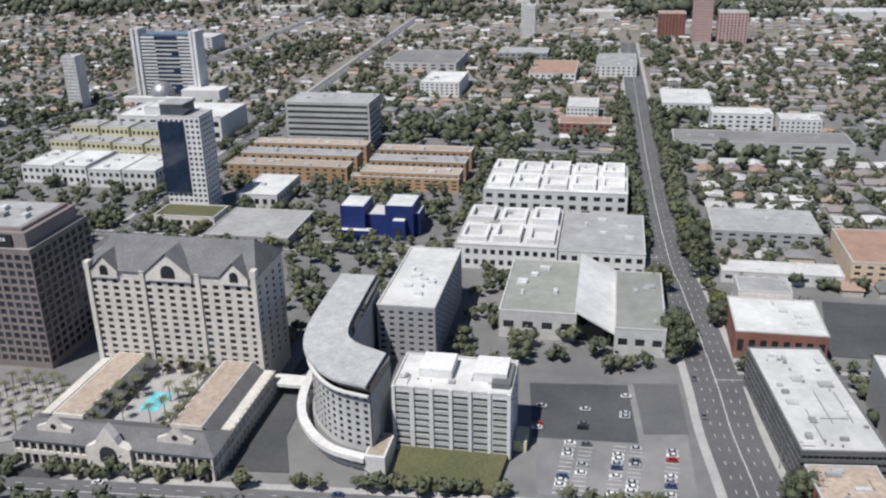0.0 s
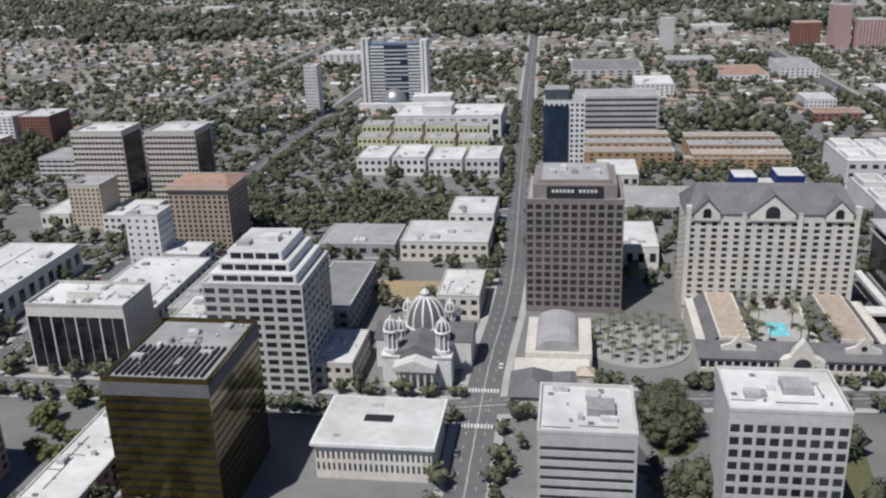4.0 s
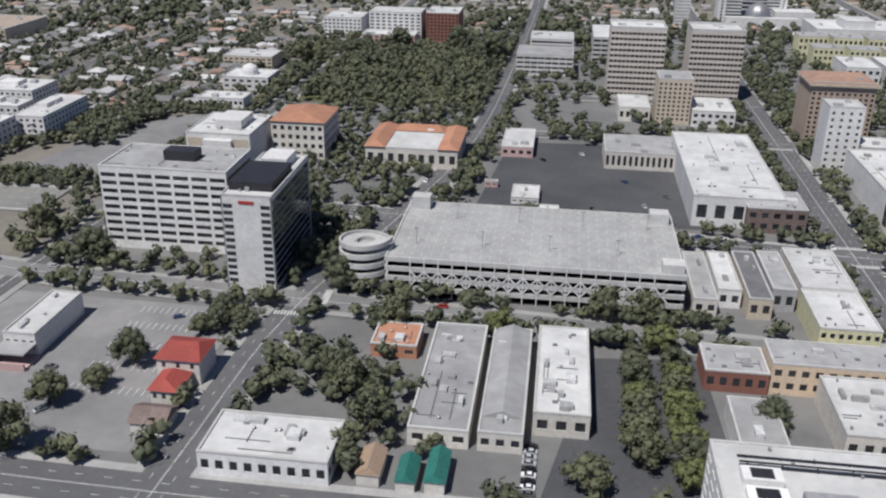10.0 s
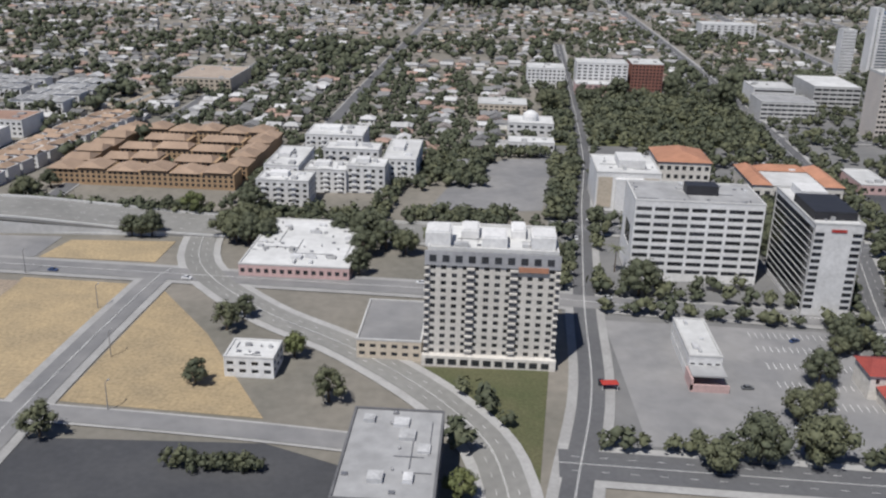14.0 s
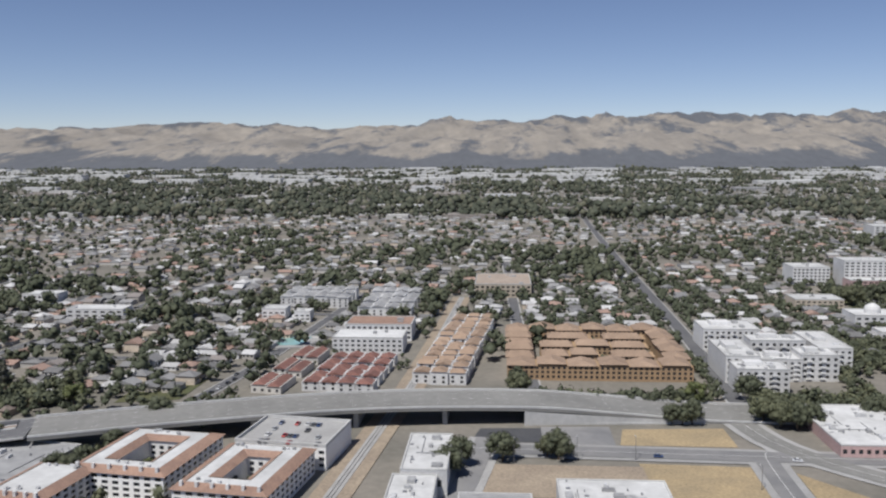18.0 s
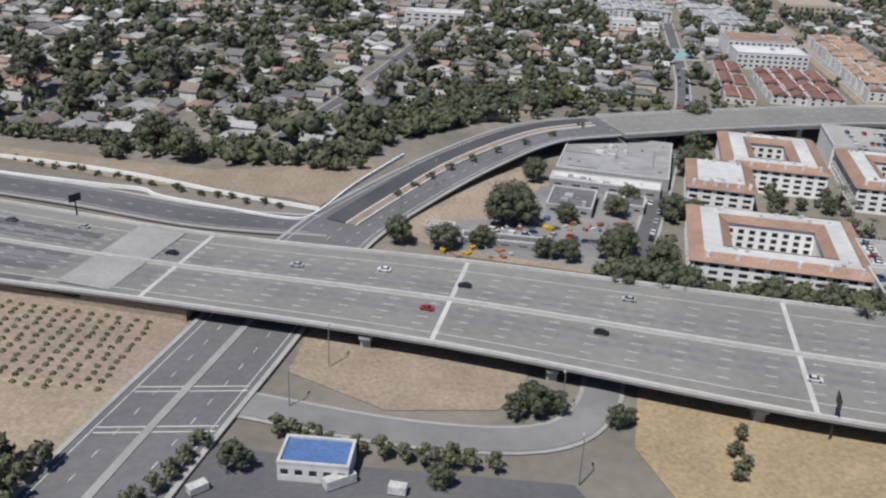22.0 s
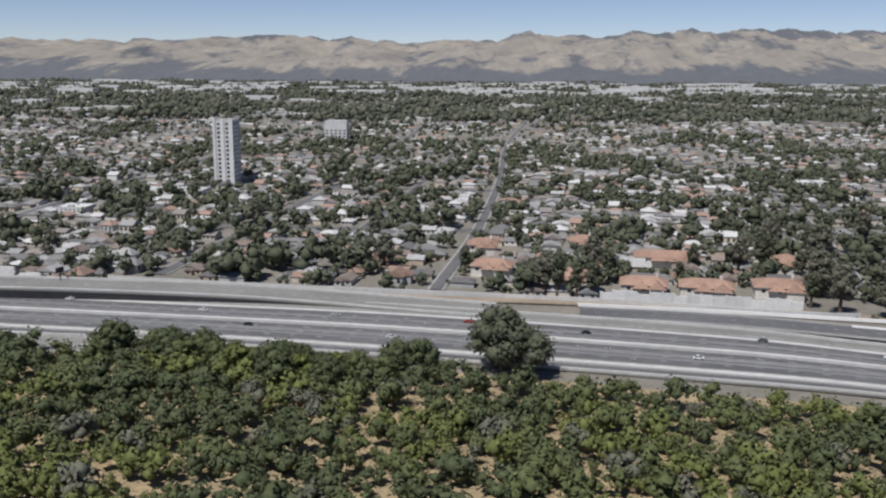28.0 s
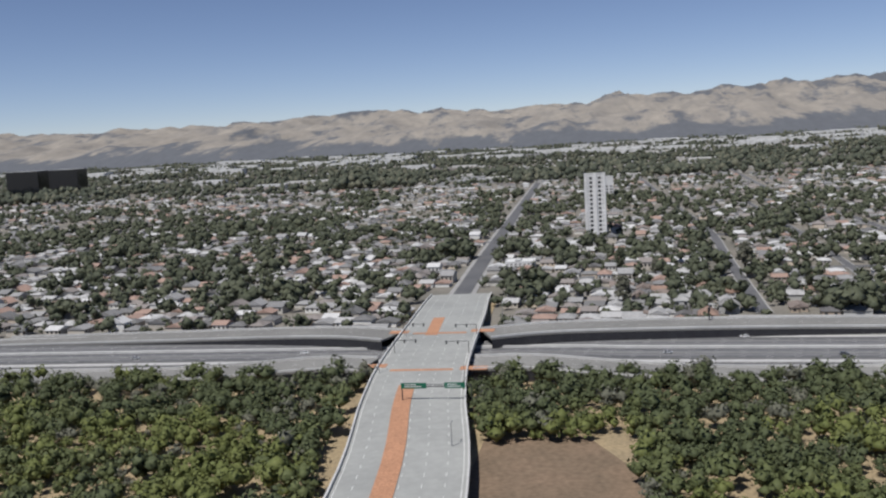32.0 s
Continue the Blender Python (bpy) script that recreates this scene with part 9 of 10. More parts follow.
# joined trees: leaf sprays round a few clumps each
def leafy(name, label, spots, material, sprays, size, seed, k=5, core=0.5, simple=False):
    g = np.random.default_rng(seed)
    n = len(spots)
    s = np.array(spots, float)
    ang, rad = g.uniform(0, 2 * math.pi, (n, k)), np.sqrt(g.uniform(0, 1, (n, k))) * (0.6 if k > 1 else 0.0)
    c = np.stack([s[:, None, 0] + rad * np.cos(ang) * s[:, None, 3], s[:, None, 1] + rad * np.sin(ang) * s[:, None, 3], s[:, None, 2] + s[:, None, 3] * (0.62 + g.uniform(-0.1, 0.8, (n, k)) * (1.1 - rad))], 2)
    ball = np.concatenate([c, np.broadcast_to((s[:, 3] * (core if k > 1 else 0.8))[:, None, None], (n, k, 1)) * g.uniform(0.8, 1.2, (n, k, 1))], 2).reshape(-1, 4)
    d = g.normal(size=(n, k, sprays, 3))
    d /= np.maximum(np.linalg.norm(d, axis=3)[..., None], 1e-6)
    d[..., 2] = np.where(d[..., 2] < -0.3, -d[..., 2], d[..., 2])
    p = c[:, :, None, :] + d * (s[:, 3] * 0.52)[:, None, None, None] * g.uniform(0.8, 1.2, (n, k, sprays, 1))
    nr = d + g.normal(size=d.shape) * 0.3
    sz = np.broadcast_to((s[:, 3] * size)[:, None, None], (n, k, sprays)) * g.uniform(0.6, 1.3, (n, k, sprays))
    q = leaf_quads(p.reshape(-1, 3), nr.reshape(-1, 3), sz.reshape(-1), g)
    tagged(new(name, spray_mesh(name, q, ball, material, g, simple)), label, "trees", kind="stuff")


for i in range(4):
    leafy("grove_trees", "dense olive and green creek woodland", GROVE[i], WOOD[i], 18, 0.13, 60 + i, 5, 0.42, True)
rng.shuffle(EXTRA)
third = len(EXTRA) // 3
for i in range(3):
    leafy("tree_cover", "dense leafy green trees between the buildings", EXTRA[i * third:(i + 1) * third], (LEAF[0], LEAF[1], SHADY)[i], 7, 0.24, 70 + i, 4, 0.5, True)

# ---- suburb: houses and trees ----
HW, HR, HG = ([], []), ([], []), ([], [])


def put(store, verts, faces):
    n = len(store[0])
    store[0].extend(verts)
    store[1].extend(tuple(i + n for i in f) for f in faces)


def house_at(x, y, w, d, h, rz, windows, store_w=HW, store_r=HR):
    c, s_ = math.cos(rz), math.sin(rz)

    def tr(pts):
        return [(x + px_ * c - py_ * s_, y + px_ * s_ + py_ * c, pz) for px_, py_, pz in pts]
    if store_w is not None:
        put(store_w, tr([(-w / 2, -d / 2, 0), (w / 2, -d / 2, 0), (w / 2, d / 2, 0), (-w / 2, d / 2, 0), (-w / 2, -d / 2, h), (w / 2, -d / 2, h), (w / 2, d / 2, h), (-w / 2, d / 2, h)]), [(0, 1, 5, 4), (1, 2, 6, 5), (2, 3, 7, 6), (3, 0, 4, 7)])
    e, rise = 0.3, h * 0.45 + 0.2
    ins = rng.choice((0.0, 0.0, d * 0.45))
    put(store_r, tr([(-w / 2 - e, -d / 2 - e, h), (w / 2 + e, -d / 2 - e, h), (w / 2 + e, d / 2 + e, h), (-w / 2 - e, d / 2 + e, h), (-w / 2 - e + ins, 0, h + rise), (w / 2 + e - ins, 0, h + rise)]), [(0, 1, 5, 4), (1, 2, 5), (2, 3, 4, 5), (3, 0, 4)])
    if windows:
        for k in range(3):
            u = -w / 2 + (k + 0.5) * w / 3
            put(HG, tr([(u - 0.35, -d / 2 - 0.02, h * 0.4), (u + 0.35, -d / 2 - 0.02, h * 0.4), (u + 0.35, -d / 2 - 0.02, h * 0.8), (u - 0.35, -d / 2 - 0.02, h * 0.8)]), [(0, 1, 2, 3)])


def covered(store, x, y, r):
    key = (int(x // 6), int(y // 6))
    return any(math.hypot(x - a, y - c) < r + q for i in (-1, 0, 1) for j in (-1, 0, 1) for a, c, q in store[(key[0] + i, key[1] + j)])


HOUSES = collections.defaultdict(list)
ROOF_ROW = (M["house_roofs"],)
NEAR_HOUSES = []
for x in np.arange(-1600, -600, 6.4):
    for y in np.arange(62, 335, 8.2):
        hx, hy_ = x + rng.uniform(-0.8, 0.8) + (y - 60) * 0.12, y + rng.uniform(-1, 1)
        w, d = rng.uniform(4.0, 5.6), rng.uniform(5.0, 6.6)
        if rng.random() < 0.2 or not all(free(hx + a, hy_ + c) for a in (-w / 2, 0, w / 2) for c in (-d / 2, 0, d / 2)) or hy_ < 58 + max(0, (hx + 760) * 0.7) or (hx > -700 and hy_ < 125):
            continue
        HOUSES[(int(hx // 6), int(hy_ // 6))].append((hx, hy_, 2.4))
        NEAR_HOUSES.append((hx, hy_, w, d, rng.uniform(1.3, 1.8) * (1.7 if rng.random() < 0.12 else 1), -0.12 + (math.pi / 2 if rng.random() < 0.5 else 0)))
NEAR_HOUSES.sort(key=lambda h_: h_[1])
HOUSE_WALLS = [surface("stucco_" + k, c, tuple(v * 0.88 for v in c), 0.85, 0.3, 2.5, 0.08, spread=0.12, amount=0.15) for k, c in (("white", (0.66, 0.65, 0.62)), ("cream", (0.56, 0.52, 0.45)), ("grey", (0.42, 0.42, 0.41)), ("tan", (0.46, 0.38, 0.3)))]
HOUSE_TOPS = [surface("shingle_" + k, c, tuple(v * 0.8 for v in c), 0.9, 0.4, 4.0, 0.25, spread=0.12, amount=0.3) for k, c in (("grey", (0.22, 0.217, 0.214)), ("pale", (0.4, 0.396, 0.39)), ("dark", (0.15, 0.145, 0.145)), ("brown", (0.25, 0.205, 0.18)), ("clay", (0.30, 0.205, 0.16)))]
HOUSE_SHAPES = {}


def house_shape(form, wall, top):
    """Bodies and roofs of a 4.6 by 5.8 m bungalow, shared between houses: plain, with a front gable, or with a garage wing."""
    key = (form, wall, top)
    if key not in HOUSE_SHAPES:
        b = B()
        box(b, -2.3, 2.3, -2.9, 2.9, 0, 1.5)
        if form == 1:
            box(b, -2.3, -0.2, -4.0, -2.9, 0, 1.5)
        elif form == 2:
            box(b, 2.3, 4.0, -0.5, 2.9, 0, 1.4)
        wm = mesh_of("wall", b, HOUSE_WALLS[wall])
        b = B()
        hip(b, -2.6, 2.6, -3.2, 3.2, 1.5, 2.5, 2.2 if form == 0 else 0.0)
        if form == 1:
            hip(b, -2.5, 0.0, -4.3, -0.5, 1.5, 2.2, 0.0)
        elif form == 2:
            hip(b, 0.5, 4.3, -0.8, 3.15, 1.42, 2.1, 0.0)
        HOUSE_SHAPES[key] = (wm, mesh_of("roof", b, HOUSE_TOPS[top]))
    return HOUSE_SHAPES[key]


NEAREST = [h_ for h_ in NEAR_HOUSES if -1060 < h_[0] < -680][:210]
for x, y, w, d, h, rz in NEAREST:
    form, wall, top = rng.randrange(3), rng.randrange(4), rng.choice((0, 0, 1, 1, 2, 3, 4))
    ob = thing("house", ("grey", "pale grey", "dark grey", "brown", "clay red")[top] + "-roofed " + ("white", "cream", "grey", "tan")[wall] + " stucco bungalow among trees", "house", x, y, 0, math.degrees(rz), "suburban houses")
    ob.scale = (w / 4.8, d / 6.0, h / 1.5)
    for nm, me in zip(("wall", "roof"), house_shape(form, wall, top)):
        o = new(nm, me)
        o.parent = ob
    for sx_ in (-1.3, 1.2) if y < 110 else ():
        o = new("window", pane(0.8, 0.7, M["glass"]))
        o.parent = ob
        o.matrix_basis = pose(sx_, -2.91 if form != 1 or sx_ > 0 else -4.01, 0.5)
for x, y, w, d, h, rz in NEAR_HOUSES:
    if (x, y, w, d, h, rz) not in NEAREST:
        house_at(x, y, w, d, h, rz, y < 220)
for x in np.arange(-1750, 700, 9.5):
    for y in np.arange(336, 760, 12.5):
        hx, hy_ = x + rng.uniform(-2, 2) + (y - 60) * 0.1, y + rng.uniform(-2, 2)
        if free(hx - 2, hy_ - 2) and free(hx + 2, hy_ + 2) and rng.random() < 0.5 and not (-300 < hx < 130 and hy_ < 350):
            HOUSES[(int(hx // 6), int(hy_ // 6))].append((hx, hy_, 2.6))
            house_at(hx, hy_, rng.uniform(4.5, 7), rng.uniform(4.5, 6.5), rng.uniform(1.4, 2.2), rng.choice((0, math.pi / 2)), False)
for x in np.arange(-566, -436, 8.0):
    for y in np.arange(176, 335, 9.0):
        x, y = x + rng.uniform(-2, 2), y + rng.uniform(-2, 2)
        if rng.random() < 0.7 and free(x - 2, y - 2) and free(x + 2, y + 2) and free(x + 2, y - 2) and free(x - 2, y + 2) and not roofed(x, y):
            HOUSES[(int(x // 6), int(y // 6))].append((x, y, 2.8))
            house_at(x, y, rng.uniform(4.5, 6), rng.uniform(4.5, 6.5), rng.uniform(1.4, 2.4), rng.choice((0, math.pi / 2)), True)
for x in np.arange(34, 420, 9.0):
    for y in np.arange(180, 335, 10.0):
        if free(x - 2, y - 2) and free(x + 2, y + 2) and not roofed(x, y):
            HOUSES[(int(x // 6), int(y // 6))].append((x, y, 2.8))
            house_at(x, y, rng.uniform(4.5, 7), rng.uniform(4.5, 7.5), rng.uniform(1.4, 2.6), rng.choice((0, math.pi / 2)), False)
tagged(new("house_cover", poly_mesh("house_cover", *HW, M["house_walls"])), "pale stucco bungalow walls of a suburb", "houses", kind="stuff")
tagged(new("roof_cover", poly_mesh("roof_cover", *HR, M["house_roofs"])), "grey and brown pitched roofs of a suburb", "houses", kind="stuff")
tagged(new("window_cover", poly_mesh("window_cover", *HG, M["glass"])), "small dark windows of suburban houses", "houses", kind="stuff")

NEARS = ([], [], [])
for _ in range(11500):
    x, y = rng.uniform(-1620, -560), rng.uniform(60, 335)
    if y < 60 + max(0, (x + 760) * 0.6) or (x > -700 and y < 118) or not free(x, y) or roofed(x, y) or covered(HOUSES, x, y, 0.0):
        continue
    nz = noise.noise((x * 0.022, y * 0.022, 3.0))
    if nz < -0.15 and rng.random() < 0.6:
        continue
    NEARS[rng.randrange(3)].append((x, y, 0, rng.choice((1.0, 1.5, 2.0, 2.6, 3.3)) * (1.17 + 0.9 * max(nz, -0.3))))
for i in range(3):
    leafy("garden_trees", "leafy trees in the suburb's gardens", NEARS[i], (SHADY, SHADY, LEAF[0])[i], 5, 0.26, 80 + i, 3, 0.5, True)
MID = ([], [])
for _ in range(15000):
    x, y = rng.uniform(-1900, 800), rng.triangular(320, 800, 340)
    if not free(x, y) or roofed(x, y) or covered(HOUSES, x, y, 0.0) or abs(x + 500) > 500 + 0.75 * y + 200:
        continue
    nz = noise.noise((x * 0.014, y * 0.01, 5.0))
    if nz < -0.1 and rng.random() < 0.55:
        continue
    MID[rng.randrange(2)].append((x, y, 0, rng.uniform(1.5, 3.0) * (1.15 + 0.9 * max(nz, -0.3))))
for _ in range(3700):
    x, y = rng.uniform(-420, 330), rng.uniform(250, 640)
    if free(x, y) and not roofed(x, y) and clear_of_streets(x, y, 0.8):
        MID[rng.randrange(2)].append((x, y, 0, rng.uniform(1.5, 3.0)))
for _ in range(1700):
    x, y = rng.uniform(-566, -430), rng.uniform(150, 335)
    if free(x, y) and not roofed(x, y) and not covered(HOUSES, x, y, 0.0):
        MID[0].append((x, y, 0, rng.uniform(1.4, 2.6)))
for _ in range(2400):
    x, y = rng.uniform(30, 420), rng.uniform(120, 335)
    if free(x, y) and not roofed(x, y) and not covered(HOUSES, x, y, 0.0):
        MID[0].append((x, y, 0, rng.uniform(1.4, 2.8)))
for i in range(2):
    leafy("suburb_trees", "mixed green trees over a suburb", MID[i], (SHADY, LEAF[0])[i], 3, 0.34, 90 + i, 2, 0.62, True)
FAR = []
for _ in range(36000):
    y = 740 + 1960 * rng.random() ** 1.25
    x = -600 + rng.uniform(-1, 1) * (800 + 0.62 * y)
    nz = noise.noise((x * 0.008, y * 0.004, 9.0))
    if nz < -0.1 and rng.random() < 0.5:
        continue
    FAR.append((x, y, 0, rng.uniform(2.6, 5.0) * (1.15 + 0.8 * max(nz, -0.3))))
leafy("far_woods", "far green tree cover of the valley", FAR, M["far_leaf"], 1, 0.6, 99, 1, 0.9, True)
FR, FW = ([], []), ([], [])
for _ in range(5200):
    y = 740 + 1900 * rng.random() ** 1.3
    x = -600 + rng.uniform(-1, 1) * (800 + 0.62 * y)
    big = rng.random() < 0.07
    w, d, h = (rng.uniform(20, 60), rng.uniform(12, 30), rng.uniform(4, 7)) if big else (rng.uniform(5, 10), rng.uniform(5, 9), rng.uniform(2, 3.6))
    put(FR, [(x - w / 2, y - d / 2, 0), (x + w / 2, y - d / 2, 0), (x + w / 2, y + d / 2, 0), (x - w / 2, y + d / 2, 0), (x - w / 2, y - d / 2, h), (x + w / 2, y - d / 2, h), (x + w / 2, y + d / 2, h), (x - w / 2, y + d / 2, h)],
        [(0, 1, 5, 4), (1, 2, 6, 5), (3, 0, 4, 7), (4, 5, 6, 7)])
for _ in range(300):
    x, y, w, d, h = rng.uniform(-3000, 1600), rng.uniform(1500, 2480), rng.uniform(24, 90), rng.uniform(14, 40), rng.uniform(6, 12)
    put(FW, [(x - w / 2, y - d / 2, 0), (x + w / 2, y - d / 2, 0), (x + w / 2, y + d / 2, 0), (x - w / 2, y + d / 2, 0), (x - w / 2, y - d / 2, h), (x + w / 2, y - d / 2, h), (x + w / 2, y + d / 2, h), (x - w / 2, y + d / 2, h)],
        [(0, 1, 5, 4), (1, 2, 6, 5), (3, 0, 4, 7), (4, 5, 6, 7)])
tagged(new("far_warehouses", poly_mesh("far_warehouses", *FW, M["white_roof"])), "far white warehouses at the foot of hills", "warehouses", kind="stuff")
tagged(new("far_houses", poly_mesh("far_houses", *FR, M["far_roofs"])), "far pale roofs across the valley", "houses", kind="stuff")

# ---- cars ----
b = B()
prof = [(-1.05, 0.16), (-1.06, 0.42), (-0.96, 0.47), (-0.5, 0.5), (0.55, 0.49), (0.98, 0.42), (1.05, 0.34), (1.05, 0.16)]
lo = [[b.verts.new((x, sg * 0.44, z)) for x, z in prof] for sg in (-1, 1)]
b.faces.new(lo[0][::-1])
b.faces.new(lo[1])
for i in range(len(prof)):
    j = (i + 1) % len(prof)
    b.faces.new((lo[0][i], lo[0][j], lo[1][j], lo[1][i]))
bmesh.ops.recalc_face_normals(b, faces=b.faces)
CAR_BODIES = []
for i, m in enumerate(CAR_PAINT):
    q = b.copy()
    box(q, -0.48, 0.18, -0.33, 0.33, 0.69, 0.72)
    for px_ in (-0.47, 0.15):
        for py_ in (-0.36, 0.33):
            box(q, px_, px_ + 0.05, py_, py_ + 0.03, 0.46, 0.7)
    CAR_BODIES.append(mesh_of("body", q, m))
b.free()
b = B()
prof = [(-0.78, 0.48, 0.41), (-0.5, 0.7, 0.34), (0.2, 0.7, 0.34), (0.58, 0.48, 0.41)]
lo = [[b.verts.new((x, sg * wv, z)) for x, z, wv in prof] for sg in (-1, 1)]
b.faces.new(lo[0][::-1])
b.faces.new(lo[1])
for i in range(4):
    j = (i + 1) % 4
    b.faces.new((lo[0][i], lo[0][j], lo[1][j], lo[1][i]))
bmesh.ops.recalc_face_normals(b, faces=b.faces)
car_glass = mesh_of("cabin_glass", b, M["glass_dark"])
b = B()
lathe_pts = []
for i in range(10):
    a = 2 * math.pi * i / 10
    lathe_pts.append((0.17 * math.cos(a), 0.17 * math.sin(a)))
f0 = [b.verts.new((x, -0.07, z)) for x, z in lathe_pts]
f1 = [b.verts.new((x, 0.07, z)) for x, z in lathe_pts]
b.faces.new(f0)
b.faces.new(f1[::-1])
for i in range(10):
    b.faces.new((f0[i], f1[i], f1[(i + 1) % 10], f0[(i + 1) % 10]))
car_wheel = mesh_of("wheel", b, M["tyre"])
PAINT_NAMES = ("white", "silver", "black", "grey", "dark red", "dark blue")


def car(x, y, z, rz, paint=None, group="parked cars", wheels=True):
    p = rng.choice((0, 0, 1, 1, 2, 2, 3, 3, 4, 5)) if paint is None else paint
    ob = thing("car", PAINT_NAMES[p] + " car " + ("driving on the freeway" if group == "freeway cars" else "standing on grey asphalt"), "car", x, y, z, rz, group)
    for nm, me in (("body", CAR_BODIES[p]), ("cabin_glass", car_glass)):
        o = new(nm, me)
        o.parent = ob
    if wheels:
        for wx in (-0.65, 0.65):
            for wy in (-0.4, 0.4):
                o = new("wheel", car_wheel)
                o.parent = ob
                o.location = (wx, wy, 0.17)
    return ob


for x, u, p in ((-742, 0.32, 1), (-763, 0.36, 2), (-720, 0.66, 4), (-728, 0.25, 0), (-715, 0.33, 2), (-695, 0.62, 2), (-690, 0.22, 1), (-668, 0.72, 0), (-650, 0.30, 3), (-640, 0.80, 2), (-632, 0.66, 0), (-618, 0.70, 2), (-600, 0.40, 3), (-590, 0.75, 1), (-782, 0.18, 1), (-796, 0.24, 3),
                (-830, 0.62, 2), (-846, 0.30, 0), (-868, 0.22, 3), (-884, 0.66, 0), (-905, 0.34, 2), (-915, 0.74, 1), (-931, 0.28, 4), (-947, 0.68, 0), (-962, 0.30, 1), (-980, 0.60, 2), (-994, 0.33, 0), (-1012, 0.70, 3), (-1030, 0.22, 0), (-1050, 0.66, 1), (-1075, 0.3, 2), (-1140, 0.62, 0), (-1160, 0.3, 3), (-1185, 0.7, 1)):
    e = edge_at(u, x)
    f = edge_at(u, x - 1.0)
    car(e[0], e[1], e[2] - 0.01, math.degrees(math.atan2(f[1] - e[1], f[0] - e[0])) + (180 if u > 0.5 else 0), p, "freeway cars")
# streets
for k, (c, w) in enumerate(LINES):
    if k not in (0, 1, 2, 4, 5, 6, 7, 13):
        continue
    c = [np.array(p) for p in c]
    s = 5.0
    for a, d in zip(c, c[1:]):
        l = np.linalg.norm(d[:2] - a[:2])
        t = (d - a) / l
        while s < l:
            p = a + t * s
            sg = rng.choice((-1, 1))
            x, y = p[0] - t[1] * sg * (w / 2 - 0.75), p[1] + t[0] * sg * (w / 2 - 0.75)
            s += rng.uniform(12, 34) if k != 13 else rng.uniform(3, 6)
            if 15 < y < 170 and clear_of_streets(x, y, 0.5, k) and not roofed(x, y):
                car(x, y, 0.26 + 0.003 * k, math.degrees(math.atan2(t[1], t[0])) + (180 if sg > 0 else 0), group="cars along the streets", wheels=False)
        s -= l


def rank(x0, y0, dx, dy, n, z, rz, fill=0.6, group="parked cars"):
    for k in range(n):
        if rng.random() < fill * 0.75:
            car(x0 + dx * k, y0 + dy * k, z, rz + rng.choice((0, 180)) + rng.uniform(-2, 2), group=group, wheels=False)


for x in (-5.6, -2.6, 3.4, 6.4, 12.8):
    rank(x, 127.5, 0.1, 1.3, 12, 0.09, 4, 0.75)
rank(-11, 146, 0.05, 1.3, 12, 0.13, 4, 0.4)
rank(-2.5, 146, 0.05, 1.3, 12, 0.13, 4, 0.35)
rank(5.2, 147, 0.05, 1.3, 11, 0.13, 4, 0.4)
rank(-32.5, 124.2, 1.25, 0, 4, 0.02, 90, 0.9)
rank(-649.8, -8.6, 1.3, -0.115, 23, 5.42, 85, 0.35, "cars on the parking deck")
rank(-649.8, -4.4, 1.3, -0.115, 23, 5.42, 85, 1.2, "cars on the parking deck")
rank(-648, 1.5, 0.12, 1.3, 8, 5.32, -6, 1.2, "cars on the parking deck")
rank(-640.3, 1.3, 0.12, 1.3, 8, 5.32, -6, 1.2, "cars on the parking deck")
for j in range(4):
    rank(-632.5 + j * 0.5, 69.5 + j * 4.3, 1.3, -0.17, 14, 5.22, 82, 0.45, "cars on the parking deck")
rank(-374, 196.5, 1.3, 0, 16, 0.02, 90, 0.8)
rank(-372, 201, 1.3, 0, 16, 0.02, 90, 0.8)
rank(-319.5, 19, 0.0, 1.35, 9, 0.05, 0, 1.2)
for x, y in ((-300, 150), (-322, 165), (-290, 140), (-311, 172), (-284, 160), (-296, 132), (-400, 40), (-408, 52), (-386, 60), (-395, 28), (-280, 170), (-328, 140)):
    car(x, y, 0.05, rng.uniform(0, 360), wheels=False)

# bay markings of the open lots
def bays(x0, y0, dx, dy, n, lx, ly, z):
    b = B()
    for k in range(n):
        x, y = x0 + dx * k, y0 + dy * k
        ribbon(b, [(x, y, z), (x + lx, y + ly, z)], -0.06, 0.06)
    tagged(new("bay_marking", mesh_of("bay_marking", b, M["paint"])), "white painted parking bay lines", "marking", kind="structure")


for y in (34, 41, 48, 55, 61):
    bays(-394, y, 1.25, 0.0, 16, 0, 2.3, 0.085)
for x in (-5.6, -2.6, 3.4, 6.4, 12.8):
    bays(x - 1.2, 126.85, 0.1, 1.3, 13, 2.4, 0, 0.085)
for k in range(16):
    car(-712 + rng.uniform(0, 22), 14.5 + rng.uniform(0, 6), 0.02, rng.uniform(0, 360), group="cars in the workshop yard", wheels=False)

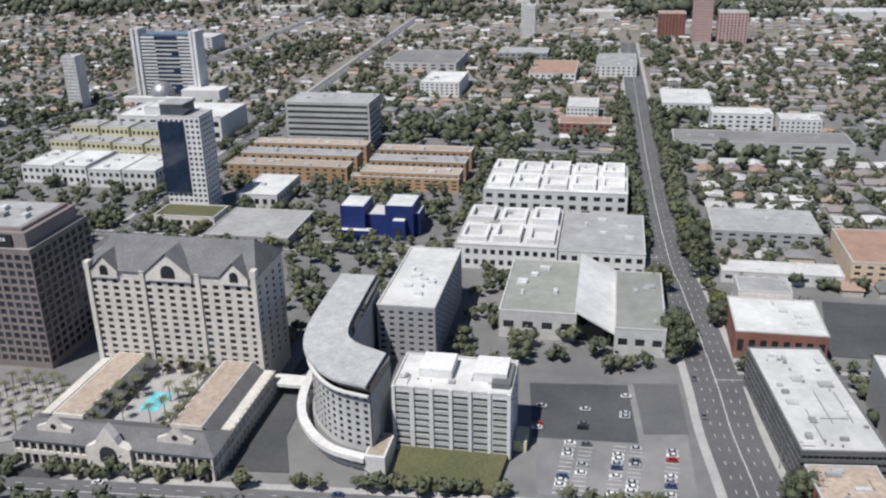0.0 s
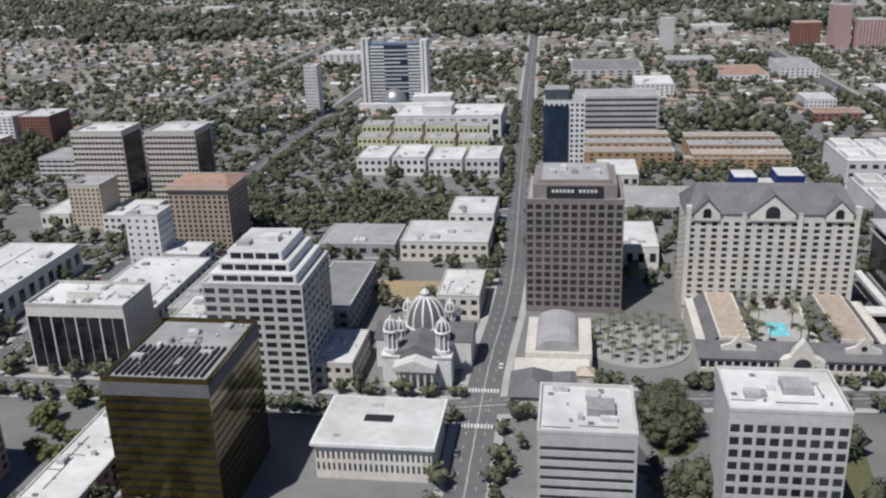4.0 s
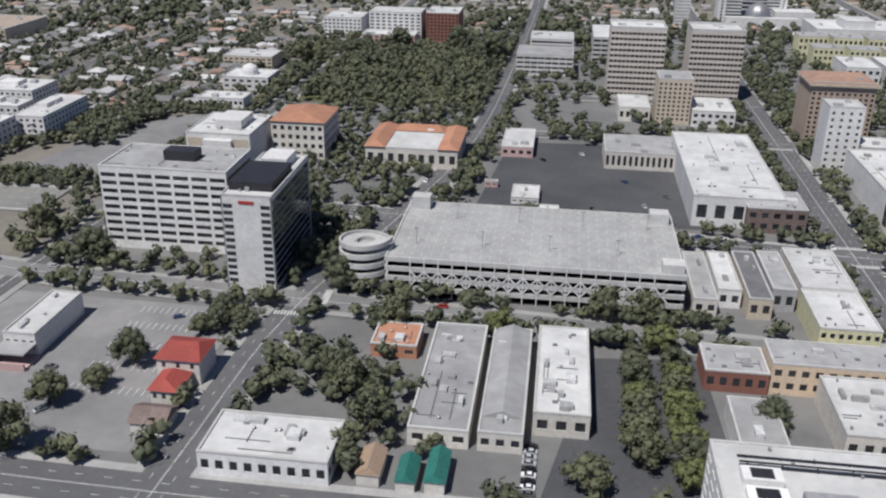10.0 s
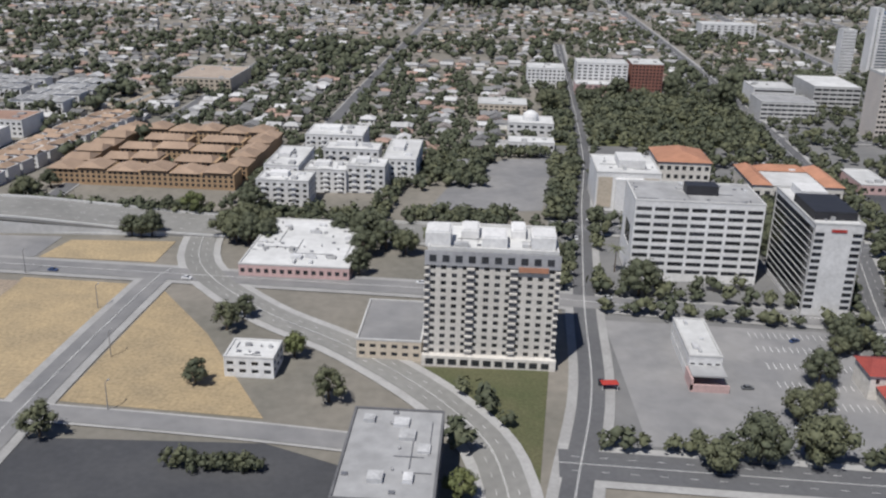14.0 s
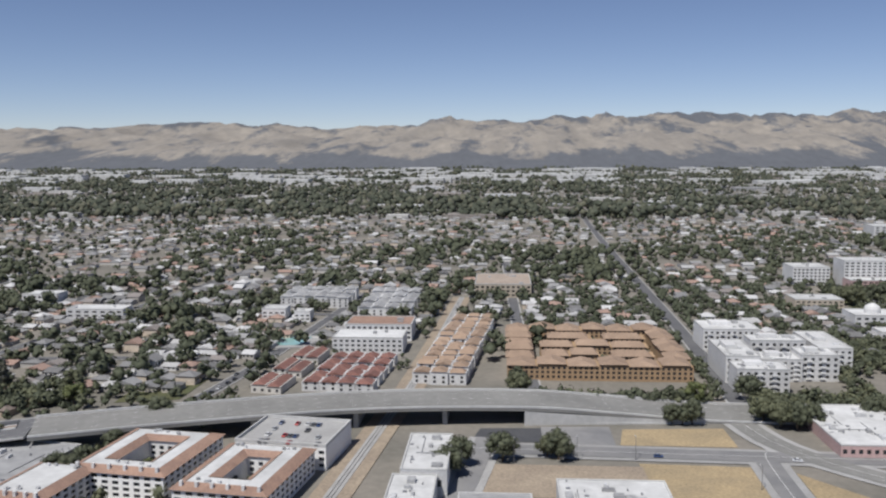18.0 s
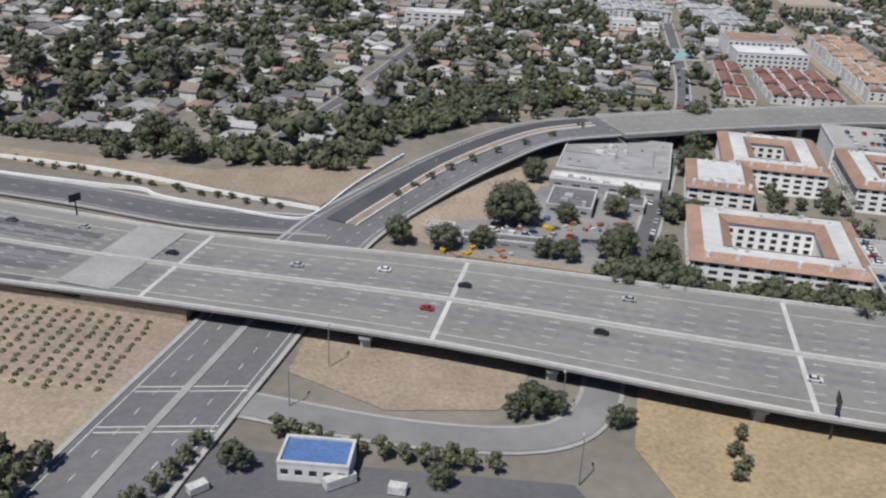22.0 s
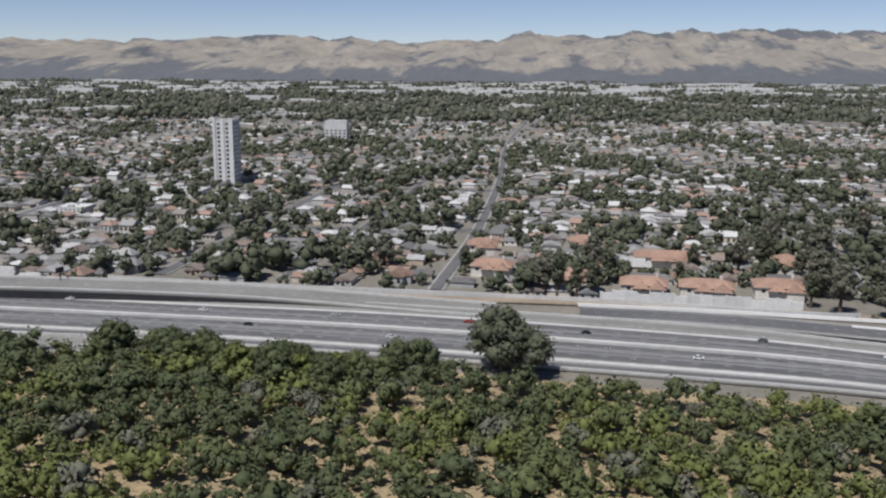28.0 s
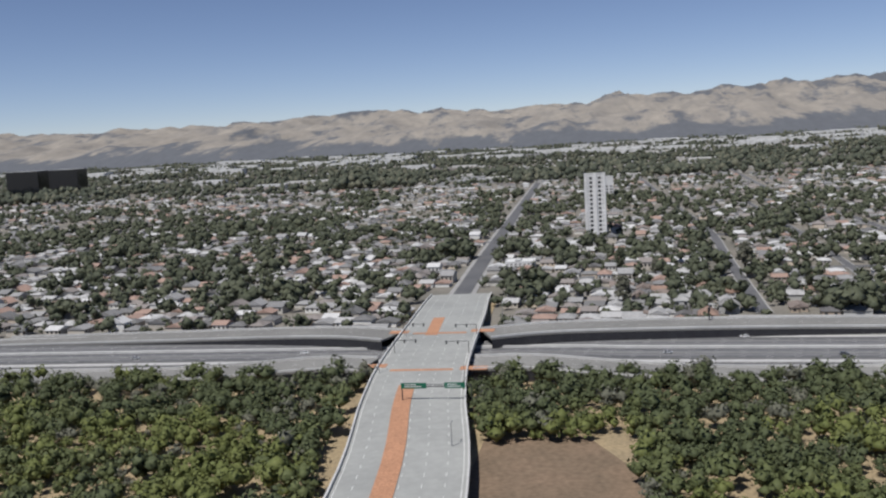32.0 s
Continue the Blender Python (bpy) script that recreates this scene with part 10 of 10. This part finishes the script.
# yard clutter among the workshops
JUNK = [surface("junk_" + k, c, tuple(v * 0.7 for v in c), 0.7, 0.5, 3.0, 0.1, spread=0.2) for k, c in (("yellow", (0.55, 0.36, 0.04)), ("rust", (0.36, 0.17, 0.1)), ("white", (0.66, 0.65, 0.63)), ("blue", (0.08, 0.14, 0.3)), ("timber", (0.36, 0.27, 0.18)))]
for k in range(36):
    w, d, h = rng.uniform(0.4, 1.6), rng.uniform(0.4, 1.2), rng.uniform(0.3, 0.9)
    b = B()
    box(b, -w / 2, w / 2, -d / 2, d / 2, 0, h * 0.86)
    box(b, -w / 2 - 0.05, w / 2 + 0.05, -d / 2 - 0.05, d / 2 + 0.05, h * 0.86, h)
    i = rng.choice((0, 1, 1, 1, 2, 2, 2, 3, 4, 4))
    ob = new("crate", mesh_of("crate", b, JUNK[i]))
    x, y = rng.uniform(-724, -704), rng.uniform(4.8, 8.6)
    if k % 5:
        x, y = rng.uniform(-716, -684), rng.uniform(14.5, 25.5)
    ob.matrix_basis = pose(x, y, 0, 0, 0, rng.uniform(0, 90))
    tagged(ob, ("yellow", "rust red", "white", "blue", "timber")[i] + " lidded storage crate in a yard", "crate", "crates in the yard")
for x, y, w, h in ((-726, -58, 3.6, 1.4), (-719.5, -58.5, 2.0, 1.2), (-741, -61, 2.2, 1.1)):
    b = B()
    box(b, -w / 2, w / 2, -0.6, 0.6, 0.25, h)
    ob = thing("container", "white steel storage container on a lot", "container", x, y, 0.05, rng.uniform(-20, 60))
    part("body", b, JUNK[2], ob)
    b = B()
    box(b, -w / 2 + 0.2, w / 2 - 0.2, -0.5, 0.5, 0, 0.25)
    part("base", b, M["dark_steel_and_shade"], ob)
for cx, cy in ((-664.5, 4.5), (-652.5, 62), (-629.5, 53), (-630, 14)):
    for k in range(4):
        tree(cx + rng.uniform(-3, 3), cy + rng.uniform(-3, 3), "small", s=0.9, group="courtyard trees")

for k in range(26):
    x, y = rng.uniform(-1060, -690), rng.uniform(62, 150)
    if free(x, y) and y > 60 + max(0, (x + 760) * 0.6):
        tree(x, y, "tall", s=rng.uniform(0.7, 1.0), group="tall garden trees")

for x, y in ((-848, 55.5), (-843, 50), (-842.7, 65.7), (-832.7, 47), (-818, 76), (-842.4, 82.5), (-904.6, 60.5), (-900.6, 59.6), (-909.5, 61), (-898.2, 87.4), (-855, 95.4), (-835.6, 88), (-846.5, 101), (-783, 108.7), (-801.6, 97), (-912, 62), (-915, 63)):
    tree(x, y, "tall", s=rng.uniform(0.85, 1.15), group="dark conifers by the villas")

flat("pool_terrace", [(-660, 181), (-642, 184), (-640, 206), (-659, 203)], 0.3, "walk", "pale paved terrace round a pool", "terrace", 0.2)
flat("pool_water", [(-656.5, 185.5), (-647, 187), (-645, 200.5), (-655.5, 199)], 0.34, "pool", "turquoise swimming pool", "pool", 0.03)
building("apartment_block", "white three-storey apartment block among trees", -671, -661.5, 227, 236, 5.6, "white_wall", "white_roof", [("S", 4, 3, 0.6, 4.8, 0.6, 0.45)], "glass", 0.35, 1, far=True)
building("apartment_block", "small white apartment block among trees", -658.5, -652, 229, 236, 4.2, "white_wall", "white_roof", [("S", 3, 2, 0.6, 3.4, 0.6, 0.45)], "glass", 0.35, 1, far=True)

# red canopy on the open lot, and scrub beside the railway
ob = thing("canopy", "small red canopy on four thin posts", "canopy", -424, 37.6, 0.02, 8)
b = B()
hip(b, -1.5, 1.5, -0.9, 0.9, 1.25, 1.7, 0.4)
part("roof", b, M["red_sign"], ob)
for px_ in (-1.3, 1.3):
    for py_ in (-0.7, 0.7):
        b = B()
        cyl(b, px_, py_, 0, 1.26, 0.06, 0.06, 6)
        part("post", b, M["white_wall"], ob)
for x, y in ((-606.4, -11), (-604.2, -11.5), (-601.5, -6.5), (-604.3, -7), (-606, 22.5), (-603.2, 21), (-598.6, 19), (-605, 12), (-603.5, -2)):
    tree(x, y, "small", s=1.3, group="scrub beside the railway")

# pale block standing out of the far suburb
building("apartment_slab", "plain white apartment block above a suburb", -1056, -1040, 488, 497, 17.0, "white_wall", "white_roof", [("S", 5, 5, 0.6, 11.2, 0.6, 0.45)], "glass", 0.35, 1, far=True)
